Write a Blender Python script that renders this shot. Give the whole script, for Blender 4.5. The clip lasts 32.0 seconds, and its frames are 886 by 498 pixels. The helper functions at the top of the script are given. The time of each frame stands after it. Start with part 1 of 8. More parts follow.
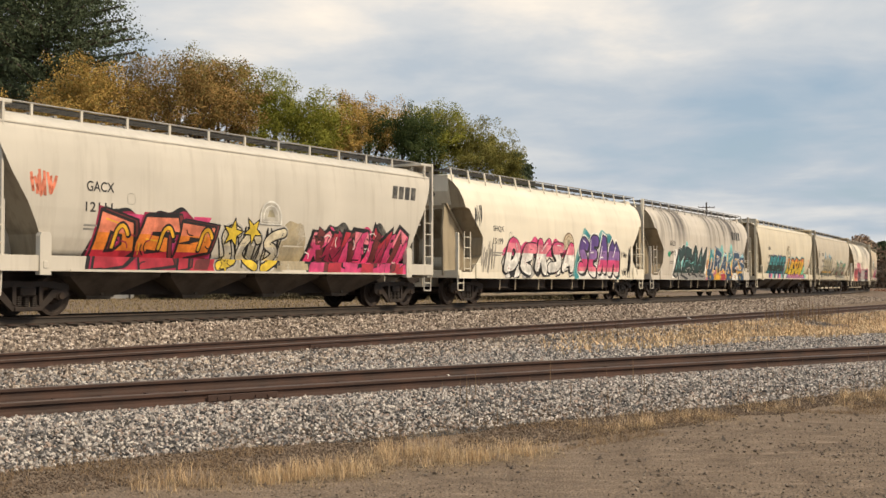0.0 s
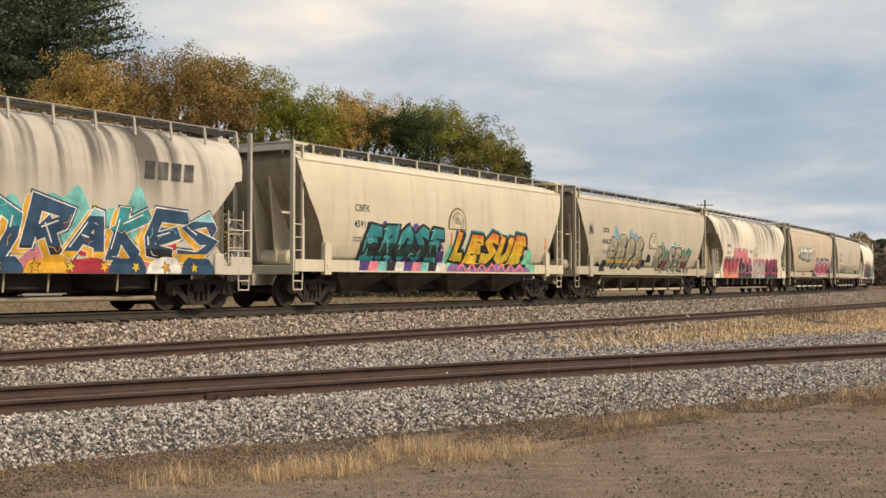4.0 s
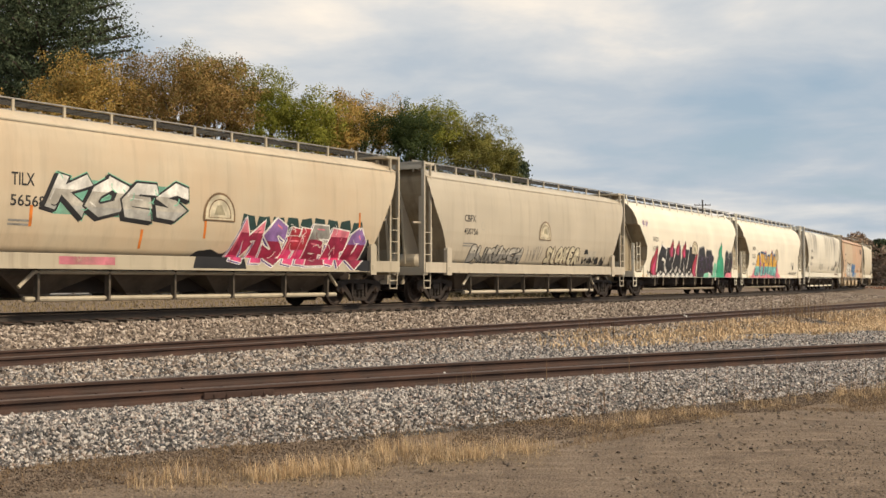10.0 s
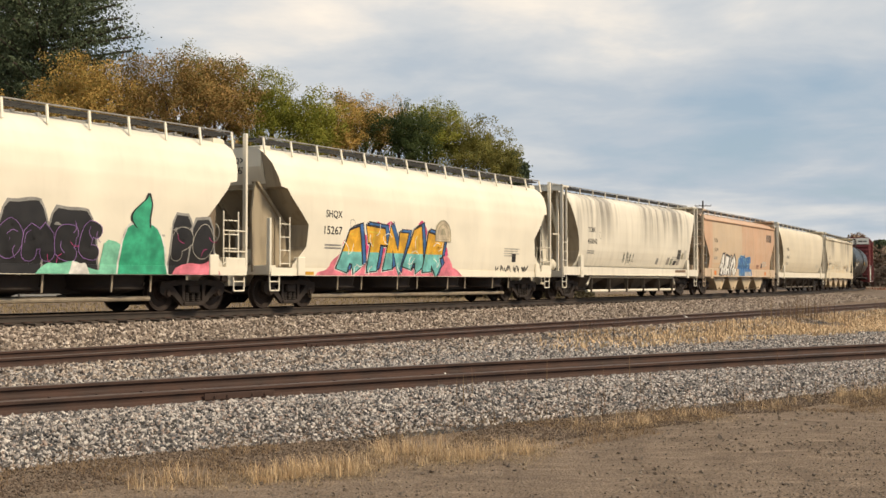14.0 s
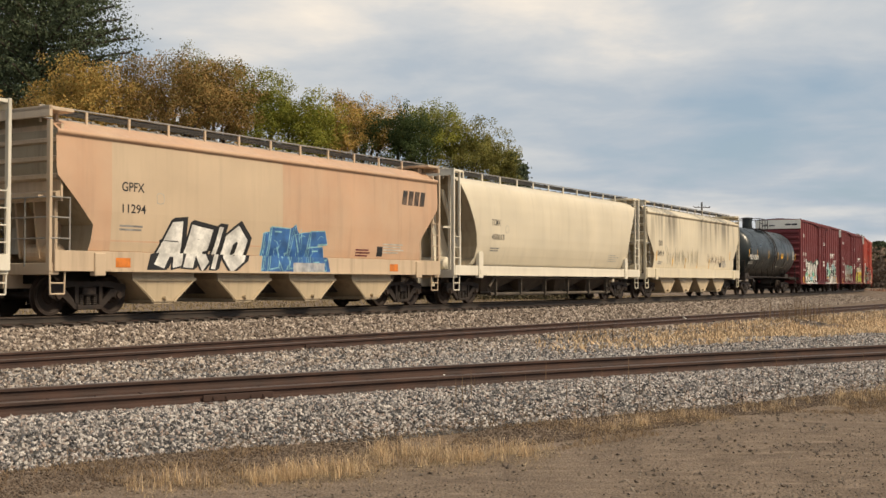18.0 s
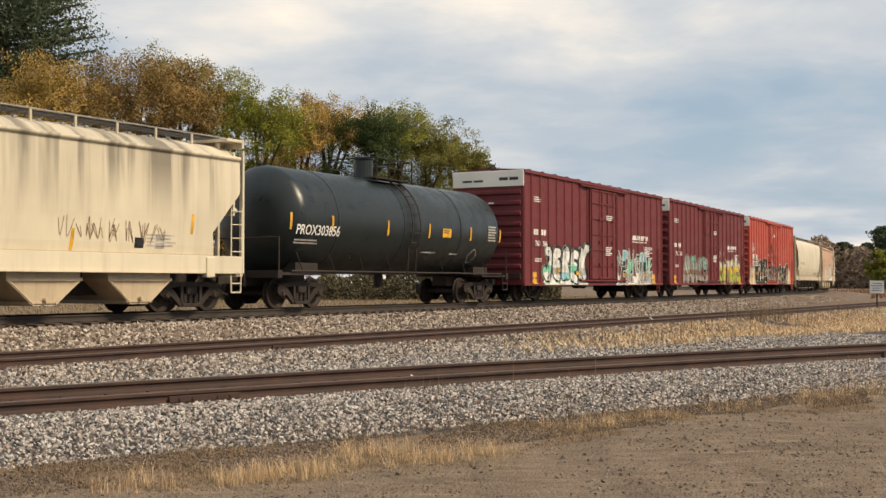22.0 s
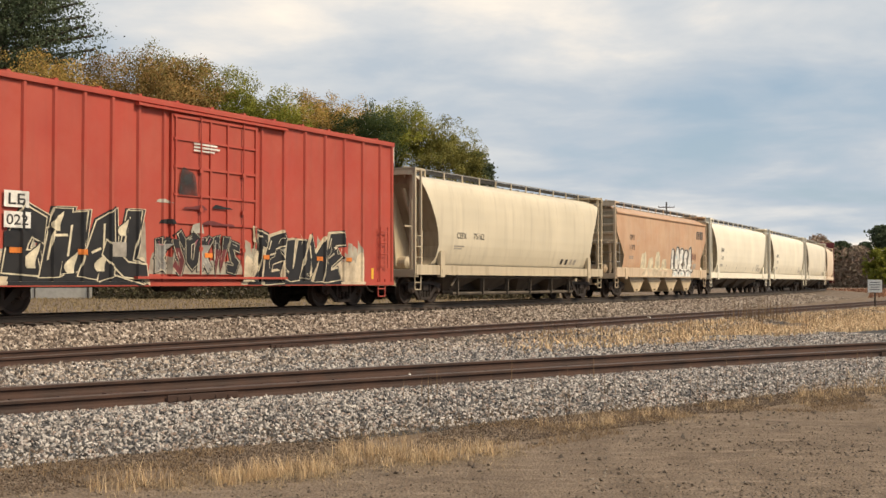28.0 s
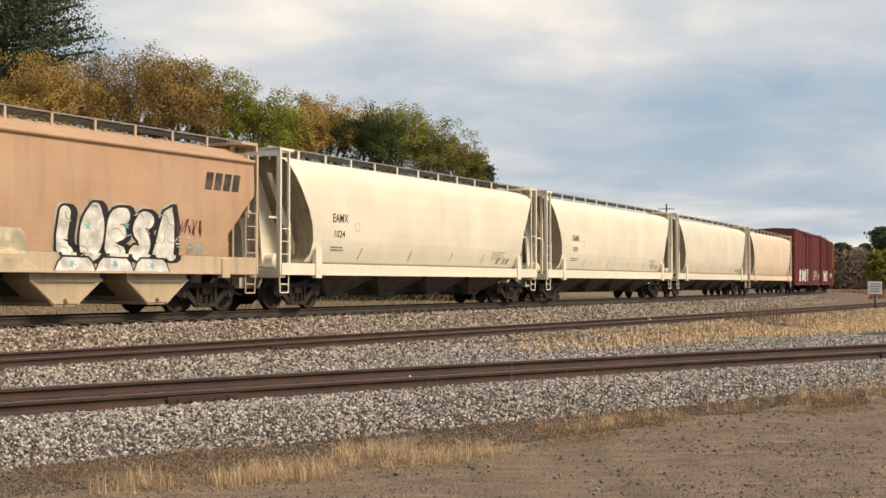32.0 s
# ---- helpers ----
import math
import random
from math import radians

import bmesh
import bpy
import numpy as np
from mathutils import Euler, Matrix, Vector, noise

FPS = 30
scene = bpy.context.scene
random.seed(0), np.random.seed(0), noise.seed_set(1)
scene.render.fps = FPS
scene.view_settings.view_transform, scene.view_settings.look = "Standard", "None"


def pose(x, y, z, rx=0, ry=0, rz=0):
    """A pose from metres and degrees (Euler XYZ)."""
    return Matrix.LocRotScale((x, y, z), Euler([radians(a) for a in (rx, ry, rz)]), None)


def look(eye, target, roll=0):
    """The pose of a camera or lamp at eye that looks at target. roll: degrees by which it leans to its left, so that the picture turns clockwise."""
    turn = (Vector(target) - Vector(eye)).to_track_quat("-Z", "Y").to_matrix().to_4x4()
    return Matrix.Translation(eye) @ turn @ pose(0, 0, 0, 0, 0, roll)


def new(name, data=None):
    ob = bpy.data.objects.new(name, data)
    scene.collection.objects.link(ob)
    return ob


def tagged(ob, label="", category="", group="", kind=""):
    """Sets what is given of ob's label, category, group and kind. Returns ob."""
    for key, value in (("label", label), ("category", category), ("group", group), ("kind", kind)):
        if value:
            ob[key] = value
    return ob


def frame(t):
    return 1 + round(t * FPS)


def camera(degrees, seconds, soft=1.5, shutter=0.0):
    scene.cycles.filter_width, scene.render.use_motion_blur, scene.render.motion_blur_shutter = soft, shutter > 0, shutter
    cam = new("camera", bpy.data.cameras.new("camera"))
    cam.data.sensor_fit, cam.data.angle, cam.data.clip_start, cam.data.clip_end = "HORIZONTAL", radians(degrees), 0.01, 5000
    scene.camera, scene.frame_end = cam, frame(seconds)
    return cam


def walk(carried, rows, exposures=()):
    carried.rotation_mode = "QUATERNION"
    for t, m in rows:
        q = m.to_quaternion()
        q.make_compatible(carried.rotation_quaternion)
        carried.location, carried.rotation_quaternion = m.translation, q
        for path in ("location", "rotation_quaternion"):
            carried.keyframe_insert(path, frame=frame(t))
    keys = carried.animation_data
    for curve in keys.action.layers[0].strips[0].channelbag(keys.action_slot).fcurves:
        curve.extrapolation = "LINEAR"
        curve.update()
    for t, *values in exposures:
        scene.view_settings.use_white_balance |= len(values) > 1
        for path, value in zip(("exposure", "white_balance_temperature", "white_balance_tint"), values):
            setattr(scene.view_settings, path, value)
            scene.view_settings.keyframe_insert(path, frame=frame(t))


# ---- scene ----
import collections
import itertools

# camera: stands on the dirt beside the yard, turned a little to the right near 21.5 s
F = 2099.85
EYE = (0.0, 0.0, 1.60)
cam = camera(40.947, 32.0)
SHIFT = ((0, 68, 1.2), (2, 67.4, 0.2), (3.5, 66, -1.6), (5.5, 64.2, -5.6), (6.5, 64, -5.4), (7.5, 61.5, -3.1), (9, 61.3, -4.0),
         (11, 61.5, -2.2), (12.5, 62.7, -2.4), (14.5, 61.6, -1.2), (16.5, 60.3, 0), (18.5, 60, 1.0), (20, 58.4, 0.3), (20.6, 57.5, 0.2),
         (21, 53.6, 0.4), (21.5, 28, 1.2), (22, 3, 1.7), (22.4, -1.4, 2.0), (23, -1.5, 2.4), (24.5, -1.4, 0.6), (26.5, -0.8, 0.5),
         (28, 0, 0), (29.5, 0, 0.2), (31, 0, 2.6), (32, 0, 3))


def aim(dx, dy):
    return pose(*EYE, 90 + math.degrees(math.atan((58.6 + dy) / F)), 0, math.degrees(math.atan(dx / F)))


walk(cam, [(t, aim(dx, dy)) for t, dx, dy in SHIFT], [(t, e, 6950, 11) for t, e in ((0, 0.06), (3, 0.04), (6, -0.03), (9, 0.02), (11, 0.05), (14, 0.04), (17, -0.05), (18.5, -0.06), (20, -0.02), (22, 0.08), (24, 0.15), (26, 0.13), (28, 0.10), (32, 0.08))])

# ---- sky and sun: broken overcast, a soft warm sun from behind the camera's right shoulder
SUN_EL, SUN_AZ = 44.0, (0.93, -0.37)
world = bpy.data.worlds.new("sky")
scene.world = world
world.use_nodes = True
wn, wl = world.node_tree.nodes, world.node_tree.links
wn.clear()


def wnode(kind, **values):
    n = wn.new(kind)
    for key, v in values.items():
        n.inputs[key.replace("_", " ")].default_value = v
    return n


w_out = wn.new("ShaderNodeOutputWorld")
w_sky = wn.new("ShaderNodeTexSky")
w_sky.sky_type, w_sky.sun_disc = "NISHITA", False
w_sky.sun_elevation = radians(SUN_EL)
w_sky.sun_rotation = math.atan2(SUN_AZ[0], SUN_AZ[1])
w_bg = wn.new("ShaderNodeBackground")
w_bg.inputs[1].default_value = 0.11
wl.new(w_sky.outputs[0], w_bg.inputs[0])
w_co = wn.new("ShaderNodeTexCoord")
w_sep = wn.new("ShaderNodeSeparateXYZ")
wl.new(w_co.outputs["Generated"], w_sep.inputs[0])


def wmath(op, a, b):
    n = wn.new("ShaderNodeMath")
    n.operation = op
    for i, v in enumerate((a, b)):
        if isinstance(v, (int, float)):
            n.inputs[i].default_value = v
        else:
            wl.new(v, n.inputs[i])
    return n.outputs[0]


den = wmath("ADD", wmath("MAXIMUM", w_sep.outputs[2], 0.0), 0.14)
w_vec = wn.new("ShaderNodeCombineXYZ")
wl.new(wmath("DIVIDE", w_sep.outputs[0], den), w_vec.inputs[0])
wl.new(wmath("DIVIDE", w_sep.outputs[1], den), w_vec.inputs[1])
w_big = wnode("ShaderNodeTexNoise", Scale=0.55, Detail=4.0, Roughness=0.48, Distortion=0.5)
w_small = wnode("ShaderNodeTexNoise", Scale=1.9, Detail=7.0, Roughness=0.55, Distortion=0.25)
wl.new(w_vec.outputs[0], w_big.inputs["Vector"])
wl.new(w_vec.outputs[0], w_small.inputs["Vector"])
w_mix = wmath("ADD", wmath("MULTIPLY", w_big.outputs[0], 0.66), wmath("MULTIPLY", w_small.outputs[0], 0.34))
# layers of the overcast by height: a bright streak low down, a bluer break above it, cream cloud higher up
w_layer = wn.new("ShaderNodeValToRGB")
wl.new(w_sep.outputs[2], w_layer.inputs[0])
lr = w_layer.color_ramp
lr.interpolation = "EASE"
lr.elements[0].position, lr.elements[0].color = 0.0, (0.52, 0.52, 0.52, 1)
lr.elements[1].position, lr.elements[1].color = 0.6, (0.50, 0.50, 0.50, 1)
for at, v in ((0.045, 0.62), (0.075, 0.47), (0.10, 0.50), (0.15, 0.46), (0.22, 0.615), (0.34, 0.51)):
    lr.elements.new(at).color = (v, v, v, 1)
w_mix = wmath("ADD", w_mix, wmath("MULTIPLY", wmath("SUBTRACT", w_layer.outputs[0], 0.5), 0.55))
w_ramp = wn.new("ShaderNodeValToRGB")
wl.new(w_mix, w_ramp.inputs[0])
cr = w_ramp.color_ramp
cr.elements[0].position, cr.elements[0].color = 0.38, (0.31, 0.42, 0.54, 1)
cr.elements[1].position, cr.elements[1].color = 0.64, (0.86, 0.80, 0.72, 1)
e = cr.elements.new(0.48)
e.color = (0.42, 0.49, 0.57, 1)
e = cr.elements.new(0.56)
e.color = (0.58, 0.61, 0.64, 1)
w_cloud = wn.new("ShaderNodeBackground")
w_cloud.inputs[1].default_value = 1.14
wl.new(w_ramp.outputs[0], w_cloud.inputs[0])
w_cover = wn.new("ShaderNodeMapRange")
w_cover.inputs["From Min"].default_value, w_cover.inputs["From Max"].default_value = 0.34, 0.46
w_cover.inputs["To Min"].default_value, w_cover.inputs["To Max"].default_value = 0.55, 1.0
wl.new(w_mix, w_cover.inputs["Value"])
w_ms = wn.new("ShaderNodeMixShader")
wl.new(w_cover.outputs[0], w_ms.inputs[0])
wl.new(w_bg.outputs[0], w_ms.inputs[1])
wl.new(w_cloud.outputs[0], w_ms.inputs[2])
wl.new(w_ms.outputs[0], w_out.inputs[0])

sun = new("sun", bpy.data.lights.new("sun", "SUN"))
sun.data.energy, sun.data.angle, sun.data.color = 3.9, radians(14), (1.0, 0.86, 0.66)
_h = Vector((SUN_AZ[0], SUN_AZ[1], 0)).normalized()
_d = Vector((_h.x * math.cos(radians(SUN_EL)), _h.y * math.cos(radians(SUN_EL)), math.sin(radians(SUN_EL))))
sun.matrix_world = look(_d * 80, (0, 0, 0))
# ---- materials
def links_of(name):
    m = bpy.data.materials.new(name)
    m.use_nodes = True
    nt = m.node_tree
    return m, nt.nodes, nt.links, nt.nodes["Principled BSDF"]


def mix_color(nodes, links, fac, a, b, mode="MIX"):
    n = nodes.new("ShaderNodeMix")
    n.data_type, n.blend_type = "RGBA", mode
    for slot, v in ((0, fac), (6, a), (7, b)):
        if isinstance(v, (int, float)):
            n.inputs[slot].default_value = v
        elif isinstance(v, tuple):
            n.inputs[slot].default_value = (*v[:3], 1)
        else:
            links.new(v, n.inputs[slot])
    return n.outputs[2]


def noise_node(nodes, links, vec, scale, detail=4.0, rough=0.55, stretch=None):
    n = nodes.new("ShaderNodeTexNoise")
    n.inputs["Scale"].default_value, n.inputs["Detail"].default_value, n.inputs["Roughness"].default_value = scale, detail, rough
    if stretch:
        mp = nodes.new("ShaderNodeMapping")
        mp.inputs["Scale"].default_value = stretch
        links.new(vec, mp.inputs[0])
        vec = mp.outputs[0]
    links.new(vec, n.inputs["Vector"])
    return n.outputs[0]


def ranged(nodes, links, value, lo, hi, to_lo=0.0, to_hi=1.0):
    n = nodes.new("ShaderNodeMapRange")
    for key, v in (("From Min", lo), ("From Max", hi), ("To Min", to_lo), ("To Max", to_hi)):
        n.inputs[key].default_value = v
    links.new(value, n.inputs["Value"])
    return n.outputs[0]


def bump(nodes, links, b, height, strength, dist):
    n = nodes.new("ShaderNodeBump")
    n.inputs["Strength"].default_value, n.inputs["Distance"].default_value = strength, dist
    links.new(height, n.inputs["Height"])
    links.new(n.outputs[0], b.inputs["Normal"])


def plain(name, color, rough=0.6, metal=0.0, var=0.25, scale=3.0, grain=40.0, relief=0.15, depth=0.01):
    """A surface with broad patches and fine grain of its own colour."""
    m, nodes, links, b = links_of(name)
    co = nodes.new("ShaderNodeTexCoord").outputs["Object"]
    big = noise_node(nodes, links, co, scale, 4)
    fine = noise_node(nodes, links, co, grain, 3)
    dark = tuple(c * (1 - var) for c in color)
    light = tuple(min(1, c * (1 + var * 0.6)) for c in color)
    c1 = mix_color(nodes, links, ranged(nodes, links, big, 0.35, 0.65), dark, light)
    c2 = mix_color(nodes, links, ranged(nodes, links, fine, 0.4, 0.7, 0, 0.35), c1, dark)
    links.new(c2, b.inputs["Base Color"])
    b.inputs["Metallic"].default_value = metal
    links.new(ranged(nodes, links, big, 0.3, 0.7, max(0, rough - 0.1), min(1, rough + 0.1)), b.inputs["Roughness"])
    bump(nodes, links, b, fine, relief, depth)
    return m


def car_paint(name, color, dirt=(0.20, 0.16, 0.12), grime=0.35, streak=0.0, fade=None, fade_amount=0.0, rough=0.55, rust=0.15):
    """Weathered car paint: broad fading, road grime low down the panels, drips, rust specks; streak > 0 adds dark stains run down from the hatches."""
    m, nodes, links, b = links_of(name)
    co = nodes.new("ShaderNodeTexCoord").outputs["Object"]
    sep = nodes.new("ShaderNodeSeparateXYZ")
    links.new(co, sep.inputs[0])
    big = noise_node(nodes, links, co, 0.55, 4)
    mid = noise_node(nodes, links, co, 2.2, 5, 0.6)
    fine = noise_node(nodes, links, co, 30, 3)
    drip = noise_node(nodes, links, co, 1.0, 5, 0.6, (3.2, 3.2, 0.22))
    out = mix_color(nodes, links, ranged(nodes, links, big, 0.35, 0.68), tuple(c * 0.90 for c in color), tuple(min(0.92, c * 1.06) for c in color))
    if fade:
        f = noise_node(nodes, links, co, 0.8, 5, 0.6, (0.9, 1, 0.8))
        out = mix_color(nodes, links, ranged(nodes, links, f, 0.36, 0.66, 0, fade_amount), out, fade)
    out = mix_color(nodes, links, ranged(nodes, links, drip, 0.50, 0.76, 0, grime), out, dirt)
    out = mix_color(nodes, links, ranged(nodes, links, mid, 0.55, 0.8, 0, grime * 0.6), out, tuple(c * 0.7 for c in color))
    if streak:
        st = noise_node(nodes, links, co, 1.0, 4, 0.5, (0.62, 0.1, 0.10))
        top = ranged(nodes, links, sep.outputs[2], 2.2, 3.7)
        mul = nodes.new("ShaderNodeMath")
        mul.operation = "MULTIPLY"
        run = noise_node(nodes, links, co, 1.0, 3, 0.6, (2.6, 0.1, 0.13))
        both = nodes.new("ShaderNodeMath")
        both.operation = "MULTIPLY"
        links.new(ranged(nodes, links, st, 0.44, 0.55), both.inputs[0])
        links.new(ranged(nodes, links, run, 0.41, 0.56, 0.25, 1.0), both.inputs[1])
        links.new(both.outputs[0], mul.inputs[0])
        links.new(top, mul.inputs[1])
        mul2 = nodes.new("ShaderNodeMath")
        mul2.operation = "MULTIPLY"
        links.new(mul.outputs[0], mul2.inputs[0])
        mul2.inputs[1].default_value = streak
        out = mix_color(nodes, links, mul2.outputs[0], out, (0.065, 0.052, 0.042))
    speck = noise_node(nodes, links, co, 9, 6, 0.7)
    out = mix_color(nodes, links, ranged(nodes, links, speck, 0.66, 0.74, 0, rust), out, (0.22, 0.10, 0.05))
    links.new(out, b.inputs["Base Color"])
    links.new(ranged(nodes, links, mid, 0.3, 0.7, rough - 0.12, rough + 0.15), b.inputs["Roughness"])
    bump(nodes, links, b, mid, 0.10, 0.02)
    return m


def ground_mat(name, tones, scale, gap_shade, relief, grass=None):
    m, nodes, links, b = links_of(name)
    co = nodes.new("ShaderNodeTexCoord").outputs["Object"]
    vor = nodes.new("ShaderNodeTexVoronoi")
    vor.inputs["Scale"].default_value = scale
    links.new(co, vor.inputs["Vector"])
    r = nodes.new("ShaderNodeSeparateColor")
    links.new(vor.outputs["Color"], r.inputs[0])
    ramp = nodes.new("ShaderNodeValToRGB")
    for i, c in enumerate(tones):
        el = ramp.color_ramp.elements[i] if i < 2 else ramp.color_ramp.elements.new(i / (len(tones) - 1))
        el.position = i / (len(tones) - 1)
        el.color = (*c, 1)
    links.new(r.outputs[0], ramp.inputs[0])
    big = noise_node(nodes, links, co, 0.35, 5)
    # cell edges darkened: shade between the stones is painted into the colour
    c = mix_color(nodes, links, ranged(nodes, links, vor.outputs["Distance"], 0.25, 0.75, 0, gap_shade), ramp.outputs[0], tuple(v * 0.35 for v in tones[0]))
    c = mix_color(nodes, links, ranged(nodes, links, big, 0.4, 0.7, 0, 0.3), c, tuple(v * 0.75 for v in tones[len(tones) // 2]))
    if grass:
        mid = noise_node(nodes, links, co, 1.6, 6, 0.62)
        c = mix_color(nodes, links, ranged(nodes, links, mid, 0.46, 0.64, 0, 0.55), c, tuple(v * 0.60 for v in tones[0]))
        low = noise_node(nodes, links, co, 5.5, 5, 0.6, (0.35, 1.0, 1.0))
        c = mix_color(nodes, links, ranged(nodes, links, low, 0.52, 0.72, 0, 0.5), c, tuple(min(1, v * 1.35) for v in tones[-1]))
    links.new(c, b.inputs["Base Color"])
    b.inputs["Roughness"].default_value = 0.95
    b.inputs["Specular IOR Level"].default_value = 0.15
    inv = nodes.new("ShaderNodeMath")
    inv.operation = "SUBTRACT"
    inv.inputs[0].default_value = 1.0
    links.new(vor.outputs["Distance"], inv.inputs[1])
    height = inv.outputs[0]
    if grass:
        rut = noise_node(nodes, links, co, 3.2, 7, 0.66, (0.5, 1.0, 1.0))
        add = nodes.new("ShaderNodeMath")
        add.operation = "MULTIPLY_ADD"
        links.new(rut, add.inputs[0])
        add.inputs[1].default_value = 3.5
        links.new(height, add.inputs[2])
        height = add.outputs[0]
    bump(nodes, links, b, height, relief, 0.03)
    return m


def island_mat(name, tones, rough=0.9, translucent=0.0, apart=False):
    """Many small pieces (stones, leaves, blades), each with a tone of its own."""
    m, nodes, links, b = links_of(name)
    geo = nodes.new("ShaderNodeNewGeometry")
    ramp = nodes.new("ShaderNodeValToRGB")
    for i, c in enumerate(tones):
        el = ramp.color_ramp.elements[i] if i < 2 else ramp.color_ramp.elements.new(i / (len(tones) - 1))
        el.position = i / (len(tones) if apart else len(tones) - 1)
        el.color = (*c, 1)
    if apart:
        ramp.color_ramp.interpolation = "CONSTANT"
    links.new(geo.outputs["Random Per Island"], ramp.inputs[0])
    co = nodes.new("ShaderNodeTexCoord").outputs["Object"]
    fine = noise_node(nodes, links, co, 22, 3)
    c = mix_color(nodes, links, ranged(nodes, links, fine, 0.35, 0.7, 0, 0.4), ramp.outputs[0], tuple(v * 0.5 for v in tones[len(tones) // 2]))
    links.new(c, b.inputs["Base Color"])
    b.inputs["Roughness"].default_value = rough
    b.inputs["Specular IOR Level"].default_value = 0.2
    if translucent:
        b.inputs["Transmission Weight"].default_value = 0.0
        tr = nodes.new("ShaderNodeBsdfTranslucent")
        links.new(c, tr.inputs[0])
        ms = nodes.new("ShaderNodeMixShader")
        ms.inputs[0].default_value = translucent
        links.new(b.outputs[0], ms.inputs[1])
        links.new(tr.outputs[0], ms.inputs[2])
        links.new(ms.outputs[0], nodes["Material Output"].inputs[0])
    return m


STEEL_DARK = plain("grimy_truck_steel", (0.032, 0.022, 0.017), 0.75, 0.1, 0.4, 5, 60, 0.3)
UNDER = plain("grimy_underside", (0.105, 0.085, 0.066), 0.85, 0, 0.45, 2.0, 30, 0.2)
WHEEL = plain("rusty_wheel_steel", (0.042, 0.028, 0.021), 0.7, 0.3, 0.4, 6, 50, 0.2)
RAIL_RUST = plain("rusty_rail_steel", (0.064, 0.033, 0.024), 0.75, 0.15, 0.45, 2.5, 45, 0.3)
RAIL_MAIN = plain("dark_rail_steel", (0.05, 0.038, 0.03), 0.7, 0.15, 0.4, 2.5, 45, 0.3)
RAIL_TOP = plain("worn_rail_head", (0.092, 0.062, 0.047), 0.5, 0.25, 0.3, 2.0, 40, 0.1)
TIE = plain("old_tie_timber", (0.07, 0.055, 0.045), 0.9, 0, 0.5, 4, 30, 0.5)
GALV = plain("galvanised_grating", (0.07, 0.068, 0.065), 0.6, 0.4, 0.25, 4, 60, 0.2)
YELLOW = plain("yellow_reflector", (0.75, 0.42, 0.04), 0.45, 0, 0.12)
WHITE = plain("white_lettering", (0.75, 0.74, 0.70), 0.6, 0, 0.12)
BLACK = plain("black_lettering", (0.025, 0.024, 0.024), 0.6, 0, 0.2)
# ---- mesh helpers
def mesh_of(bm, name, mat=None, smooth=False):
    me = bpy.data.meshes.new(name)
    bmesh.ops.recalc_face_normals(bm, faces=bm.faces)
    if smooth:
        for f in bm.faces:
            f.smooth = True
    bm.to_mesh(me)
    bm.free()
    if mat:
        me.materials.append(mat)
    return me


def put(name, me, parent=None, m=None, mat=None, label=""):
    """An object on the mesh me; mat, where given, is this object's own material."""
    ob = new(name, me)
    if parent:
        ob.parent = parent
    if m is not None:
        ob.matrix_basis = m
    if mat:
        if not me.materials:
            me.materials.append(mat)
        else:
            ob.material_slots[0].link = "OBJECT"
            ob.material_slots[0].material = mat
    if label:
        ob["label"] = label
    return ob


def part(name, bm, material, parent, label="", smooth=False):
    return put(name, mesh_of(bm, name, material, smooth), parent, label=label)


def raw_mesh(name, verts, faces, mat=None, smooth=False):
    me = bpy.data.meshes.new(name)
    me.from_pydata([tuple(v) for v in verts], [], [tuple(f) for f in faces])
    if smooth:
        me.polygons.foreach_set("use_smooth", [True] * len(me.polygons))
    if mat:
        me.materials.append(mat)
    me.update()
    return me


def box(bm, x0, x1, y0, y1, z0, z1, bev=0.0):
    vs = [bm.verts.new(p) for p in ((x0, y0, z0), (x1, y0, z0), (x1, y1, z0), (x0, y1, z0), (x0, y0, z1), (x1, y0, z1), (x1, y1, z1), (x0, y1, z1))]
    fs = [bm.faces.new([vs[i] for i in q]) for q in ((3, 2, 1, 0), (4, 5, 6, 7), (0, 1, 5, 4), (1, 2, 6, 5), (2, 3, 7, 6), (3, 0, 4, 7))]
    if bev:
        es = list({ed for f in fs for ed in f.edges})
        bmesh.ops.bevel(bm, geom=es, offset=bev, segments=1, affect="EDGES")
    return bm


def prism(bm, pts, y0, y1):
    """The outline pts (x, z) drawn out from y0 to y1."""
    a = [bm.verts.new((x, y0, z)) for x, z in pts]
    b = [bm.verts.new((x, y1, z)) for x, z in pts]
    n = len(pts)
    bm.faces.new(a)
    bm.faces.new(b[::-1])
    for i in range(n):
        bm.faces.new((a[i], b[i], b[(i + 1) % n], a[(i + 1) % n]))
    return bm


def rod(bm, p, q, r=0.02, seg=6):
    p, q = Vector(p), Vector(q)
    d = (q - p).normalized()
    u = d.cross(Vector((0, 0, 1)) if abs(d.z) < 0.9 else Vector((1, 0, 0))).normalized()
    v = d.cross(u)
    rings = []
    for c in (p, q):
        rings.append([bm.verts.new(c + u * (r * math.cos(a)) + v * (r * math.sin(a))) for a in (2 * math.pi * i / seg for i in range(seg))])
    for i in range(seg):
        j = (i + 1) % seg
        bm.faces.new((rings[0][i], rings[0][j], rings[1][j], rings[1][i]))
    bm.faces.new(rings[0][::-1])
    bm.faces.new(rings[1])
    return bm


def pipe(bm, pts, r=0.02, seg=6):
    for a, b in zip(pts, pts[1:]):
        rod(bm, a, b, r, seg)
    return bm


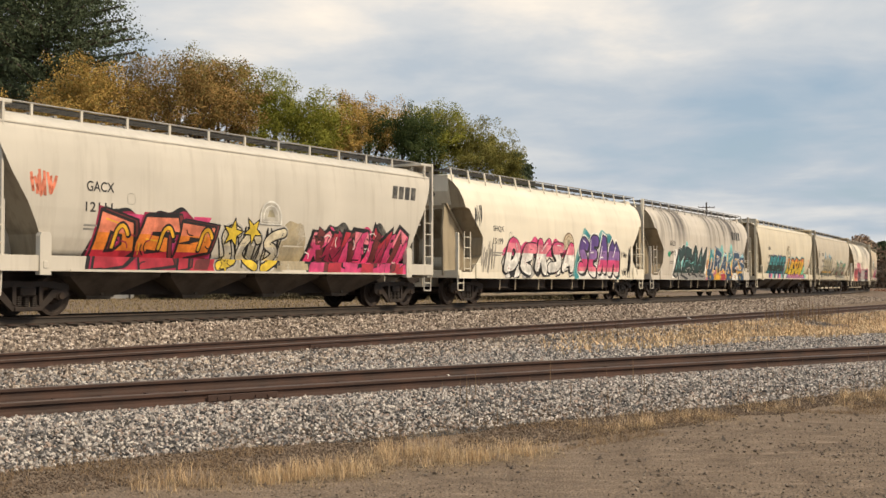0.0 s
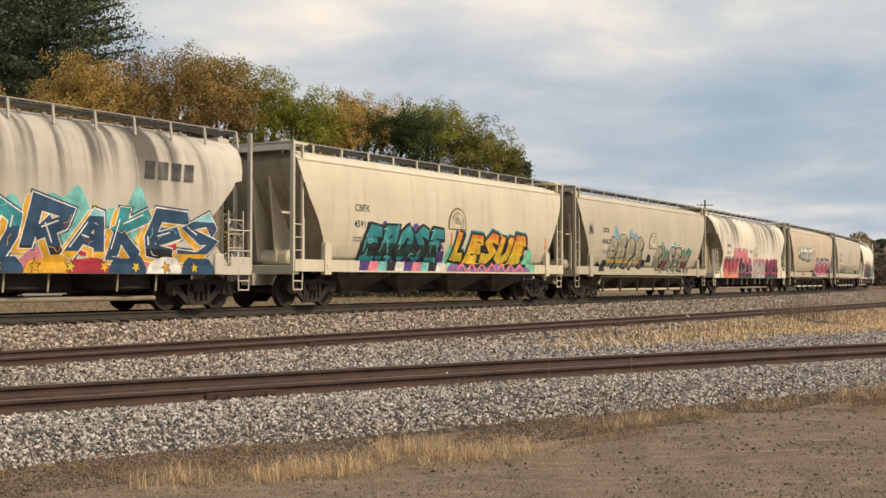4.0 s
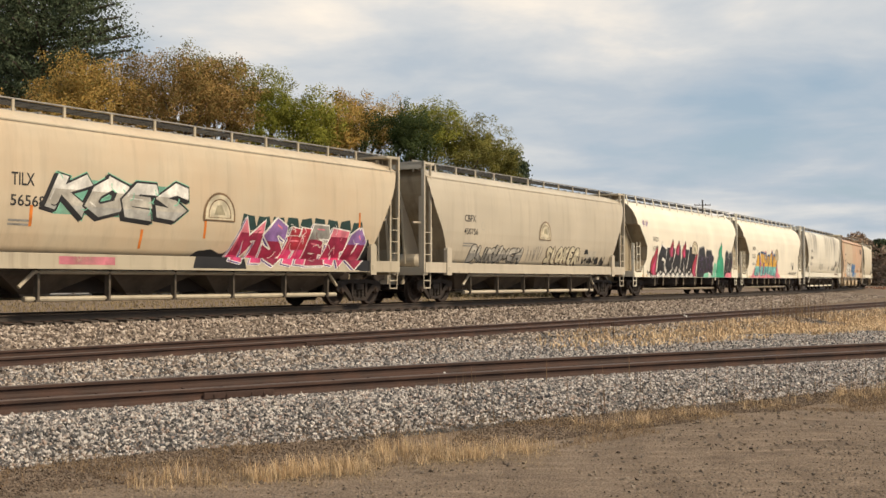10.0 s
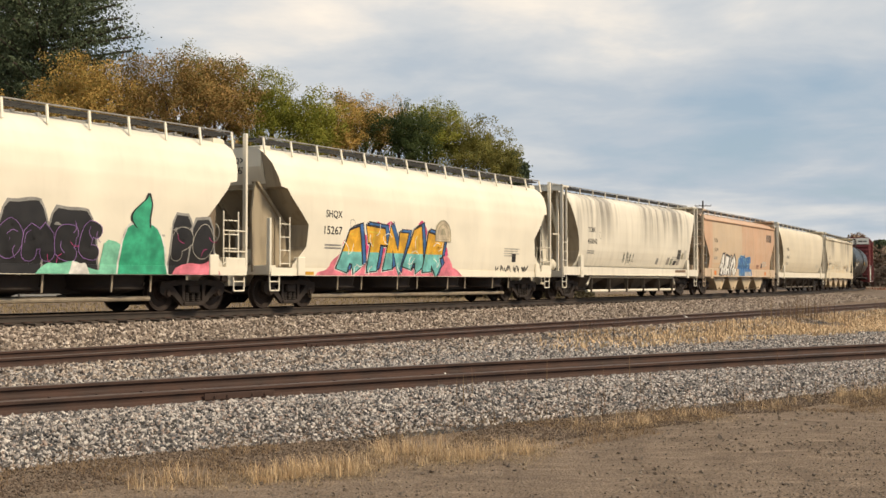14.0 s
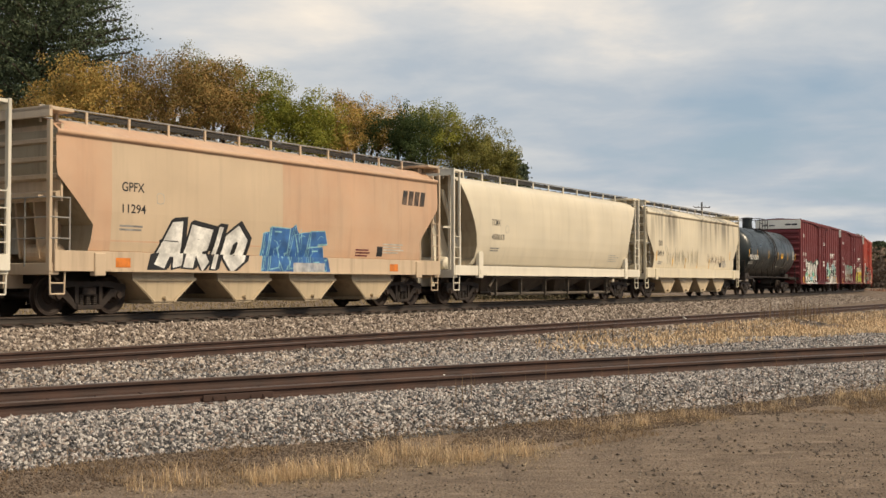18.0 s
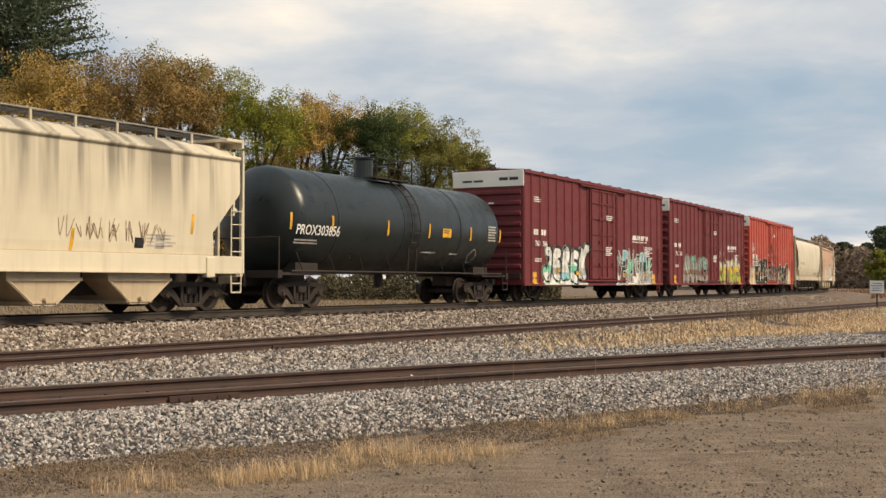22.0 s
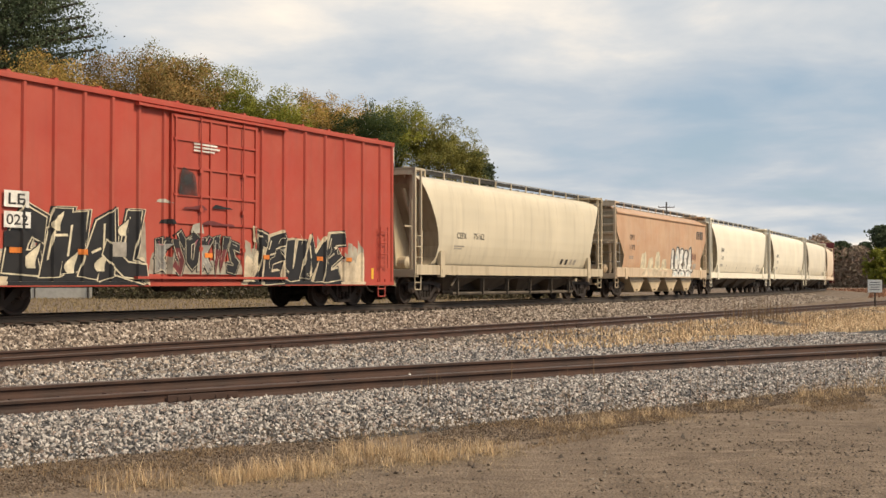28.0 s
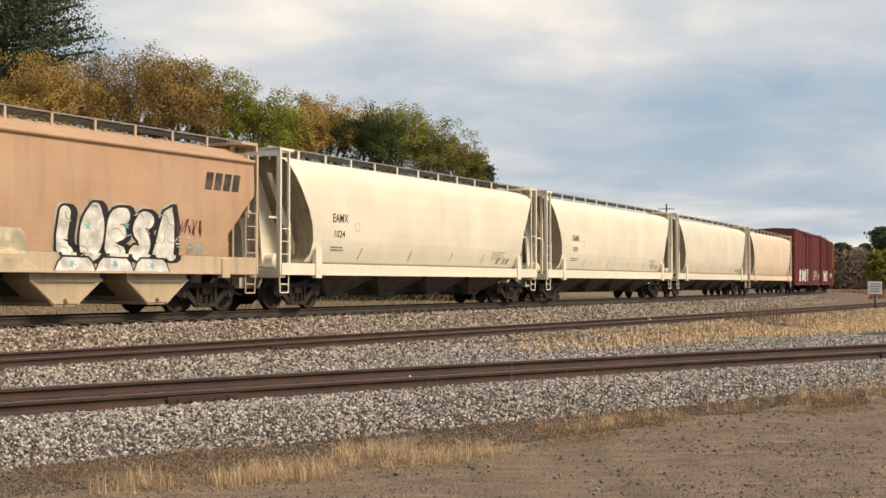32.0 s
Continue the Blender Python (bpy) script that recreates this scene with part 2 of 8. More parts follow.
def lathe(bm, profile, axis_y0=0.0, seg=28):
    """profile (y, radius) turned about the y axis."""
    rings = []
    for y, r in profile:
        rings.append([bm.verts.new((r * math.cos(2 * math.pi * i / seg), y, r * math.sin(2 * math.pi * i / seg))) for i in range(seg)])
    for a, b in zip(rings, rings[1:]):
        for i in range(seg):
            j = (i + 1) % seg
            bm.faces.new((a[i], a[j], b[j], b[i]))
    bm.faces.new(rings[0])
    bm.faces.new(rings[-1][::-1])
    return bm


# ---- the three tracks
RZ = 0.85  # rail head of the main track
STEP = 0.5
KN = (-400, -100, 0, 20, 40, 60, 80, 100, 120, 140, 160, 200, 240, 290, 700)
KV = (0, 0.0012, 0.00122, 0.00126, 0.0014, 0.00105, 0.00194, 0.00306, 0.00397, 0.00473, 0.0054, 0.0052, 0.003, 0, 0)
MS = np.arange(-420, 640, STEP)


def bend(s, knots, values, at, heading, s0):
    ps = heading + np.cumsum(np.interp(s, knots, values)) * STEP
    ps -= np.interp(s0, s, ps) - heading
    x, y = np.cumsum(np.cos(ps)) * STEP, np.cumsum(np.sin(ps)) * STEP
    return x - np.interp(s0, s, x) + at[0], y - np.interp(s0, s, y) + at[1], ps


MX, MY, MP = bend(MS, KN, KV, (-5.0, 35.69), 1.04577, 0.0)
NS = np.arange(-60, 130, STEP)
NX, NY, NP = bend(NS, (-60, -8, -7, 10, 11, 130), (0, 0, -0.0075, -0.0075, 0, 0), (-0.42, 15.50), radians(38.0), 0.0)
DS = np.arange(-60, 190, STEP)
DX, DY, DP = bend(DS, (-60, -20, 190), (0, 0.0013, 0.0013), (-1.89, 25.18), radians(55.6), 0.0)
TRACKS = {"main": (MS, MX, MY, MP), "near": (NS, NX, NY, NP), "mid": (DS, DX, DY, DP)}
HEAD = {"main": RZ, "near": 0.46, "mid": 0.50}


def on_track(key, s, off=0.0):
    S, X, Y, P = TRACKS[key]
    x, y, a = np.interp(s, S, X), np.interp(s, S, Y), np.interp(s, S, P)
    return x - off * np.sin(a), y + off * np.cos(a), a


def track_dist(key, x, y):
    """Signed distance from the centre line, positive away from the camera."""
    S, X, Y, P = TRACKS[key]
    X, Y, P = X[::2], Y[::2], P[::2]
    x, y = np.atleast_1d(x).astype(float), np.atleast_1d(y).astype(float)
    out = np.empty(len(x))
    for i in range(0, len(x), 4000):
        dx, dy = x[i:i + 4000, None] - X[None], y[i:i + 4000, None] - Y[None]
        k = np.argmin(dx * dx + dy * dy, axis=1)
        r = np.arange(len(k))
        out[i:i + 4000] = -dx[r, k] * np.sin(P[k]) + dy[r, k] * np.cos(P[k])
    return out


BED = {"near": ((-2.75, -0.02), (-2.4, 0.05), (-2.05, 0.17), (-1.7, 0.27), (-1.45, 0.312), (-0.84, 0.318), (-0.66, 0.27), (0.66, 0.27), (0.84, 0.318), (1.5, 0.315), (2.2, 0.285), (4.0, 0.262), (7.5, 0.25), (9.5, 0.17)),
       "mid": ((-3.1, 0.21), (-2.3, 0.29), (-1.6, 0.345), (-0.84, 0.35), (-0.66, 0.30), (0.66, 0.30), (0.84, 0.35), (1.6, 0.345), (2.3, 0.29), (3.0, 0.22)),
       "main": ((-5.6, 0.20), (-4.4, 0.30), (-3.0, 0.47), (-1.75, 0.60), (-1.32, 0.585), (-0.9, 0.60), (0, 0.62), (0.9, 0.60), (1.9, 0.60), (2.9, 0.47), (4.2, 0.2))}


def base_height(x, y):
    d = track_dist("near", x, y)
    z = np.interp(d, (-4.5, -3.0, 1.0, 3.0), (0.0, 0.02, 0.20, 0.20))
    return z + 0.03 * np.sin(x * 0.9 + y * 0.4) * np.sin(y * 0.7 - x * 0.2) * (np.abs(x) < 120)


def surface(x, y):
    z = base_height(x, y)
    for key, prof in BED.items():
        d = track_dist(key, x, y)
        p = np.interp(d, [a for a, b in prof], [b for a, b in prof], left=-9, right=-9)
        z = np.maximum(z, p)
    return z


# painted shade in the gaps: slight on the dirt, deep on the ballast beds
DIRT = ground_mat("trodden_dirt", ((0.178, 0.130, 0.094), (0.222, 0.165, 0.120), (0.272, 0.208, 0.154)), 38, 0.30, 0.75, True)
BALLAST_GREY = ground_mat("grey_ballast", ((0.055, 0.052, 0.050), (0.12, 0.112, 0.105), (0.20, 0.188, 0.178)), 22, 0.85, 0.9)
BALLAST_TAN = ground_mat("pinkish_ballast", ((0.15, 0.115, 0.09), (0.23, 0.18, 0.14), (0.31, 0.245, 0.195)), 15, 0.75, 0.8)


def axis_points(lo, hi, fine, far):
    core = np.arange(lo, hi + 1e-6, fine)
    out = [hi]
    step = fine
    while out[-1] < far:
        step *= 1.35
        out.append(out[-1] + step)
    left = [lo]
    step = fine
    while left[-1] > -far:
        step *= 1.35
        left.append(left[-1] - step)
    return np.concatenate([np.array(left[:0:-1]), core, np.array(out[1:])])


def build_ground():
    gx, gy = axis_points(-16, 30, 0.5, 2600), axis_points(3, 60, 0.5, 2600)
    X, Y = np.meshgrid(gx, gy)
    z = base_height(X.ravel(), Y.ravel())
    far = np.hypot(X.ravel(), Y.ravel()) > 150
    z = np.where(far, np.where(Y.ravel() > 0, 0.25, 0.0), z)
    n = len(gx)
    idx = (np.arange(len(gy) - 1)[:, None] * n + np.arange(n - 1)[None]).ravel()
    faces = np.stack([idx, idx + 1, idx + n + 1, idx + n], 1)
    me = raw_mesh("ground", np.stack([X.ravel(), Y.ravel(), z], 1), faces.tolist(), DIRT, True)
    tagged(put("ground", me), "brown trodden dirt with gravel and dry grass patches", "ground", kind="structure")


def loft(name, key, section, s0, s1, step, mat, top_mat=None, closed=False):
    ss = np.arange(s0, s1 + 1e-6, step)
    verts, faces = [], []
    n = len(section)
    for s in ss:
        for off, z in section:
            x, y, a = on_track(key, s, off)
            verts.append((x, y, z))
    m = n if closed else n - 1
    for i in range(len(ss) - 1):
        for j in range(m):
            k = (j + 1) % n
            faces.append((i * n + j, (i + 1) * n + j, (i + 1) * n + k, i * n + k))
    me = raw_mesh(name, verts, faces, mat)
    if top_mat:
        me.materials.append(top_mat)
    return me, n


def build_tracks():
    tie = box(bmesh.new(), -0.115, 0.115, -1.3, 1.3, -0.18, 0.0, 0.012)
    tie_me = mesh_of(tie, "tie", TIE)
    plate = box(bmesh.new(), -0.1, 0.1, -0.19, 0.19, 0.0, 0.02)
    plate_me = mesh_of(plate, "tie_plate", RAIL_RUST)
    spans = {"near": (-25, 90, -9, 40, 0.150), "mid": (-25, 150, -18, 62, 0.155), "main": (-330, 420, -22, 70, 0.172)}
    labels = {"near": "rusty siding track in grey crushed-stone ballast", "mid": "rusty brown siding track with weeds beside it", "main": "dark main track on a raised bed of pinkish ballast"}
    for key, (s0, s1, t0, t1, rh) in spans.items():
        h = HEAD[key]
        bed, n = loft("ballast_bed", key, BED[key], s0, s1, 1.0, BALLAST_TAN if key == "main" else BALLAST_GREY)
        track = tagged(put("railway_track", bed), labels[key], "railway track", kind="structure")
        rail_mat = RAIL_MAIN if key == "main" else RAIL_RUST
        w, f = 0.036, 0.07
        sec = ((-f, h - rh), (-f, h - rh + 0.012), (-0.02, h - rh + 0.03), (-0.011, h - rh * 0.6), (-0.011, h - 0.045), (-w, h - 0.036), (-w, h - 0.008),
               (-w + 0.01, h), (w - 0.01, h), (w, h - 0.008), (w, h - 0.036), (0.011, h - 0.045), (0.011, h - rh * 0.6), (0.02, h - rh + 0.03), (f, h - rh + 0.012), (f, h - rh))
        for side in (-1, 1):
            me, n = loft("rail", key, [(a + side * 0.7535, b) for a, b in sec], s0, s1, 1.0, rail_mat, RAIL_TOP, True)
            mi = np.zeros(len(me.polygons), int)
            mi[np.isin(np.arange(len(mi)) % n, (6, 7, 8))] = 1
            me.polygons.foreach_set("material_index", mi.tolist())
            put("rail", me, track)
        rng = random.Random(7)
        s = t0
        while s < t1:
            x, y, a = on_track(key, s)
            m = Matrix.Translation((x, y, h - rh + 0.006 + rng.uniform(-0.006, 0.004))) @ Euler((0, 0, a + rng.uniform(-0.02, 0.02))).to_matrix().to_4x4()
            put("tie", tie_me, track, m)
            if s < t0 + 42:
                for side in (-1, 1):
                    put("tie_plate", plate_me, track, m @ Matrix.Translation((0, side * 0.7535, -0.004)))
            s += 0.52
    # joint bars on the siding rails
    bar = box(bmesh.new(), -0.42, 0.42, -0.008, 0.012, -0.035, 0.035, 0.004)
    for bx in (-0.3, -0.15, 0.15, 0.3):
        rod(bar, (bx, -0.022, 0), (bx, 0.02, 0), 0.014, 6)
    bar_me = mesh_of(bar, "joint_bar", RAIL_RUST)
    for key, s in (("near", 9.6), ("near", -3.4), ("mid", -3.0), ("mid", 9.0)):
        x, y, a = on_track(key, s, -0.7535 - 0.045)
        track = [o for o in scene.objects if o.get("category") == "railway track"][{"near": 0, "mid": 1}[key]]
        put("joint_bar", bar_me, track, Matrix.Translation((x, y, HEAD[key] - 0.085)) @ Euler((0, 0, a)).to_matrix().to_4x4())


build_ground()
build_tracks()
# ---- the train: a car's own space has x along the train (towards its rear), the camera's side at negative y, z up from the rail head
CACHE = {}


def cached(key, make):
    if key not in CACHE:
        CACHE[key] = make()
    return CACHE[key]


def truck_frame():
    bm = bmesh.new()
    top = [(-1.14, 0.60), (-1.10, 0.72), (-0.55, 0.78), (0.55, 0.78), (1.10, 0.72), (1.14, 0.60), (0.95, 0.58), (0.5, 0.66), (-0.5, 0.66), (-0.95, 0.58)]
    prism(bm, top, -1.05, -0.93)
    for d in (-1, 1):
        leg = [(d * 1.12, 0.62), (d * 1.12, 0.47), (d * 1.02, 0.40), (d * 0.72, 0.42), (d * 0.38, 0.14), (d * 0.16, 0.14), (d * 0.16, 0.25), (d * 0.34, 0.27), (d * 0.66, 0.60), (d * 0.9, 0.62)]
        prism(bm, leg if d > 0 else leg[::-1], -1.04, -0.94)
        prism(bm, [(d * 0.30, 0.25), (d * 0.40, 0.30), (d * 0.40, 0.68), (d * 0.30, 0.68)][::d], -1.06, -0.92)
    box(bm, -0.34, 0.34, -1.08, -0.90, 0.13, 0.23, 0.015)
    return mesh_of(bm, "side_frame")


def truck_spring():
    bm = bmesh.new()
    rings = [(0.23 + k * 0.0225, 0.085 if k % 2 else 0.066) for k in range(12)]
    loops = [[bm.verts.new((r * math.cos(a), -0.99 + r * math.sin(a), z)) for a in (2 * math.pi * i / 8 for i in range(8))] for z, r in rings]
    for p, q in zip(loops, loops[1:]):
        for i in range(8):
            bm.faces.new((p[i], p[(i + 1) % 8], q[(i + 1) % 8], q[i]))
    return mesh_of(bm, "spring")


def bearing():
    bm = lathe(bmesh.new(), ((-1.10, 0.03), (-1.10, 0.075), (-1.06, 0.085), (-1.05, 0.115), (-0.93, 0.12)), seg=14)
    return mesh_of(bm, "bearing_cap")


def bolster():
    bm = box(bmesh.new(), -0.2, 0.2, -1.1, 1.1, 0.45, 0.66, 0.03)
    box(bm, -0.5, 0.5, -0.18, 0.18, 0.5, 0.74, 0.03)
    for x in (-0.42, 0.42):
        rod(bm, (x, -0.7, 0.36), (x, 0.7, 0.36), 0.05, 6)
    return mesh_of(bm, "truck")


def wheelset():
    bm = bmesh.new()
    for d in (-1, 1):
        prof = [(d * 0.835, 0.12), (d * 0.82, 0.17), (d * 0.775, 0.19), (d * 0.76, 0.33), (d * 0.80, 0.385), (d * 0.805, 0.445), (d * 0.79, 0.452), (d * 0.705, 0.46), (d * 0.69, 0.487), (d * 0.675, 0.48), (d * 0.672, 0.385), (d * 0.70, 0.33), (d * 0.69, 0.17), (d * 0.66, 0.12)]
        lathe(bm, prof, seg=32)
    rod(bm, (0, -0.95, 0), (0, 0.95, 0), 0.085, 12)
    return mesh_of(bm, "wheelset", None, False)


WHEELSETS = []


def add_truck(car, x):
    t = put("truck", cached("bolster", bolster), car, Matrix.Translation((x, 0, 0)), STEEL_DARK)
    for side in (0, 180):
        r = Euler((0, 0, radians(side))).to_matrix().to_4x4()
        put("side_frame", cached("frame", truck_frame), t, r, STEEL_DARK)
        for sx in (-0.2, 0.0, 0.2):
            put("spring", cached("spring", truck_spring), t, r @ Matrix.Translation((sx, 0, 0)), STEEL_DARK)
        for bx in (-0.889, 0.889):
            put("bearing_cap", cached("bearing", bearing), t, Matrix.Translation((bx, 0, 0.457)) @ r, WHEEL)
    for bx in (-0.889, 0.889):
        w = put("wheelset", cached("wheels", wheelset), t, Matrix.Translation((bx, 0, 0.457)), WHEEL)
        WHEELSETS.append((w, bx))


def coupler_mesh():
    bm = box(bmesh.new(), 0, 0.62, -0.09, 0.09, 0.78, 0.98, 0.02)
    prism(bm, [(0.5, 0.74), (0.78, 0.74), (0.84, 0.80), (0.84, 1.0), (0.78, 1.04), (0.5, 1.04)], -0.17, 0.17)
    pipe(bm, [(0.1, -0.3, 0.8), (0.4, -0.34, 0.5), (0.75, -0.28, 0.42)], 0.025)
    return mesh_of(bm, "coupler")


def add_couplers(car, xe):
    for d in (0, 180):
        put("coupler", cached("coupler", coupler_mesh), car, Euler((0, 0, radians(d))).to_matrix().to_4x4() @ Matrix.Translation((xe, 0, 0)), STEEL_DARK)


def ladder_mesh(z0, z1, w=0.42, gap=0.36):
    def make():
        bm = bmesh.new()
        for x in (0, w):
            rod(bm, (x, 0, z0), (x, 0, z1), 0.022, 6)
        z = z0 + 0.08
        while z < z1:
            rod(bm, (0, 0, z), (w, 0, z), 0.016, 6)
            z += gap
        return mesh_of(bm, "ladder")
    return cached(("ladder", z0, z1, w, gap), make)


def step_mesh():
    bm = bmesh.new()
    pipe(bm, [(0, 0, 1.05), (0.02, 0, 0.50), (0.40, 0, 0.50), (0.42, 0, 1.05)], 0.022)
    rod(bm, (0.01, 0, 0.74), (0.41, 0, 0.74), 0.02)
    return mesh_of(bm, "step")


# side outlines: half-width by height, and half-length by height
WIDTHS = {"A": ((1.30, 1.33), (1.5, 1.42), (1.75, 1.50), (2.05, 1.56), (2.4, 1.59), (2.9, 1.60), (3.4, 1.59), (3.8, 1.555), (4.14, 1.49), (4.17, 1.46), (4.30, 1.28), (4.42, 0.95), (4.48, 0.5)),
          "B": ((0.92, 1.50), (1.4, 1.56), (2.0, 1.60), (2.7, 1.61), (3.2, 1.585), (3.6, 1.51), (3.95, 1.37), (4.2, 1.17), (4.38, 0.90), (4.47, 0.5)),
          "C": ((1.42, 1.44), (1.7, 1.49), (2.4, 1.53), (3.2, 1.53), (3.95, 1.51), (4.02, 1.51), (4.03, 1.56), (4.12, 1.56), (4.13, 1.47), (4.30, 1.22), (4.42, 0.9), (4.47, 0.5))}
LENGTHS = {"A": ((1.30, 7.00), (1.8, 7.10), (2.5, 7.48), (3.1, 7.88), (3.6, 8.14), (4.0, 8.28), (4.14, 8.30), (4.48, 8.1)),
           "E": ((1.30, 7.28), (1.42, 7.18), (1.62, 7.0), (2.01, 6.95), (2.5, 7.05), (2.89, 7.20), (3.54, 7.58), (3.89, 7.82), (4.14, 8.0), (4.48, 7.95)),
           "B": ((0.92, 7.6), (1.2, 7.55), (1.39, 7.34), (1.71, 6.99), (2.33, 6.91), (2.7, 7.28), (3.08, 7.66), (3.28, 7.80), (3.33, 8.05), (3.7, 8.15), (4.2, 8.28), (4.47, 8.25)),
           "C": ((1.42, 6.86), (1.7, 6.80), (2.06, 6.75), (2.66, 7.31), (3.12, 7.77), (3.3, 7.80), (4.12, 7.80), (4.13, 7.74), (4.47, 7.66))}


WIDTHS["E"] = WIDTHS["A"]


# grime on brown, with the shade of the car's end cavity in the colour
GRIMY_SHADED = car_paint("grimy_shaded_brown_end_paint", (0.23, 0.175, 0.12), (0.07, 0.05, 0.035), grime=0.75, rust=0.4)
RAIL_GREY = plain("weathered_grey_rail", (0.30, 0.285, 0.26), 0.6, 0.2, 0.25, 3, 40, 0.1)
PIPE_TAN = car_paint("grimy_pipe_paint", (0.40, 0.33, 0.24), (0.12, 0.08, 0.05), grime=0.7, rust=0.4)
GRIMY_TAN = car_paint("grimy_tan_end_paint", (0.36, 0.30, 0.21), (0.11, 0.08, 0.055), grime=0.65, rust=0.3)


def width_at(kind, z):
    w = WIDTHS[kind]
    return float(np.interp(z, [a for a, b in w], [b for a, b in w]))


def shell_mesh(kind):
    bm = bmesh.new()
    zs = sorted({z for z, w in WIDTHS[kind]} | {z for z, w in LENGTHS[kind]} | set(np.arange(1.5, 4.1, 0.22).round(3).tolist()))
    lz, lv = [a for a, b in LENGTHS[kind]], [b for a, b in LENGTHS[kind]]
    nx = 10
    rings = []
    for z in zs:
        w, le = width_at(kind, z), float(np.interp(z, lz, lv))
        ring = [(-le + 2 * le * i / nx, -w, z) for i in range(nx + 1)] + [(le - 2 * le * i / nx, w, z) for i in range(nx + 1)]
        rings.append([bm.verts.new(p) for p in ring])
    n = len(rings[0])
    for a, b in zip(rings, rings[1:]):
        for i in range(n):
            j = (i + 1) % n
            if i not in (nx, n - 1):
                bm.faces.new((a[i], a[j], b[j], b[i])).smooth = True
    bm.faces.new(rings[0][::-1])
    bm.faces.new(rings[-1])
    me = mesh_of(bm, "body_shell")
    return me


def slope_sheet(kind):
    """The sloping end of the body at +x, set a hand's breadth in behind the edge of the sides."""
    bm = bmesh.new()
    lz, lv = [a for a, b in LENGTHS[kind]], [b for a, b in LENGTHS[kind]]
    zs = sorted({a for a in lz} | {z for z, w in WIDTHS[kind]})
    last = None
    for z in zs:
        w, le = width_at(kind, z), float(np.interp(z, lz, lv))
        row = [bm.verts.new(p) for p in ((le, -w, z), (le - 0.10, -w + 0.03, z), (le - 0.10, w - 0.03, z), (le, w, z))]
        if last:
            for i in range(3):
                bm.faces.new((last[i], last[i + 1], row[i + 1], row[i]))
        last = row
    return mesh_of(bm, "slope_sheet")


def eave_strip(le):
    """Seam where the side sheets meet the roof."""
    bm = bmesh.new()
    prism(bm, [(-le, 4.115), (le, 4.115), (le, 4.150), (-le, 4.150)], -1.513, -1.47)
    return mesh_of(bm, "eave_strip")


def end_web():
    """Upright longitudinal plate under the slope sheet of the round-sided cars."""
    bm = bmesh.new()
    prism(bm, [(6.85, 1.0), (8.32, 1.0), (8.36, 2.6), (8.22, 3.46), (8.10, 3.44), (6.95, 2.28)], -0.03, 0.03)
    prism(bm, [(7.35, 1.0), (7.42, 1.0), (7.42, 2.5), (7.35, 2.5)], -0.07, 0.07)
    prism(bm, [(8.14, 3.46), (8.24, 3.46), (6.98, 2.22), (6.92, 2.30)], -0.10, 0.10)
    return mesh_of(bm, "end_web")


def end_floor():
    return mesh_of(box(bmesh.new(), 7.5, 8.2, -1.35, 1.35, 1.02, 1.10), "end_floor")


def end_cage():
    """Low grab rails round the corner platform."""
    bm = bmesh.new()
    for z in (1.52, 2.05):
        rod(bm, (7.42, -1.50, z), (8.28, -1.50, z), 0.018, 6)
        rod(bm, (8.28, -1.50, z), (8.28, -0.9, z), 0.018, 6)
    rod(bm, (8.28, -0.9, 1.1), (8.28, -0.9, 2.1), 0.02, 6)
    return mesh_of(bm, "grab_rail")


def tall_cage():
    """Chest-high railing round the end platform of the flat-sided cars."""
    bm = bmesh.new()
    for z in (1.72, 2.18, 2.62):
        rod(bm, (7.74, -1.52, z), (8.28, -1.52, z), 0.018, 6)
        rod(bm, (8.28, -1.52, z), (8.28, 0.2, z), 0.018, 6)
    for x, y in ((7.74, -1.52), (8.28, -0.7), (8.28, 0.2)):
        rod(bm, (x, y, 1.1), (x, y, 2.64), 0.02, 6)
    return mesh_of(bm, "grab_rail")


def corner_box():
    return mesh_of(box(bmesh.new(), 7.50, 8.25, -1.52, -0.95, 0.93, 1.36, 0.02), "corner_platform")


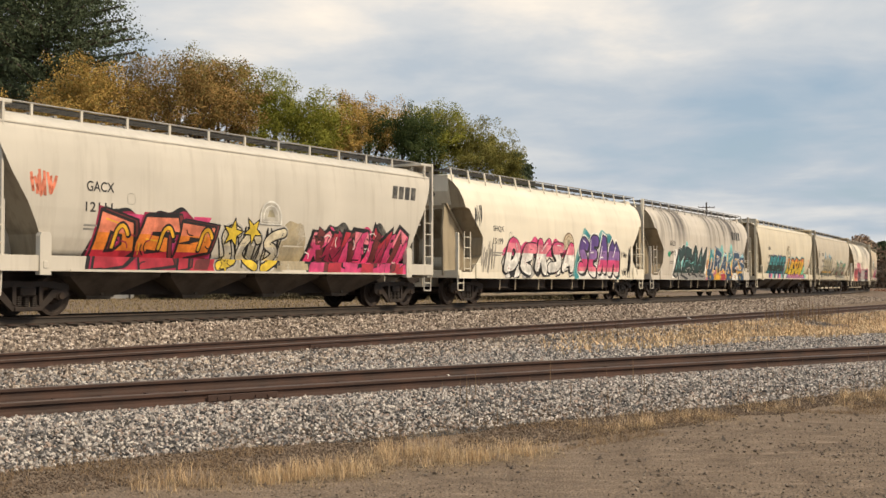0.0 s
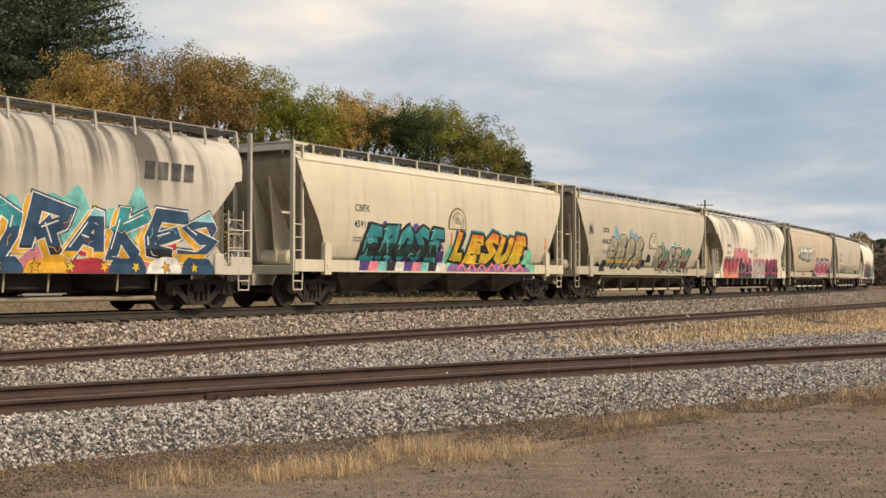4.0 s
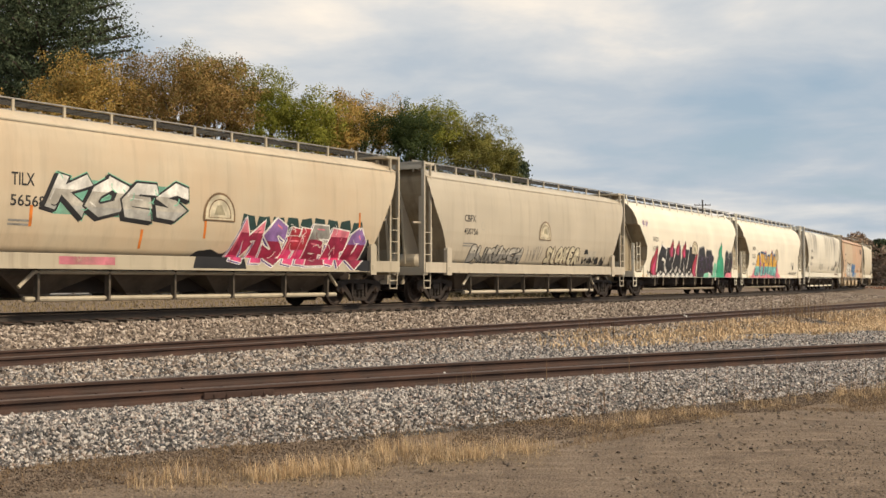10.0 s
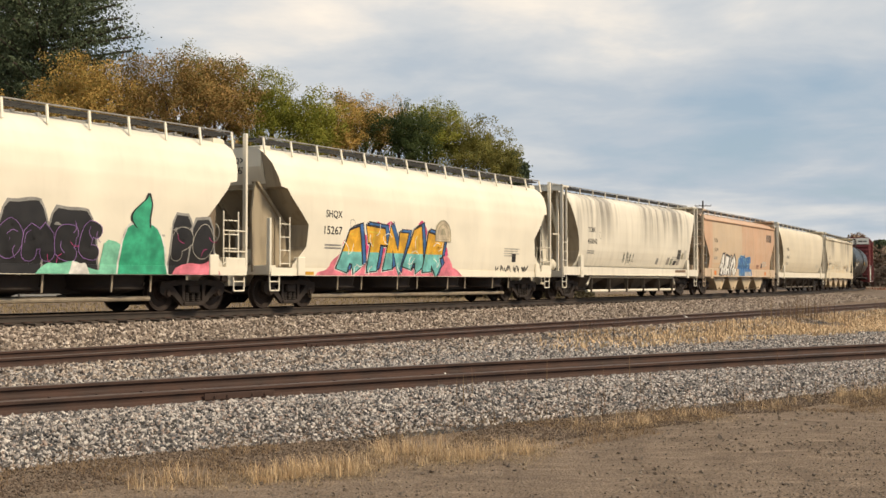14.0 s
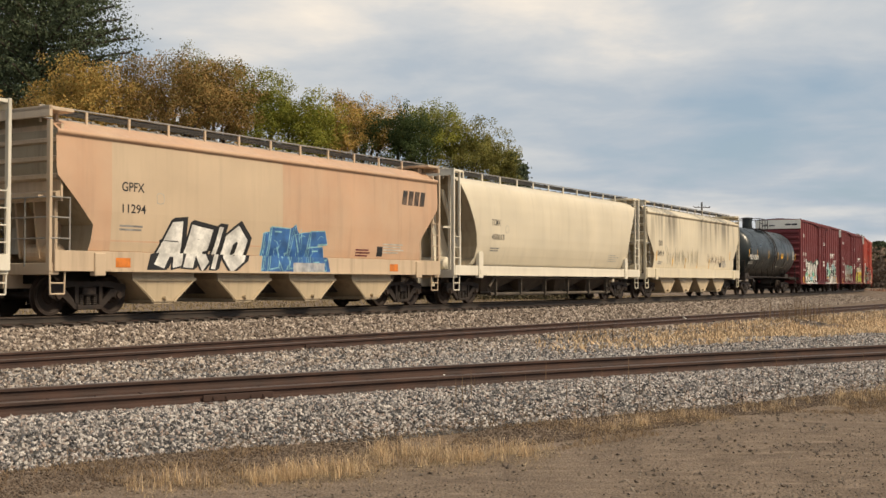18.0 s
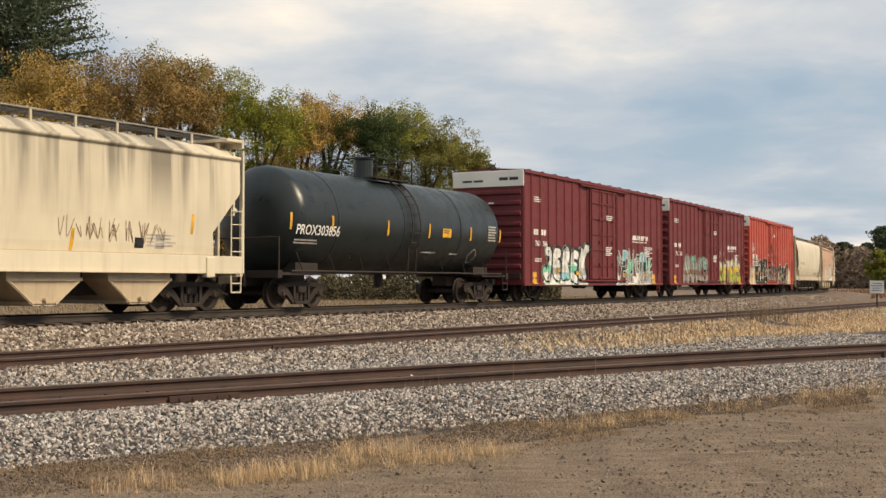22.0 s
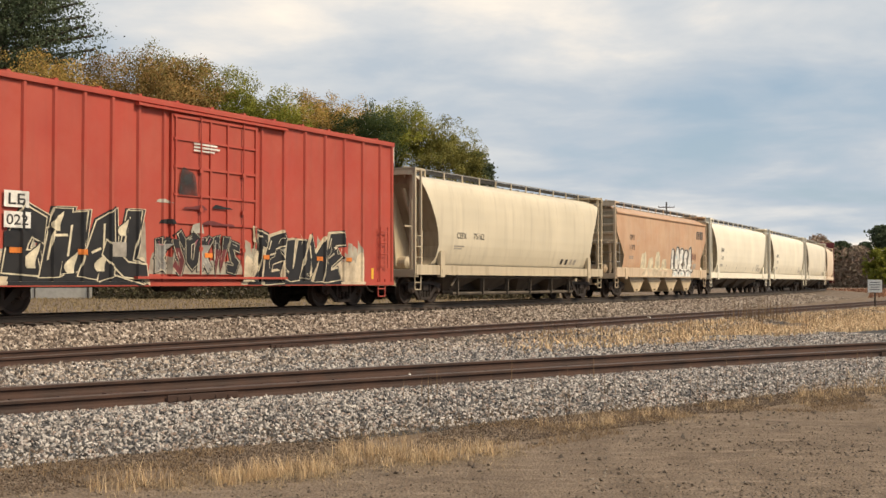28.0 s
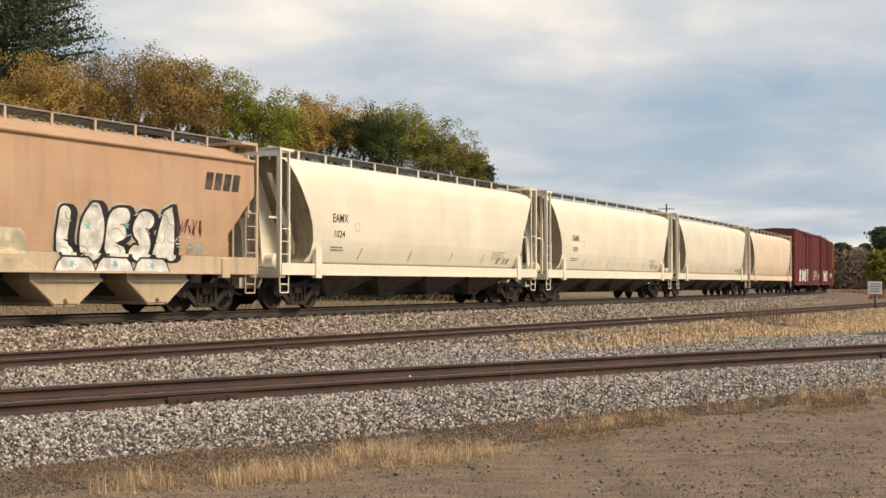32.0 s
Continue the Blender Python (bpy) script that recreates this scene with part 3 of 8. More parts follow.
def hopper_outlet(kind):
    bm = bmesh.new()
    if kind == "B":
        # round bowl with a flange and an outlet box below it
        seg = 20
        rings = [[bm.verts.new((r * math.cos(a), r * 1.05 * math.sin(a), z)) for a in (2 * math.pi * i / seg for i in range(seg))]
                 for r, z in ((1.26, 1.30), (1.22, 0.98), (1.16, 0.62), (1.20, 0.60), (1.20, 0.56), (0.85, 0.50), (0.45, 0.36))]
        for r, q in zip(rings, rings[1:]):
            for i in range(seg):
                bm.faces.new((r[i], r[(i + 1) % seg], q[(i + 1) % seg], q[i])).smooth = True
        bm.faces.new(rings[-1][::-1])
        bm.faces.new(rings[0])
        box(bm, -0.3, 0.3, -0.9, 0.9, 0.30, 0.42, 0.02)
        return mesh_of(bm, "hopper_outlet")
    if kind == "C":
        levels = ((0.98, 1.32, 1.46), (0.98, 1.32, 0.84), (0.30, 1.30, 0.30), (0.30, 1.30, 0.24))
        y, h1 = 1.30, 0.24
    else:
        levels = ((1.42, 1.36, 1.32), (1.30, 1.20, 0.90), (0.34, 0.62, 0.42), (0.34, 0.62, 0.36))
        y, h1 = 0.62, 0.36
    rings = [[bm.verts.new(p) for p in ((-w, -d, z), (w, -d, z), (w, d, z), (-w, d, z))] for w, d, z in levels]
    for r, q in zip(rings, rings[1:]):
        for i in range(4):
            bm.faces.new((r[i], r[(i + 1) % 4], q[(i + 1) % 4], q[i]))
    bm.faces.new(rings[0])
    bm.faces.new(rings[-1][::-1])
    box(bm, -0.4, 0.4, -y - 0.03, y + 0.03, h1 + 0.05, h1 + 0.09)
    rod(bm, (0, -y - 0.12, h1 + 0.14), (0, y + 0.12, h1 + 0.14), 0.05, 8)
    if kind == "C":
        # folded rim and the flanges down the chute's edges
        for e in (-1, 1):
            box(bm, -1.01, 1.01, e * 1.34 - 0.03, e * 1.34 + 0.03, 0.80, 0.87)
            for d in (-1, 1):
                rod(bm, (d * 0.98, e * 1.33, 0.84), (d * 0.30, e * 1.32, 0.28), 0.035, 5)
    return mesh_of(bm, "hopper_outlet")


def sill_mesh(kind):
    bm = bmesh.new()
    if kind == "B":
        prism(bm, [(-8.45, 0.90), (8.45, 0.90), (8.45, 1.12), (-8.45, 1.12)], -1.545, -1.44)
    else:
        z1, le = (1.34, 8.45) if kind != "C" else (1.46, 7.85)
        box(bm, -le, le, -1.56, -1.47, 1.0, z1, 0.006)
        box(bm, -6.3, 6.3, -1.58, -1.50, 1.0, 1.05)
    return mesh_of(bm, "side_sill")


def jack_pad(tall):
    """Gusset on the side sill over the truck; the round-topped cars have a tall one."""
    bm = bmesh.new()
    if tall:
        prism(bm, [(-0.15, 0.92), (0.15, 0.92), (0.15, 1.76), (0.11, 1.84), (-0.11, 1.84), (-0.15, 1.76)], -1.60, -1.46)
        box(bm, -0.06, 0.06, -1.615, -1.59, 1.06, 1.22, 0.01)
    else:
        box(bm, -0.16, 0.16, -1.60, -1.42, 0.90, 1.42, 0.015)
    return mesh_of(bm, "jacking_pad")


def end_post(kind):
    bm = bmesh.new()
    box(bm, -0.04, 0.04, -0.06, 0.06, 1.0, {"C": 4.3, "low": 2.45}.get(kind, 4.62), 0.008)
    return mesh_of(bm, "corner_post")


def end_sheet(kind):
    """Everything between the slope sheet and the end sill at the +x end."""
    bm = bmesh.new()
    prism(bm, [(6.35, 1.3), (7.6, 1.3), (7.9, 3.9), (7.75, 3.9)], -0.35, -0.29)
    prism(bm, [(6.35, 1.3), (7.6, 1.3), (7.9, 3.9), (7.75, 3.9)], 0.29, 0.35)
    box(bm, 7.5, 8.2, -1.35, 1.35, 1.02, 1.10)
    return mesh_of(bm, "end_bulkhead")


def end_stanchion():
    bm = box(bmesh.new(), 7.72, 7.80, -0.05, 0.05, 1.1, 4.5)
    box(bm, 7.72, 8.24, -0.03, 0.03, 2.62, 2.68)
    return mesh_of(bm, "end_stanchion")


def slope_rib():
    bm = bmesh.new()
    prism(bm, [(6.35, 1.35), (6.55, 1.35), (7.95, 3.95), (7.8, 3.95)], -0.04, 0.04)
    return mesh_of(bm, "slope_rib")


def end_wall():
    """Horizontally ribbed end wall of the flat-sided cars."""
    bm = box(bmesh.new(), 7.9, 7.96, -1.48, 1.48, 2.55, 4.25)
    return mesh_of(bm, "end_wall")


def end_rib():
    return mesh_of(prism(bmesh.new(), [(7.96, 0), (8.08, 0.05), (8.08, 0.13), (7.96, 0.18)], -1.46, 1.46), "end_rib")


def end_sill():
    bm = box(bmesh.new(), 8.0, 8.28, -1.5, 1.5, 0.92, 1.18, 0.015)
    box(bm, 6.0, 8.45, -0.2, 0.2, 0.62, 0.95)
    return mesh_of(bm, "end_sill")


def end_frame():
    """Roof end frame and the crossover at running-board height."""
    bm = box(bmesh.new(), 7.62, 8.30, -1.50, 1.50, 4.52, 4.60, 0.01)
    box(bm, 8.22, 8.30, -1.50, 1.50, 4.38, 4.62)
    return mesh_of(bm, "end_frame")


def b_end_plate():
    bm = bmesh.new()
    prism(bm, [(7.62, 3.35), (7.72, 3.30), (7.98, 3.9), (8.02, 4.44), (7.9, 4.48), (7.6, 4.48)], -0.95, 0.95)
    return mesh_of(bm, "end_plate")


def board_mesh():
    """Open grating running board, +x lengthwise."""
    bm = bmesh.new()
    for i in range(5):
        y = -0.24 + 0.12 * i
        box(bm, -8.4, 8.4, y - 0.012, y + 0.012, 4.60, 4.65)
    for i in range(43):
        x = -8.4 + 0.4 * i
        box(bm, x - 0.012, x + 0.012, -0.25, 0.25, 4.605, 4.64)
    return mesh_of(bm, "running_board")


def hatch_mesh():
    bm = box(bmesh.new(), -1.0, 1.0, -0.27, 0.27, 4.46, 4.56, 0.03)
    for x in (-0.7, 0, 0.7):
        box(bm, x - 0.05, x + 0.05, -0.31, 0.31, 4.5, 4.59, 0.01)
    return mesh_of(bm, "hatch_cover")


def rail_post(kind):
    def make():
        bm = bmesh.new()
        if kind == "B":
            prism(bm, [(-0.03, 4.22), (0.03, 4.22), (0.03, 4.68), (-0.03, 4.68)], -0.02, 0.02)
            for v in bm.verts:
                v.co.x += (v.co.z - 4.22) * 0.16
                v.co.y -= (4.68 - v.co.z) * 0.30
        else:
            box(bm, -0.03, 0.03, -0.02, 0.02, 4.30, 4.68)
        return mesh_of(bm, "rail_post")
    return cached(("rail_post", kind == "B"), make)


def roof_rail():
    bm = bmesh.new()
    box(bm, -8.4, 8.4, -0.022, 0.022, 4.66, 4.695, 0.006)
    return mesh_of(bm, "roof_rail")


def brake_wheel():
    bm = bmesh.new()
    pts = [(0, 0.28 * math.cos(a), 0.28 * math.sin(a)) for a in (2 * math.pi * i / 16 for i in range(17))]
    pipe(bm, pts, 0.018, 5)
    for i in range(4):
        a = math.pi / 4 + i * math.pi / 2
        rod(bm, (0.04, 0, 0), (0, 0.28 * math.cos(a), 0.28 * math.sin(a)), 0.014, 5)
    return mesh_of(bm, "brake_wheel")


def tank_cylinder(r, l):
    bm = bmesh.new()
    lathe(bm, ((-l, r * 0.5), (-l + 0.08, r), (l - 0.08, r), (l, r * 0.5)), seg=16)
    return mesh_of(bm, "air_reservoir")


def side_pipe():
    """Unloading pipe along the underside with its droppers."""
    bm = bmesh.new()
    pipe(bm, [(-5.6, -1.30, 0.60), (-5.2, -1.30, 0.93), (5.2, -1.30, 0.93), (5.6, -1.25, 0.60)], 0.045, 8)
    rod(bm, (-5.4, -1.22, 0.34), (5.6, -1.22, 0.34), 0.06, 8)
    return mesh_of(bm, "unloading_pipe")


def pipe_bracket():
    bm = box(bmesh.new(), -0.03, 0.03, -1.34, -1.2, 0.30, 1.02)
    box(bm, -0.06, 0.06, -1.33, -1.05, 0.28, 0.32)
    return mesh_of(bm, "pipe_bracket")


def hopper(spec):
    kind, paint = spec["kind"], spec["paint"]
    trim = spec.get("trim", paint)
    car = new("covered_hopper_car")
    tagged(car, spec["label"], "hopper car", "freight cars of the train")
    T, R = Matrix.Translation, lambda d: Euler((0, 0, radians(d))).to_matrix().to_4x4()
    out = -0.32 if kind == "C" else 0.2
    le = 7.8 if kind == "C" else 8.3

    def E(d):
        """Where the parts of one end go."""
        return R(d) @ T((out, 0, 0))
    squash = Matrix.Diagonal((7.8 / 8.4, 1, 1, 1)) if kind == "C" else Matrix()
    put("body_shell", cached(("shell", kind), lambda: shell_mesh(kind)), car, None, paint)
    for d in (0, 180):
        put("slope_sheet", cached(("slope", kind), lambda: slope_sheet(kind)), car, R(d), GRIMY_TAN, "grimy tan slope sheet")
    xs = (-4.65, -1.55, 1.55, 4.65) if kind != "C" else (-4.35, -1.45, 1.45, 4.35)
    for x in xs:
        put("hopper_outlet", cached(("outlet", kind), lambda: hopper_outlet(kind)), car, T((x, 0, 0)) @ (Matrix.Diagonal((1.05, 1, 1, 1))), spec.get("under", UNDER))
    pad = {"A": 7.0, "E": 6.72, "B": 7.2, "C": 6.6}[kind]
    # centre sill; its wider box is added, standing in for shade between the outlets
    put("center_sill_and_shade_box", cached("csill", lambda: mesh_of(box(box(bmesh.new(), -7.6, 7.6, -0.22, 0.22, 0.72, 1.0, 0.01), -5.7, 5.7, -0.45, 0.45, 0.46, 1.25), "center_sill_and_shade_box")), car, None, STEEL_DARK)
    for d in (0, 180):
        put("side_sill", cached(("sill", kind), lambda: sill_mesh(kind)), car, R(d), trim)
        if kind == "A":
            reach = 8.28
            put("eave_strip", cached(("eave", kind), lambda: eave_strip(reach)), car, R(d), trim)
        put("roof_rail", cached("roof_rail", roof_rail), car, R(d) @ squash @ T((0, -0.98 if kind != "B" else -1.05, 0)), RAIL_GREY)
        for x in np.linspace(-le, le, 13 if kind != "B" else 15):
            put("rail_post", rail_post(kind), car, R(d) @ T((float(x), -0.98 if kind != "B" else -1.05, 0)), trim)
        put("running_board", cached("board", board_mesh), car, squash @ T((0, -0.70 if d == 0 else 0.70, 0)), GALV)
        # the end of the car at +x (d = 0) and at -x (d = 180)
        put("end_sill", cached("end_sill", end_sill), car, E(d), trim)
        if kind == "B":
            # webs at +x take the browner paint, that end's shade painted in
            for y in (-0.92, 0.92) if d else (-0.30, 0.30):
                put("end_web", cached("end_web", end_web), car, E(d) @ T((0, y, 0)), GRIMY_TAN if d else GRIMY_SHADED)
            put("end_floor", cached("end_floor", end_floor), car, E(d), GRIMY_SHADED)
            put("end_plate", cached("b_end", b_end_plate), car, E(d), trim)
            put("grab_rail", cached("cage", end_cage), car, E(d), trim)
            put("corner_platform", cached("corner_box", corner_box), car, E(d), trim)
        else:
            put("end_bulkhead", cached("end_sheet", lambda: end_sheet(kind)), car, E(d), trim)
            put("end_frame", cached("end_frame", end_frame), car, E(d), trim)
            if kind != "C":
                for y in (-1.47, 1.47):
                    put("corner_post", cached("inner_post", lambda: mesh_of(box(bmesh.new(), -0.03, 0.03, -0.04, 0.04, 1.0, 4.55, 0.006), "corner_post")), car, E(d) @ T((7.84, y, 0)), trim)
            for y in (-1.05, 1.05):
                put("end_stanchion", cached("stanchion", end_stanchion), car, E(d) @ T((0, y, 0)), trim)
            for y in (-0.8, 0.8):
                put("slope_rib", cached("rib", slope_rib), car, E(d) @ T((0, y, 0)), trim)
        if kind == "C":
            put("end_wall", cached("end_wall", end_wall), car, E(d), trim)
            for z in (2.6, 3.0, 3.4, 3.8):
                put("end_rib", cached("end_rib", end_rib), car, E(d) @ T((0, 0, z)), trim)
        for y in (-1.47, 1.47):
            put("corner_post", cached(("post", kind, d), lambda: end_post(kind if not (kind == "B" and d) else "low")), car, E(d) @ T((8.26, y, 0)), trim)
            put("jacking_pad", cached(("pad", kind in "AE"), lambda: jack_pad(kind in "AE")), car, R(d) @ (T((pad, 0, 0)) if y < 0 else R(180) @ T((-pad, 0, 0))), trim)
            put("step", cached("step", step_mesh), car, E(d) @ T((7.82, y, 0)), trim)
        lx = 7.42 if kind == "B" else 7.80
        if kind == "C" and d:
            put("grab_rail", cached("tall_cage", tall_cage), car, E(d) @ Matrix.Diagonal((1, -1, 1, 1)), RAIL_GREY)
        else:
            put("ladder", ladder_mesh(1.15, 2.55 if kind == "B" else 2.75, 0.55 if kind == "B" else 0.42), car, E(d) @ T((lx, -1.50, 0)), trim)
        if not (kind == "C" and d):
            put("ladder", ladder_mesh(1.15, 2.5), car, E(d) @ T((lx, 1.50, 0)), trim)
        put("air_reservoir", cached("airtank", lambda: tank_cylinder(0.22, 0.55)), car, E(d) @ T((7.35, 0.2, 1.42)), trim)
    put("brake_wheel", cached("brake_wheel", brake_wheel), car, T((-8.28 - out, 0.55, 2.1)), trim)
    for x in np.linspace(-6.4, 6.4, 7):
        put("hatch_cover", cached("hatch", hatch_mesh), car, T((float(x), 0, 0)), RAIL_GREY)
    if kind == "B":
        for d in (0, 180):
            put("discharge_pipe", cached("dpipe", lambda: mesh_of(rod(bmesh.new(), (-6.0, -0.95, 0.33), (5.6, -0.95, 0.33), 0.06, 8), "discharge_pipe")), car, R(d), PIPE_TAN)
            for x in (-5.25, -4.05, -2.1, -0.95, 0.95, 2.1, 4.05, 5.25):
                put("outlet_strut", cached("ostrut", lambda: mesh_of(rod(bmesh.new(), (0, -1.36, 0.50), (0.02, -1.38, 0.95), 0.026, 6), "outlet_strut")), car, R(d) @ T((x, 0, 0)), PIPE_TAN)
    if spec.get("pipe") and kind != "B":
        for d in (0, 180):
            put("unloading_pipe", cached("upipe", side_pipe), car, R(d), trim if spec["pipe"] == 1 else UNDER)
            for x in (-5.1, -3.1, -1.0, 1.1, 3.2, 5.1):
                put("pipe_bracket", cached("bracket", pipe_bracket), car, R(d) @ T((x, 0, 0)), UNDER)
    tc = 6.45 if kind == "C" else 7.02
    add_truck(car, -tc)
    add_truck(car, tc)
    add_couplers(car, 8.3 + out)
    return car


def boxcar(spec):
    paint = spec["paint"]
    car = new("boxcar")
    tagged(car, spec["label"], "boxcar", "freight cars of the train")
    T, R = Matrix.Translation, lambda d: Euler((0, 0, radians(d))).to_matrix().to_4x4()
    L, W, Z0, Z1 = 8.62, 1.54, 0.68, 5.22

    def body():
        bm = bmesh.new()
        box(bm, -L, L, -W, W, Z0, Z1, 0.01)
        return mesh_of(bm, "body")

    def roof():
        bm = bmesh.new()
        prism(bm, [(-1.62, 5.22), (1.62, 5.22), (1.62, 5.26), (0.0, 5.36), (-1.62, 5.26)], -L - 0.02, L + 0.02)
        for v in bm.verts:
            v.co.x, v.co.y = v.co.y, v.co.x
        for i in range(13):
            x = -7.8 + 1.3 * i
            box(bm, x - 0.05, x + 0.05, -1.5, 1.5, 5.25, 5.33)
        return mesh_of(bm, "roof")

    def end_ribs():
        return mesh_of(prism(bmesh.new(), [(0, -0.12), (0.09, -0.05), (0.09, 0.05), (0, 0.12)], -1.45, 1.45), "end_rib")

    put("body", cached("box_body", body), car, None, paint)
    put("roof", cached("box_roof", roof), car, None, spec.get("roof", paint))

    def post():
        bm = prism(bmesh.new(), [(-0.07, 0), (-0.035, -0.06), (0.035, -0.06), (0.07, 0)], 0.74, 5.16)
        for v in bm.verts:
            y = v.co.y
            v.co.y, v.co.z = v.co.z - W, y
        return mesh_of(bm, "side_post")
    door0, door1 = spec.get("door", (-1.65, 1.70))
    for d in (0, 180):
        lo, hi = (door0, door1) if d == 0 else (-door1, -door0)
        xs = [-L + 0.06] + np.linspace(-L + 0.75, lo - 0.2, 8).tolist() + np.linspace(hi + 0.25, L - 0.75, 7).tolist() + [L - 0.06]
        for x in xs:
            put("side_post", cached("post_box", post), car, R(d) @ T((x, 0, 0)), paint)

        def sill():
            bm = box(bmesh.new(), -L, L, -1.61, -1.50, 0.65, 0.76)
            return mesh_of(bm, "side_sill")
        put("side_sill", cached("box_sill", sill), car, R(d), paint)

        def top_rail():
            return mesh_of(box(bmesh.new(), -L, L, -1.625, -1.50, 5.12, 5.23, 0.01), "top_rail")
        put("top_rail", cached("box_top", top_rail), car, R(d), paint)

        def door():
            bm = box(bmesh.new(), 0, door1 - door0, -1.63, -1.53, 0.90, 4.98, 0.012)
            w = door1 - door0
            return mesh_of(bm, "door")
        dr = put("door", cached(("door", door0, door1), door), car, R(d) @ T((lo, 0, 0)), spec.get("door_paint", paint))

        w = door1 - door0
        for z in (0.98, 1.55, 2.25, 2.95, 3.65, 4.35, 4.92):
            put("door_rib", cached(("door_rib", w), lambda: mesh_of(box(bmesh.new(), 0.05, w - 0.05, -1.67, -1.625, -0.03, 0.03), "door_rib")), dr, T((0, 0, z)), spec.get("door_paint", paint))
        for x in (0.12, w * 0.42, w * 0.62, w - 0.12):
            put("door_bar", cached("door_bar", lambda: mesh_of(box(bmesh.new(), -0.03, 0.03, -1.677, -1.622, 0.94, 4.95), "door_bar")), dr, T((x, 0, 0)), spec.get("door_paint", paint))

        def lock_rod():
            bm = rod(bmesh.new(), (0, -1.70, 0.92), (0, -1.70, 4.98), 0.022, 6)
            for z in (1.6, 2.6, 3.6):
                box(bm, -0.06, 0.06, -1.72, -1.65, z - 0.05, z + 0.05)
            return mesh_of(bm, "lock_rod")
        for x in ((door1 - door0) * 0.3, (door1 - door0) * 0.8):
            put("lock_rod", cached("lock_rod", lock_rod), dr, T((x, 0, 0)), paint)

        def door_rail():
            return mesh_of(box(bmesh.new(), -1.2, 4.6, -1.70, -1.57, -0.03, 0.03), "door_track")
        for z in (0.86, 5.05):
            put("door_track", cached("door_track", door_rail), car, R(d) @ T((lo, 0, z)), paint)
        # ends
        rot = R(d)
        for z in np.linspace(0.98, 4.36, 9):
            put("end_rib", cached("box_rib", end_ribs), car, rot @ T((L, 0, float(z))), paint)

        def cap():
            return mesh_of(box(bmesh.new(), L, L + 0.05, -1.58, 1.58, 4.60, 5.24, 0.01), "end_cap")
        put("end_cap", cached("box_cap", cap), car, rot, spec.get("cap", paint), "pale upper end panel" if spec.get("cap") else "")
        put("ladder", ladder_mesh(1.2, 2.5), car, rot @ T((7.75, -1.66, 0)), paint)

        def end_ladder():
            bm = bmesh.new()
            for y in (-1.35, -0.95):
                rod(bm, (L + 0.16, y, 1.2), (L + 0.16, y, 2.6), 0.02)
            for k in range(4):
                rod(bm, (L + 0.16, -1.35, 1.3 + 0.38 * k), (L + 0.16, -0.95, 1.3 + 0.38 * k), 0.016)
            return mesh_of(bm, "end_ladder")
        put("end_ladder", cached("end_ladder", end_ladder), car, rot, paint)

        def bumper():
            bm = box(bmesh.new(), L, L + 0.28, -0.35, 0.35, 0.68, 1.08, 0.02)
            box(bm, L, L + 0.12, -1.45, 1.45, 0.95, 1.12)
            box(bm, 4.6, L, -0.22, 0.22, 0.66, 0.95)
            return mesh_of(bm, "draft_gear")
        put("draft_gear", cached("bumper", bumper), car, rot, STEEL_DARK)
        put("step", cached("step", step_mesh), car, rot @ T((7.75, -1.56, -0.2)), paint)
        put("reflector", cached("reflector", lambda: mesh_of(box(bmesh.new(), 0, 0.12, -0.004, 0, 0, 0.34), "reflector")), car, rot @ T((-7.6, -1.546, 0.85)), YELLOW)
        put("reflector", cached("reflector", lambda: None), car, rot @ T((7.4, -1.546, 0.85)), YELLOW)

    def under():
        bm = box(bmesh.new(), -5, 5, -0.2, 0.2, 0.62, 0.95)
        for x in (-3.4, -1.7, 0, 1.7, 3.4):
            box(bm, x - 0.08, x + 0.08, -1.4, 1.4, 0.72, 0.95)
        rod(bm, (-1.2, -0.7, 0.7), (-0.2, -0.7, 0.7), 0.2, 10)
        return mesh_of(bm, "underframe")
    put("underframe", cached("underframe", under), car, None, STEEL_DARK)
    put("brake_wheel", cached("brake_wheel", brake_wheel), car, T((-L - 0.15, 0.7, 2.6)), STEEL_DARK)
    add_truck(car, -6.6)
    add_truck(car, 6.6)
    add_couplers(car, 8.62)
    return car


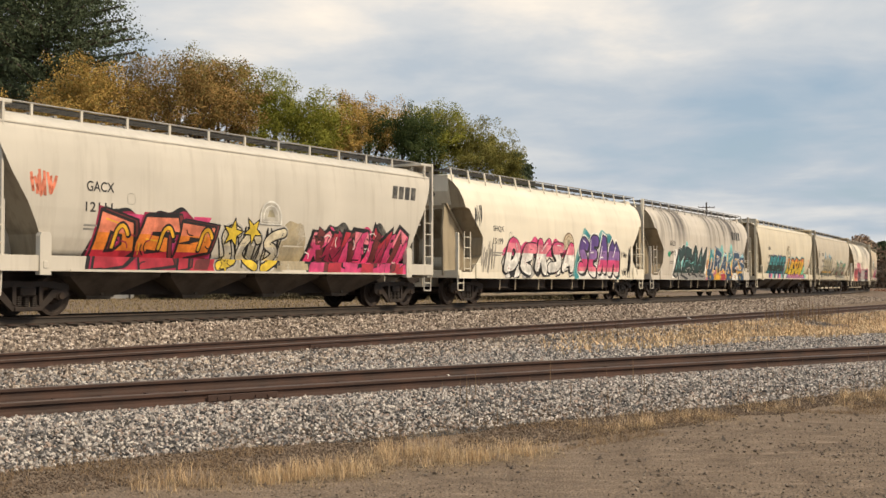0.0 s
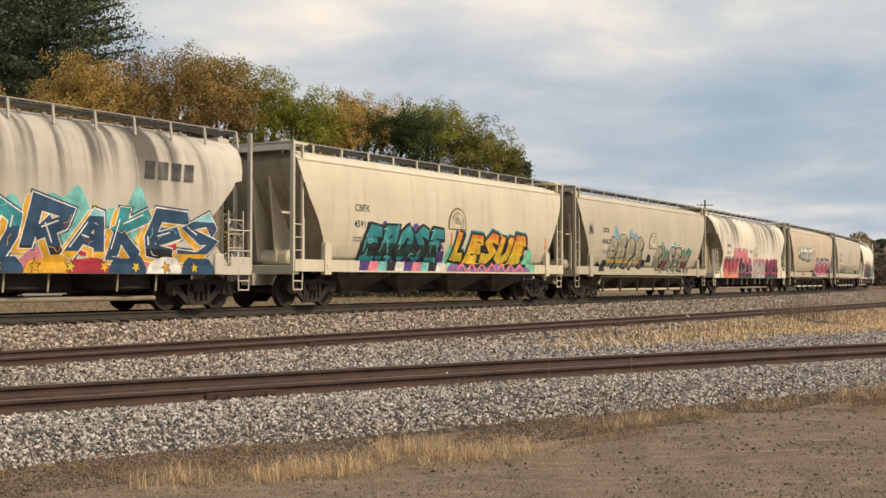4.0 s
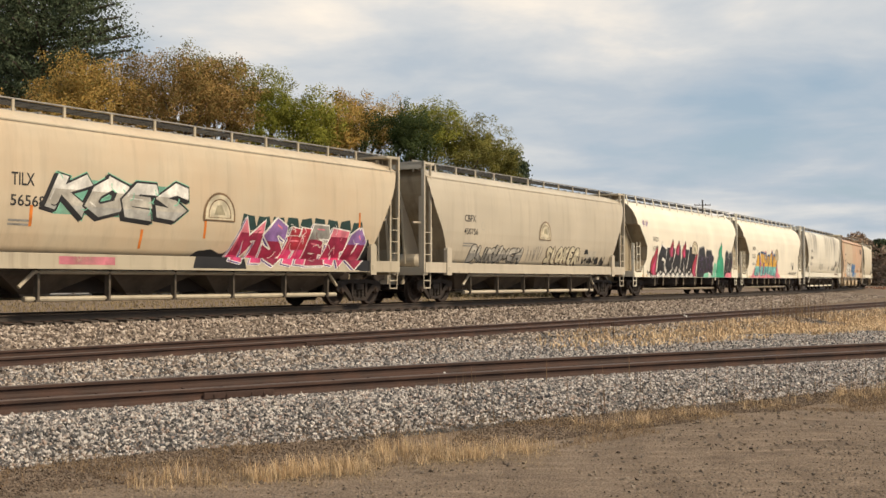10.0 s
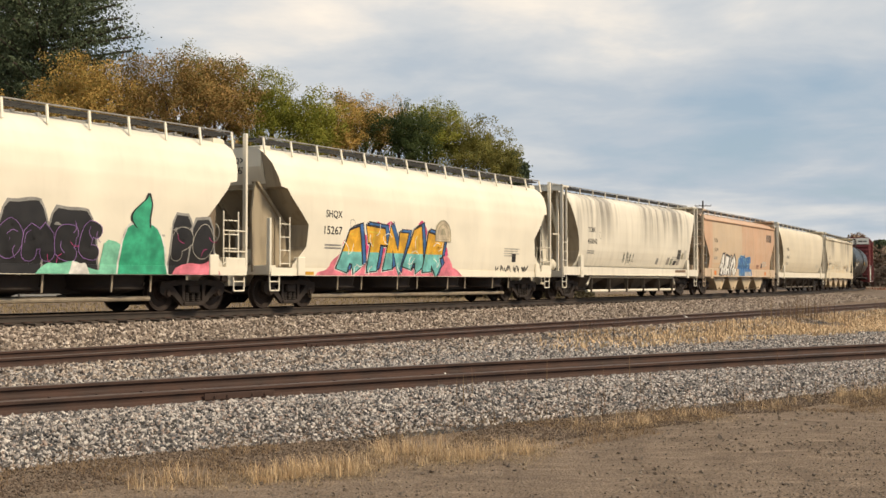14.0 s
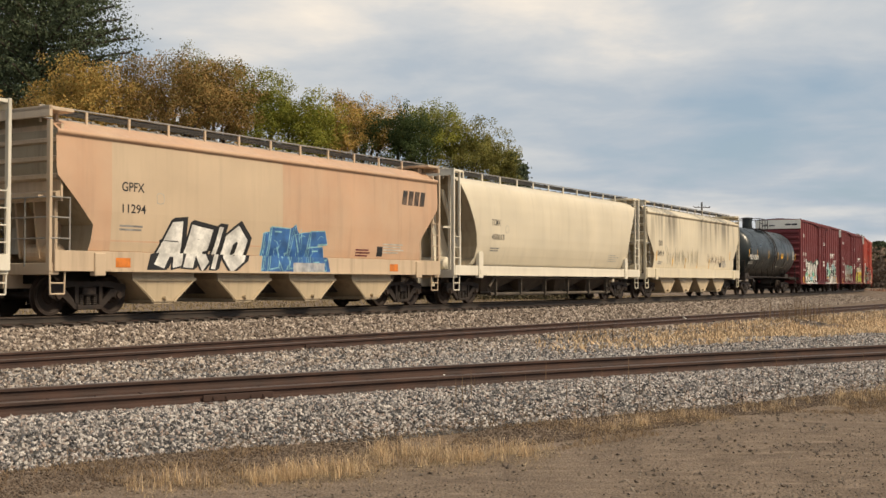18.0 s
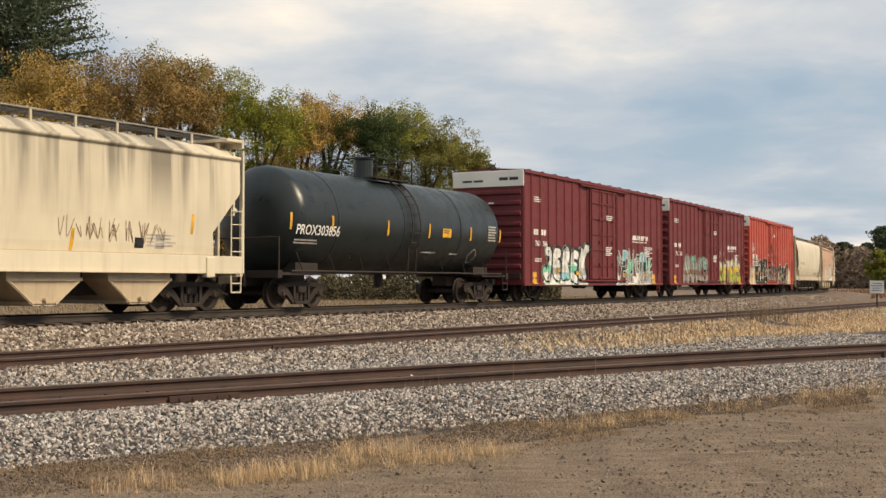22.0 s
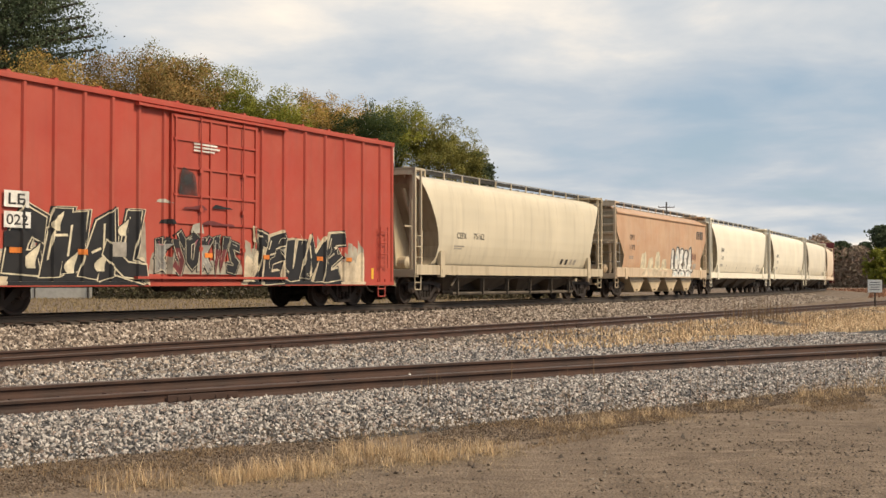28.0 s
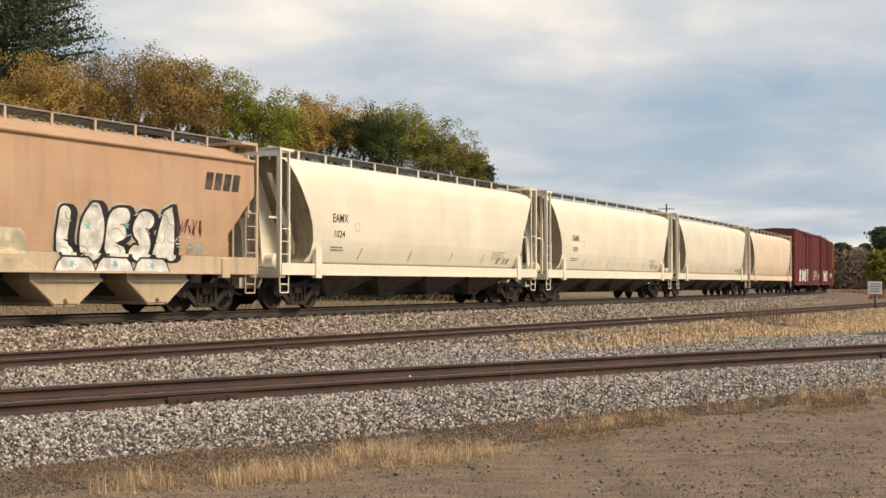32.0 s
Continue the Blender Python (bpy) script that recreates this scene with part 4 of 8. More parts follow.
def tank_car(spec):
    paint = spec["paint"]
    car = new("tank_car")
    tagged(car, spec["label"], "tank car", "freight cars of the train")
    T, R = Matrix.Translation, lambda d: Euler((0, 0, radians(d))).to_matrix().to_4x4()
    r, zc, hl = 1.60, 2.64, 6.72
    prof = [(-hl + 0.72 * (1 - math.sin(math.pi / 2 * k / 8)) - 0.0, max(0.03, r * math.cos(math.pi / 2 * k / 8))) for k in range(9)][::-1]
    prof = prof + [(-y, q) for y, q in prof[::-1]]

    def shell():
        bm = lathe(bmesh.new(), prof, seg=48)
        for v in bm.verts:
            v.co = Vector((v.co.y, v.co.x, v.co.z + zc))
        return mesh_of(bm, "tank", None, True)
    tank = put("tank", shell(), car, None, paint)

    def seam():
        bm = lathe(bmesh.new(), ((-0.05, r), (-0.05, r + 0.012), (0.05, r + 0.012), (0.05, r)), seg=48)
        for v in bm.verts:
            v.co = Vector((v.co.y, v.co.x, v.co.z + zc))
        return mesh_of(bm, "seam_band")
    seam_me = seam()
    for x in (-4.4, -0.62, 3.2):
        put("seam_band", seam_me, tank, T((x, 0, 0)), paint)
    bm = bmesh.new()
    lathe(bm, ((0, 0.40), (0.12, 0.40), (0.13, 0.31), (0.66, 0.31), (0.70, 0.36), (0.76, 0.36), (0.80, 0.1)), seg=18)
    for v in bm.verts:
        v.co = Vector((v.co.x - 0.7, v.co.z, v.co.y + zc + r - 0.05))
    part("manway_dome", bm, paint, car)
    bm = bmesh.new()
    for x0, x1 in ((-1.4, 0.9),):
        box(bm, x0, x1, -0.95, -0.5, zc + r - 0.06, zc + r - 0.02)
        box(bm, x0, x1, 0.5, 0.95, zc + r - 0.06, zc + r - 0.02)
    part("platform", bm, STEEL_DARK, car)
    bm = bmesh.new()
    for y in (-0.95, 0.95):
        for x in (-1.35, -0.6, 0.15, 0.85):
            rod(bm, (x, y, zc + r - 0.1), (x, y, zc + r + 0.62), 0.022)
        for dz in (0.32, 0.62):
            rod(bm, (-1.35, y, zc + r + dz), (0.85, y, zc + r + dz), 0.022)
    for x in (-1.35, 0.85):
        rod(bm, (x, -0.95, zc + r + 0.62), (x, 0.95, zc + r + 0.62), 0.022)
    part("platform_railing", bm, STEEL_DARK, car)
    for d in (0, 180):
        bm = bmesh.new()
        for x in ((-0.3, 0.2) if d == 0 else (-0.2, 0.3)):
            pts = [(x, -(r + 0.10) * math.sin(a), zc + (r + 0.10) * math.cos(a)) for a in (radians(q) for q in range(28, 121, 8))]
            pipe(bm, pts + [(x, -1.48, 1.05)], 0.028)
        for q in range(32, 150, 11):
            a = radians(min(q, 118))
            lx = -0.3 if d == 0 else -0.2
            rod(bm, (lx, -(r + 0.10) * math.sin(a), zc + (r + 0.1) * math.cos(a)), (lx + 0.5, -(r + 0.1) * math.sin(a), zc + (r + 0.1) * math.cos(a)), 0.018)
        put("tank_ladder", mesh_of(bm, "tank_ladder"), car, R(d), STEEL_DARK)
        bm = bmesh.new()
        rod(bm, (-6.6, -1.45, 1.10), (6.6, -1.45, 1.10), 0.032)
        for x in (-6.0, -4.4, -2.8, -1.2, 2.2, 3.8, 5.4):
            rod(bm, (x, -1.42, 1.10), (x - 0.35, -1.46, 1.62), 0.018)
        put("side_rail", mesh_of(bm, "side_rail"), car, R(d), STEEL_DARK)
        bm = box(bmesh.new(), 5.1, 7.1, -1.42, 1.42, 0.98, 1.06)
        box(bm, 4.4, 7.3, -0.3, 0.3, 0.66, 1.0)
        for y in (-0.9, 0.9):
            prism(bm, [(4.9, 1.06), (6.0, 1.06), (6.0, 1.35), (4.9, 1.35)], y - 0.25, y + 0.25)
        box(bm, 7.0, 7.2, -1.45, 1.45, 0.9, 1.12)
        pipe(bm, [(7.1, -1.4, 1.1), (7.1, -1.4, 2.05), (7.1, 1.4, 2.05), (7.1, 1.4, 1.1)], 0.025)
        put("stub_sill", mesh_of(bm, "stub_sill"), car, R(d), STEEL_DARK)
        put("step", cached("step", step_mesh), car, R(d) @ T((6.7, -1.45, 0)), STEEL_DARK)
    bm = lathe(bmesh.new(), ((-0.25, 0.14), (0.0, 0.16), (0.35, 0.16)), seg=14)
    for v in bm.verts:
        v.co = Vector((v.co.x + 0.2, v.co.z, v.co.y + 0.85))
    part("bottom_valve", bm, STEEL_DARK, car)
    add_truck(car, -5.55)
    add_truck(car, 5.55)
    add_couplers(car, 7.1)
    return car
# ---- car paints
CREAM = car_paint("cream_car_paint", (0.62, 0.55, 0.42), grime=0.30)
CREAM_WHITE = car_paint("ivory_car_paint", (0.72, 0.66, 0.54), grime=0.16, rust=0.08)
WHITE_CLEAN = car_paint("clean_white_car_paint", (0.78, 0.72, 0.59), grime=0.08, rust=0.04)
TAN_GREY = car_paint("grey_beige_car_paint", (0.56, 0.52, 0.45), grime=0.30)
TAN = car_paint("beige_car_paint", (0.50, 0.44, 0.345), grime=0.30)
OCHRE = car_paint("buff_car_paint", (0.55, 0.46, 0.335), grime=0.28, fade=(0.55, 0.37, 0.22), fade_amount=0.3)
WHITE_STAINED = car_paint("stained_white_car_paint", (0.70, 0.63, 0.51), grime=0.25, streak=0.95)
GREY_STAINED = car_paint("stained_grey_car_paint", (0.54, 0.49, 0.42), grime=0.40, streak=0.95)
WHITE_SOOT = car_paint("sooty_white_car_paint", (0.72, 0.67, 0.56), grime=0.25, streak=0.65)
CREAM_STAINED = car_paint("stained_cream_car_paint", (0.66, 0.58, 0.43), grime=0.25, streak=0.7)
ORANGE_FADED = car_paint("faded_orange_car_paint", (0.56, 0.35, 0.225), grime=0.25, fade=(0.56, 0.44, 0.31), fade_amount=0.3)
ORANGE_BROWN = car_paint("faded_brown_orange_car_paint", (0.50, 0.30, 0.185), grime=0.3, fade=(0.55, 0.40, 0.27), fade_amount=0.45)
HOPPER_TAN = car_paint("grimy_tan_hopper_paint", (0.50, 0.40, 0.27), (0.14, 0.09, 0.055), grime=0.5, rust=0.3)
SILL_DIRTY = car_paint("grimy_cream_trim_paint", (0.50, 0.42, 0.30), (0.16, 0.10, 0.06), grime=0.6, rust=0.5)
TAN_DIRTY = car_paint("grimy_beige_trim_paint", (0.46, 0.40, 0.30), (0.15, 0.11, 0.075), grime=0.5, rust=0.4)
CREAM_WARM = car_paint("warm_cream_car_paint", (0.64, 0.565, 0.43), grime=0.16, rust=0.08)
TRIM_PALE = car_paint("pale_orange_trim_paint", (0.56, 0.43, 0.30), (0.17, 0.11, 0.07), grime=0.45, rust=0.3)
PEACH = car_paint("peach_white_car_paint", (0.72, 0.58, 0.44), grime=0.15)
MAROON = car_paint("maroon_boxcar_paint", (0.140, 0.019, 0.022), (0.075, 0.03, 0.025), grime=0.35, rust=0.1, rough=0.66)
RED = car_paint("red_boxcar_paint", (0.40, 0.055, 0.036), (0.16, 0.06, 0.04), grime=0.25, fade=(0.42, 0.10, 0.065), fade_amount=0.5, rough=0.62)
TANK_BLACK = car_paint("black_tank_paint", (0.012, 0.018, 0.019), (0.03, 0.03, 0.028), grime=0.3, rough=0.36, rust=0.05)
BOX_ORANGE = car_paint("orange_boxcar_paint", (0.42, 0.17, 0.04), grime=0.2)
CAP_WHITE = car_paint("white_end_paint", (0.82, 0.79, 0.70), grime=0.12, rust=0.05)

# every car: where its middle stands on the line at 16 s, and what it is
CARS = [
    (-181.1, hopper, dict(kind="A", paint=TAN_GREY, label="dirty grey-beige covered hopper car with red and black graffiti")),
    (-162.55, hopper, dict(kind="B", paint=CREAM_WHITE, label="white round-sided covered hopper car with pink and purple graffiti", under=STEEL_DARK)),
    (-144.7, hopper, dict(kind="B", paint=GREY_STAINED, label="grey soot-streaked covered hopper car with green and blue graffiti", under=STEEL_DARK, pipe=1)),
    (-126.05, hopper, dict(kind="A", paint=CREAM, label="cream covered hopper car with teal and orange graffiti")),
    (-107.9, hopper, dict(kind="A", paint=TAN, trim=TAN_DIRTY, label="beige covered hopper car with silver bubble-letter graffiti", pipe=1)),
    (-89.5, hopper, dict(kind="B", paint=WHITE_STAINED, label="white soot-streaked covered hopper car with red and black graffiti", under=STEEL_DARK)),
    (-71.25, hopper, dict(kind="A", paint=OCHRE, trim=TAN_DIRTY, label="buff covered hopper car with grey-green and red graffiti", pipe=1)),
    (-52.86, hopper, dict(kind="A", paint=TAN, label="plain beige covered hopper car with faint grey graffiti", pipe=1)),
    (-34.8, hopper, dict(kind="B", paint=WHITE_CLEAN, label="clean white covered hopper car with black, red and green graffiti", under=STEEL_DARK)),
    (-16.95, hopper, dict(kind="B", paint=WHITE_CLEAN, label="clean white covered hopper car with orange and turquoise graffiti", under=STEEL_DARK)),
    (1.08, hopper, dict(kind="E", paint=WHITE_SOOT, label="off-white covered hopper car with sooty streaks", pipe=1)),
    (18.52, hopper, dict(kind="C", under=HOPPER_TAN, paint=ORANGE_FADED, trim=TRIM_PALE, label="faded orange and beige hopper car with white and blue graffiti")),
    (35.83, hopper, dict(kind="E", paint=CREAM_WARM, trim=CREAM_WHITE, label="clean cream covered hopper car", pipe=2)),
    (53.1, hopper, dict(kind="C", under=HOPPER_TAN, paint=CREAM_STAINED, label="cream flat-sided hopper car with black streaks and scribbles")),
    (69.8, tank_car, dict(paint=TANK_BLACK, label="glossy black tank car with yellow marks")),
    (86.75, boxcar, dict(paint=MAROON, cap=CAP_WHITE, label="tall maroon boxcar with white graffiti along its sill")),
    (105.25, boxcar, dict(paint=MAROON, cap=CAP_WHITE, label="tall maroon boxcar with silver and yellow-green graffiti")),
    (124.15, boxcar, dict(paint=RED, cap=CAP_WHITE, label="tall faded red boxcar with black and cream graffiti")),
    (142.7, hopper, dict(kind="E", paint=CREAM, trim=SILL_DIRTY, label="cream covered hopper car with grimy lower side", pipe=2)),
    (160.9, hopper, dict(kind="C", under=HOPPER_TAN, paint=ORANGE_BROWN, trim=TRIM_PALE, label="faded brown-orange hopper car with white bubble graffiti")),
    (178.3, hopper, dict(kind="E", paint=WHITE_CLEAN, label="clean white covered hopper car with grey lettering")),
    (196.25, hopper, dict(kind="E", paint=WHITE_CLEAN, label="clean white covered hopper car without graffiti")),
    (214.2, hopper, dict(kind="E", paint=CREAM_WHITE, label="white covered hopper car without graffiti")),
    (231.9, hopper, dict(kind="E", paint=PEACH, label="peach-white covered hopper car with round ends")),
    (250.2, boxcar, dict(paint=MAROON, label="tall maroon boxcar with white scrawls low down")),
    (268.9, boxcar, dict(paint=MAROON, label="tall maroon boxcar near the train's end")),
    (287.6, boxcar, dict(paint=BOX_ORANGE, label="orange-brown boxcar at the train's end")),
]


def travelled(t):
    """How far the train has come at t seconds, counted from 16 s."""
    u = t - 16
    return 10.79714 * u - 0.0101176 * u * u + 0.000359306 * u ** 3


def car_pose(s, half):
    x0, y0, a = on_track("main", s - half)
    x1, y1, a = on_track("main", s + half)
    return pose((x0 + x1) / 2, (y0 + y1) / 2, RZ, 0, 0, math.degrees(math.atan2(y1 - y0, x1 - x0)))


MOVED = (0.3, 0.5, -0.15, 0.2, 0.3, 0.35, 0.15, 0.34, 0.25, 0.05, 0.18, -0.08, -0.17, 0.2, -0.1, 0.2, 0.15, 0.7, 0.85, 0.4, 0.1, -0.05, -0.2, -0.7, -0.8, -0.6, -0.4)  # how far each car's middle lies from the point its markings are counted from
TRAIN = [(s, build(spec), spec) for s, build, spec in CARS]


def motions():
    for s, car, spec in TRAIN:
        half = 5.55 if car.name.startswith("tank") else 7.0
        walk(car, [(t, car_pose(s - travelled(t), half)) for t in range(33)])
    shared = {}
    for w, bx in WHEELSETS:
        if bx not in shared:
            walk(w, [(k / 30, pose(bx, 0, 0.457, 0, math.degrees(-travelled(k / 30) / 0.457) % 360, 0)) for k in range(961)])
            shared[bx] = w
        else:
            w.rotation_mode = "QUATERNION"
            keys = w.animation_data_create()
            keys.action = shared[bx].animation_data.action
            keys.action_slot = shared[bx].animation_data.action_slot
# ---- lettering and graffiti on the camera's side of the cars
SPRAY = {name: plain("spray_" + name, c, 0.5, 0, 0.38, 2.6, 14, 0.05) for name, c in dict(
    black=(0.016, 0.015, 0.016), white=(0.74, 0.72, 0.67), cream=(0.62, 0.55, 0.40), red=(0.42, 0.03, 0.05), crimson=(0.30, 0.02, 0.06), orange=(0.68, 0.20, 0.03),
    amber=(0.72, 0.38, 0.03), yellow=(0.70, 0.50, 0.05), pink=(0.72, 0.20, 0.26), hotpink=(0.62, 0.06, 0.18), magenta=(0.50, 0.05, 0.20), purple=(0.10, 0.05, 0.22),
    violet=(0.26, 0.14, 0.36), blue=(0.04, 0.14, 0.36), teal=(0.028, 0.24, 0.27), aqua=(0.16, 0.48, 0.46), mint=(0.20, 0.55, 0.38), green=(0.03, 0.36, 0.20),
    forest=(0.016, 0.048, 0.042), navy=(0.022, 0.062, 0.125), lime=(0.42, 0.46, 0.06), silver=(0.42, 0.41, 0.38), grey=(0.27, 0.26, 0.24), salmon=(0.72, 0.22, 0.13), maroon=(0.15, 0.03, 0.03),
    brown=(0.20, 0.12, 0.06), sky=(0.25, 0.50, 0.56), khaki=(0.34, 0.30, 0.20), olivegrey=(0.22, 0.24, 0.17), smoke=(0.46, 0.43, 0.37), ash=(0.33, 0.30, 0.26), beige=(0.52, 0.43, 0.30)).items()}



def faded(name, c, cover):
    """Thin overspray that lets the car's own paint through in patches."""
    m = plain("overspray_" + name, c, 0.55, 0, 0.25, 2.0, 9, 0.03)
    nodes, links = m.node_tree.nodes, m.node_tree.links
    clear = nodes.new("ShaderNodeBsdfTransparent")
    both = nodes.new("ShaderNodeMixShader")
    pos = nodes.new("ShaderNodeTexCoord")
    amount = ranged(nodes, links, noise_node(nodes, links, pos.outputs["Object"], 1.7, 6, 0.62), 0.32, 0.68, cover - 0.3, cover + 0.3)
    links.new(amount, both.inputs[0])
    links.new(clear.outputs[0], both.inputs[1])
    links.new(nodes["Principled BSDF"].outputs[0], both.inputs[2])
    links.new(both.outputs[0], nodes["Material Output"].inputs["Surface"])
    return m


SPRAY.update({"mist_" + k: faded(k, c, a) for k, c, a in (("aqua", (0.20, 0.47, 0.45), 0.75), ("sky", (0.22, 0.42, 0.52), 0.7), ("white", (0.68, 0.65, 0.60), 0.6), ("beige", (0.46, 0.38, 0.24), 0.6),
                                                          ("black", (0.03, 0.03, 0.03), 0.75), ("pink", (0.62, 0.20, 0.25), 0.7), ("cream", (0.66, 0.55, 0.40), 0.85), ("worn", (0.42, 0.385, 0.31), 0.8), ("mint", (0.18, 0.48, 0.36), 0.7))})

SPRAY["panel"] = car_paint("repainted_beige_panel", (0.56, 0.43, 0.295), grime=0.2)

BACK = {car.name: shift for (s, car, spec), shift in zip(TRAIN, MOVED)}

# heights at which the sides step out to their sills
STEP_AT = {"covered_hopper_car": (1.124, 1.127, 1.344, 1.347, 1.464, 1.467), "boxcar": (0.760, 0.764)}

GLYPHS = {
    "J": (((0.3, 0.98), (0.95, 1), (0.85, 0.25), (0.45, 0.0), (0.03, 0.25)),), "Q": (((0.5, 1), (0.05, 0.7), (0.05, 0.25), (0.5, 0), (0.95, 0.25), (0.95, 0.75), (0.5, 1)), ((0.6, 0.3), (1, -0.02))),
    "A": (((0, 0), (0.45, 1), (0.6, 1), (1, 0)), ((0.2, 0.36), (0.8, 0.36))), "B": (((0.05, 0), (0.05, 1), (0.8, 0.95), (0.75, 0.55), (0.1, 0.52)), ((0.2, 0.5), (0.95, 0.42), (0.9, 0.03), (0.05, 0))),
    "C": (((0.95, 0.85), (0.4, 1), (0.02, 0.6), (0.1, 0.1), (0.95, 0.1)),), "D": (((0.05, 0), (0.05, 1), (0.7, 0.9), (0.95, 0.45), (0.6, 0.04), (0.1, 0)),),
    "E": (((0.95, 0.98), (0.1, 1), (0.04, 0.5), (0.1, 0), (0.95, 0.02)), ((0.1, 0.5), (0.8, 0.52))), "H": (((0.05, 0), (0.05, 1)), ((0.95, 0), (0.95, 1)), ((0.05, 0.5), (0.95, 0.5))),
    "I": (((0.5, 0), (0.5, 1)),), "K": (((0.05, 0), (0.05, 1)), ((0.95, 1), (0.12, 0.5), (1, 0))), "L": (((0.08, 1), (0.05, 0.05), (0.95, 0.03)),),
    "M": (((0, 0), (0.08, 1), (0.5, 0.4), (0.92, 1), (1, 0)),), "N": (((0.02, 0), (0.05, 1), (0.9, 0.05), (0.95, 1)),), "O": (((0.5, 1), (0.05, 0.75), (0.05, 0.25), (0.5, 0), (0.95, 0.25), (0.95, 0.75), (0.5, 1)),),
    "P": (((0.08, 0), (0.05, 1), (0.85, 0.95), (0.9, 0.55), (0.12, 0.42)),), "R": (((0.05, 0), (0.05, 1), (0.85, 0.95), (0.85, 0.6), (0.1, 0.48)), ((0.4, 0.48), (0.98, 0))),
    "S": (((0.95, 0.88), (0.4, 1), (0.05, 0.75), (0.5, 0.52), (0.95, 0.27), (0.6, 0.0), (0.03, 0.1)),), "T": (((0, 0.97), (1, 1)), ((0.5, 0.97), (0.48, 0))),
    "U": (((0.05, 1), (0.05, 0.2), (0.5, 0), (0.95, 0.2), (0.95, 1)),), "W": (((0, 1), (0.2, 0), (0.5, 0.7), (0.8, 0), (1, 1)),), "Z": (((0.02, 0.98), (0.95, 0.95), (0.05, 0.05), (1, 0.03)),),
}


def smooth_line(pts, step=0.07):
    pts = [Vector(p) for p in pts]
    if len(pts) == 2:
        n = max(2, int((pts[1] - pts[0]).length / step))
        return [pts[0].lerp(pts[1], i / n) for i in range(n + 1)]
    out = []
    for i in range(len(pts) - 1):
        p0, p1, p2, p3 = pts[max(0, i - 1)], pts[i], pts[i + 1], pts[min(len(pts) - 1, i + 2)]
        n = max(2, int((p2 - p1).length / step))
        for k in range(n):
            t = k / n
            out.append(0.5 * ((2 * p1) + (p2 - p0) * t + (2 * p0 - 5 * p1 + 4 * p2 - p3) * t * t + (3 * p1 - p0 - 3 * p2 + p3) * t ** 3))
    out.append(pts[-1])
    return out


def cut(poly, z, side):
    """The part of a convex polygon above (side 1) or below (side -1) the height z."""
    out = []
    for p, q in zip(poly, poly[1:] + poly[:1]):
        a, b = (p[1] - z) * side, (q[1] - z) * side
        if a >= 0:
            out.append(p)
        if (a > 0 > b) or (a < 0 < b):
            t = a / (a - b)
            out.append((p[0] + (q[0] - p[0]) * t, z))
    return out


def round_off(pts, times):
    """Corners cut off, ends kept."""
    for _ in range(times):
        out = [pts[0]]
        for p, q in zip(pts, pts[1:]):
            out += [p.lerp(q, 0.25), p.lerp(q, 0.75)]
        out[1:2], out[-2:-1] = [], []
        pts = out + [pts[-1]]
    return pts


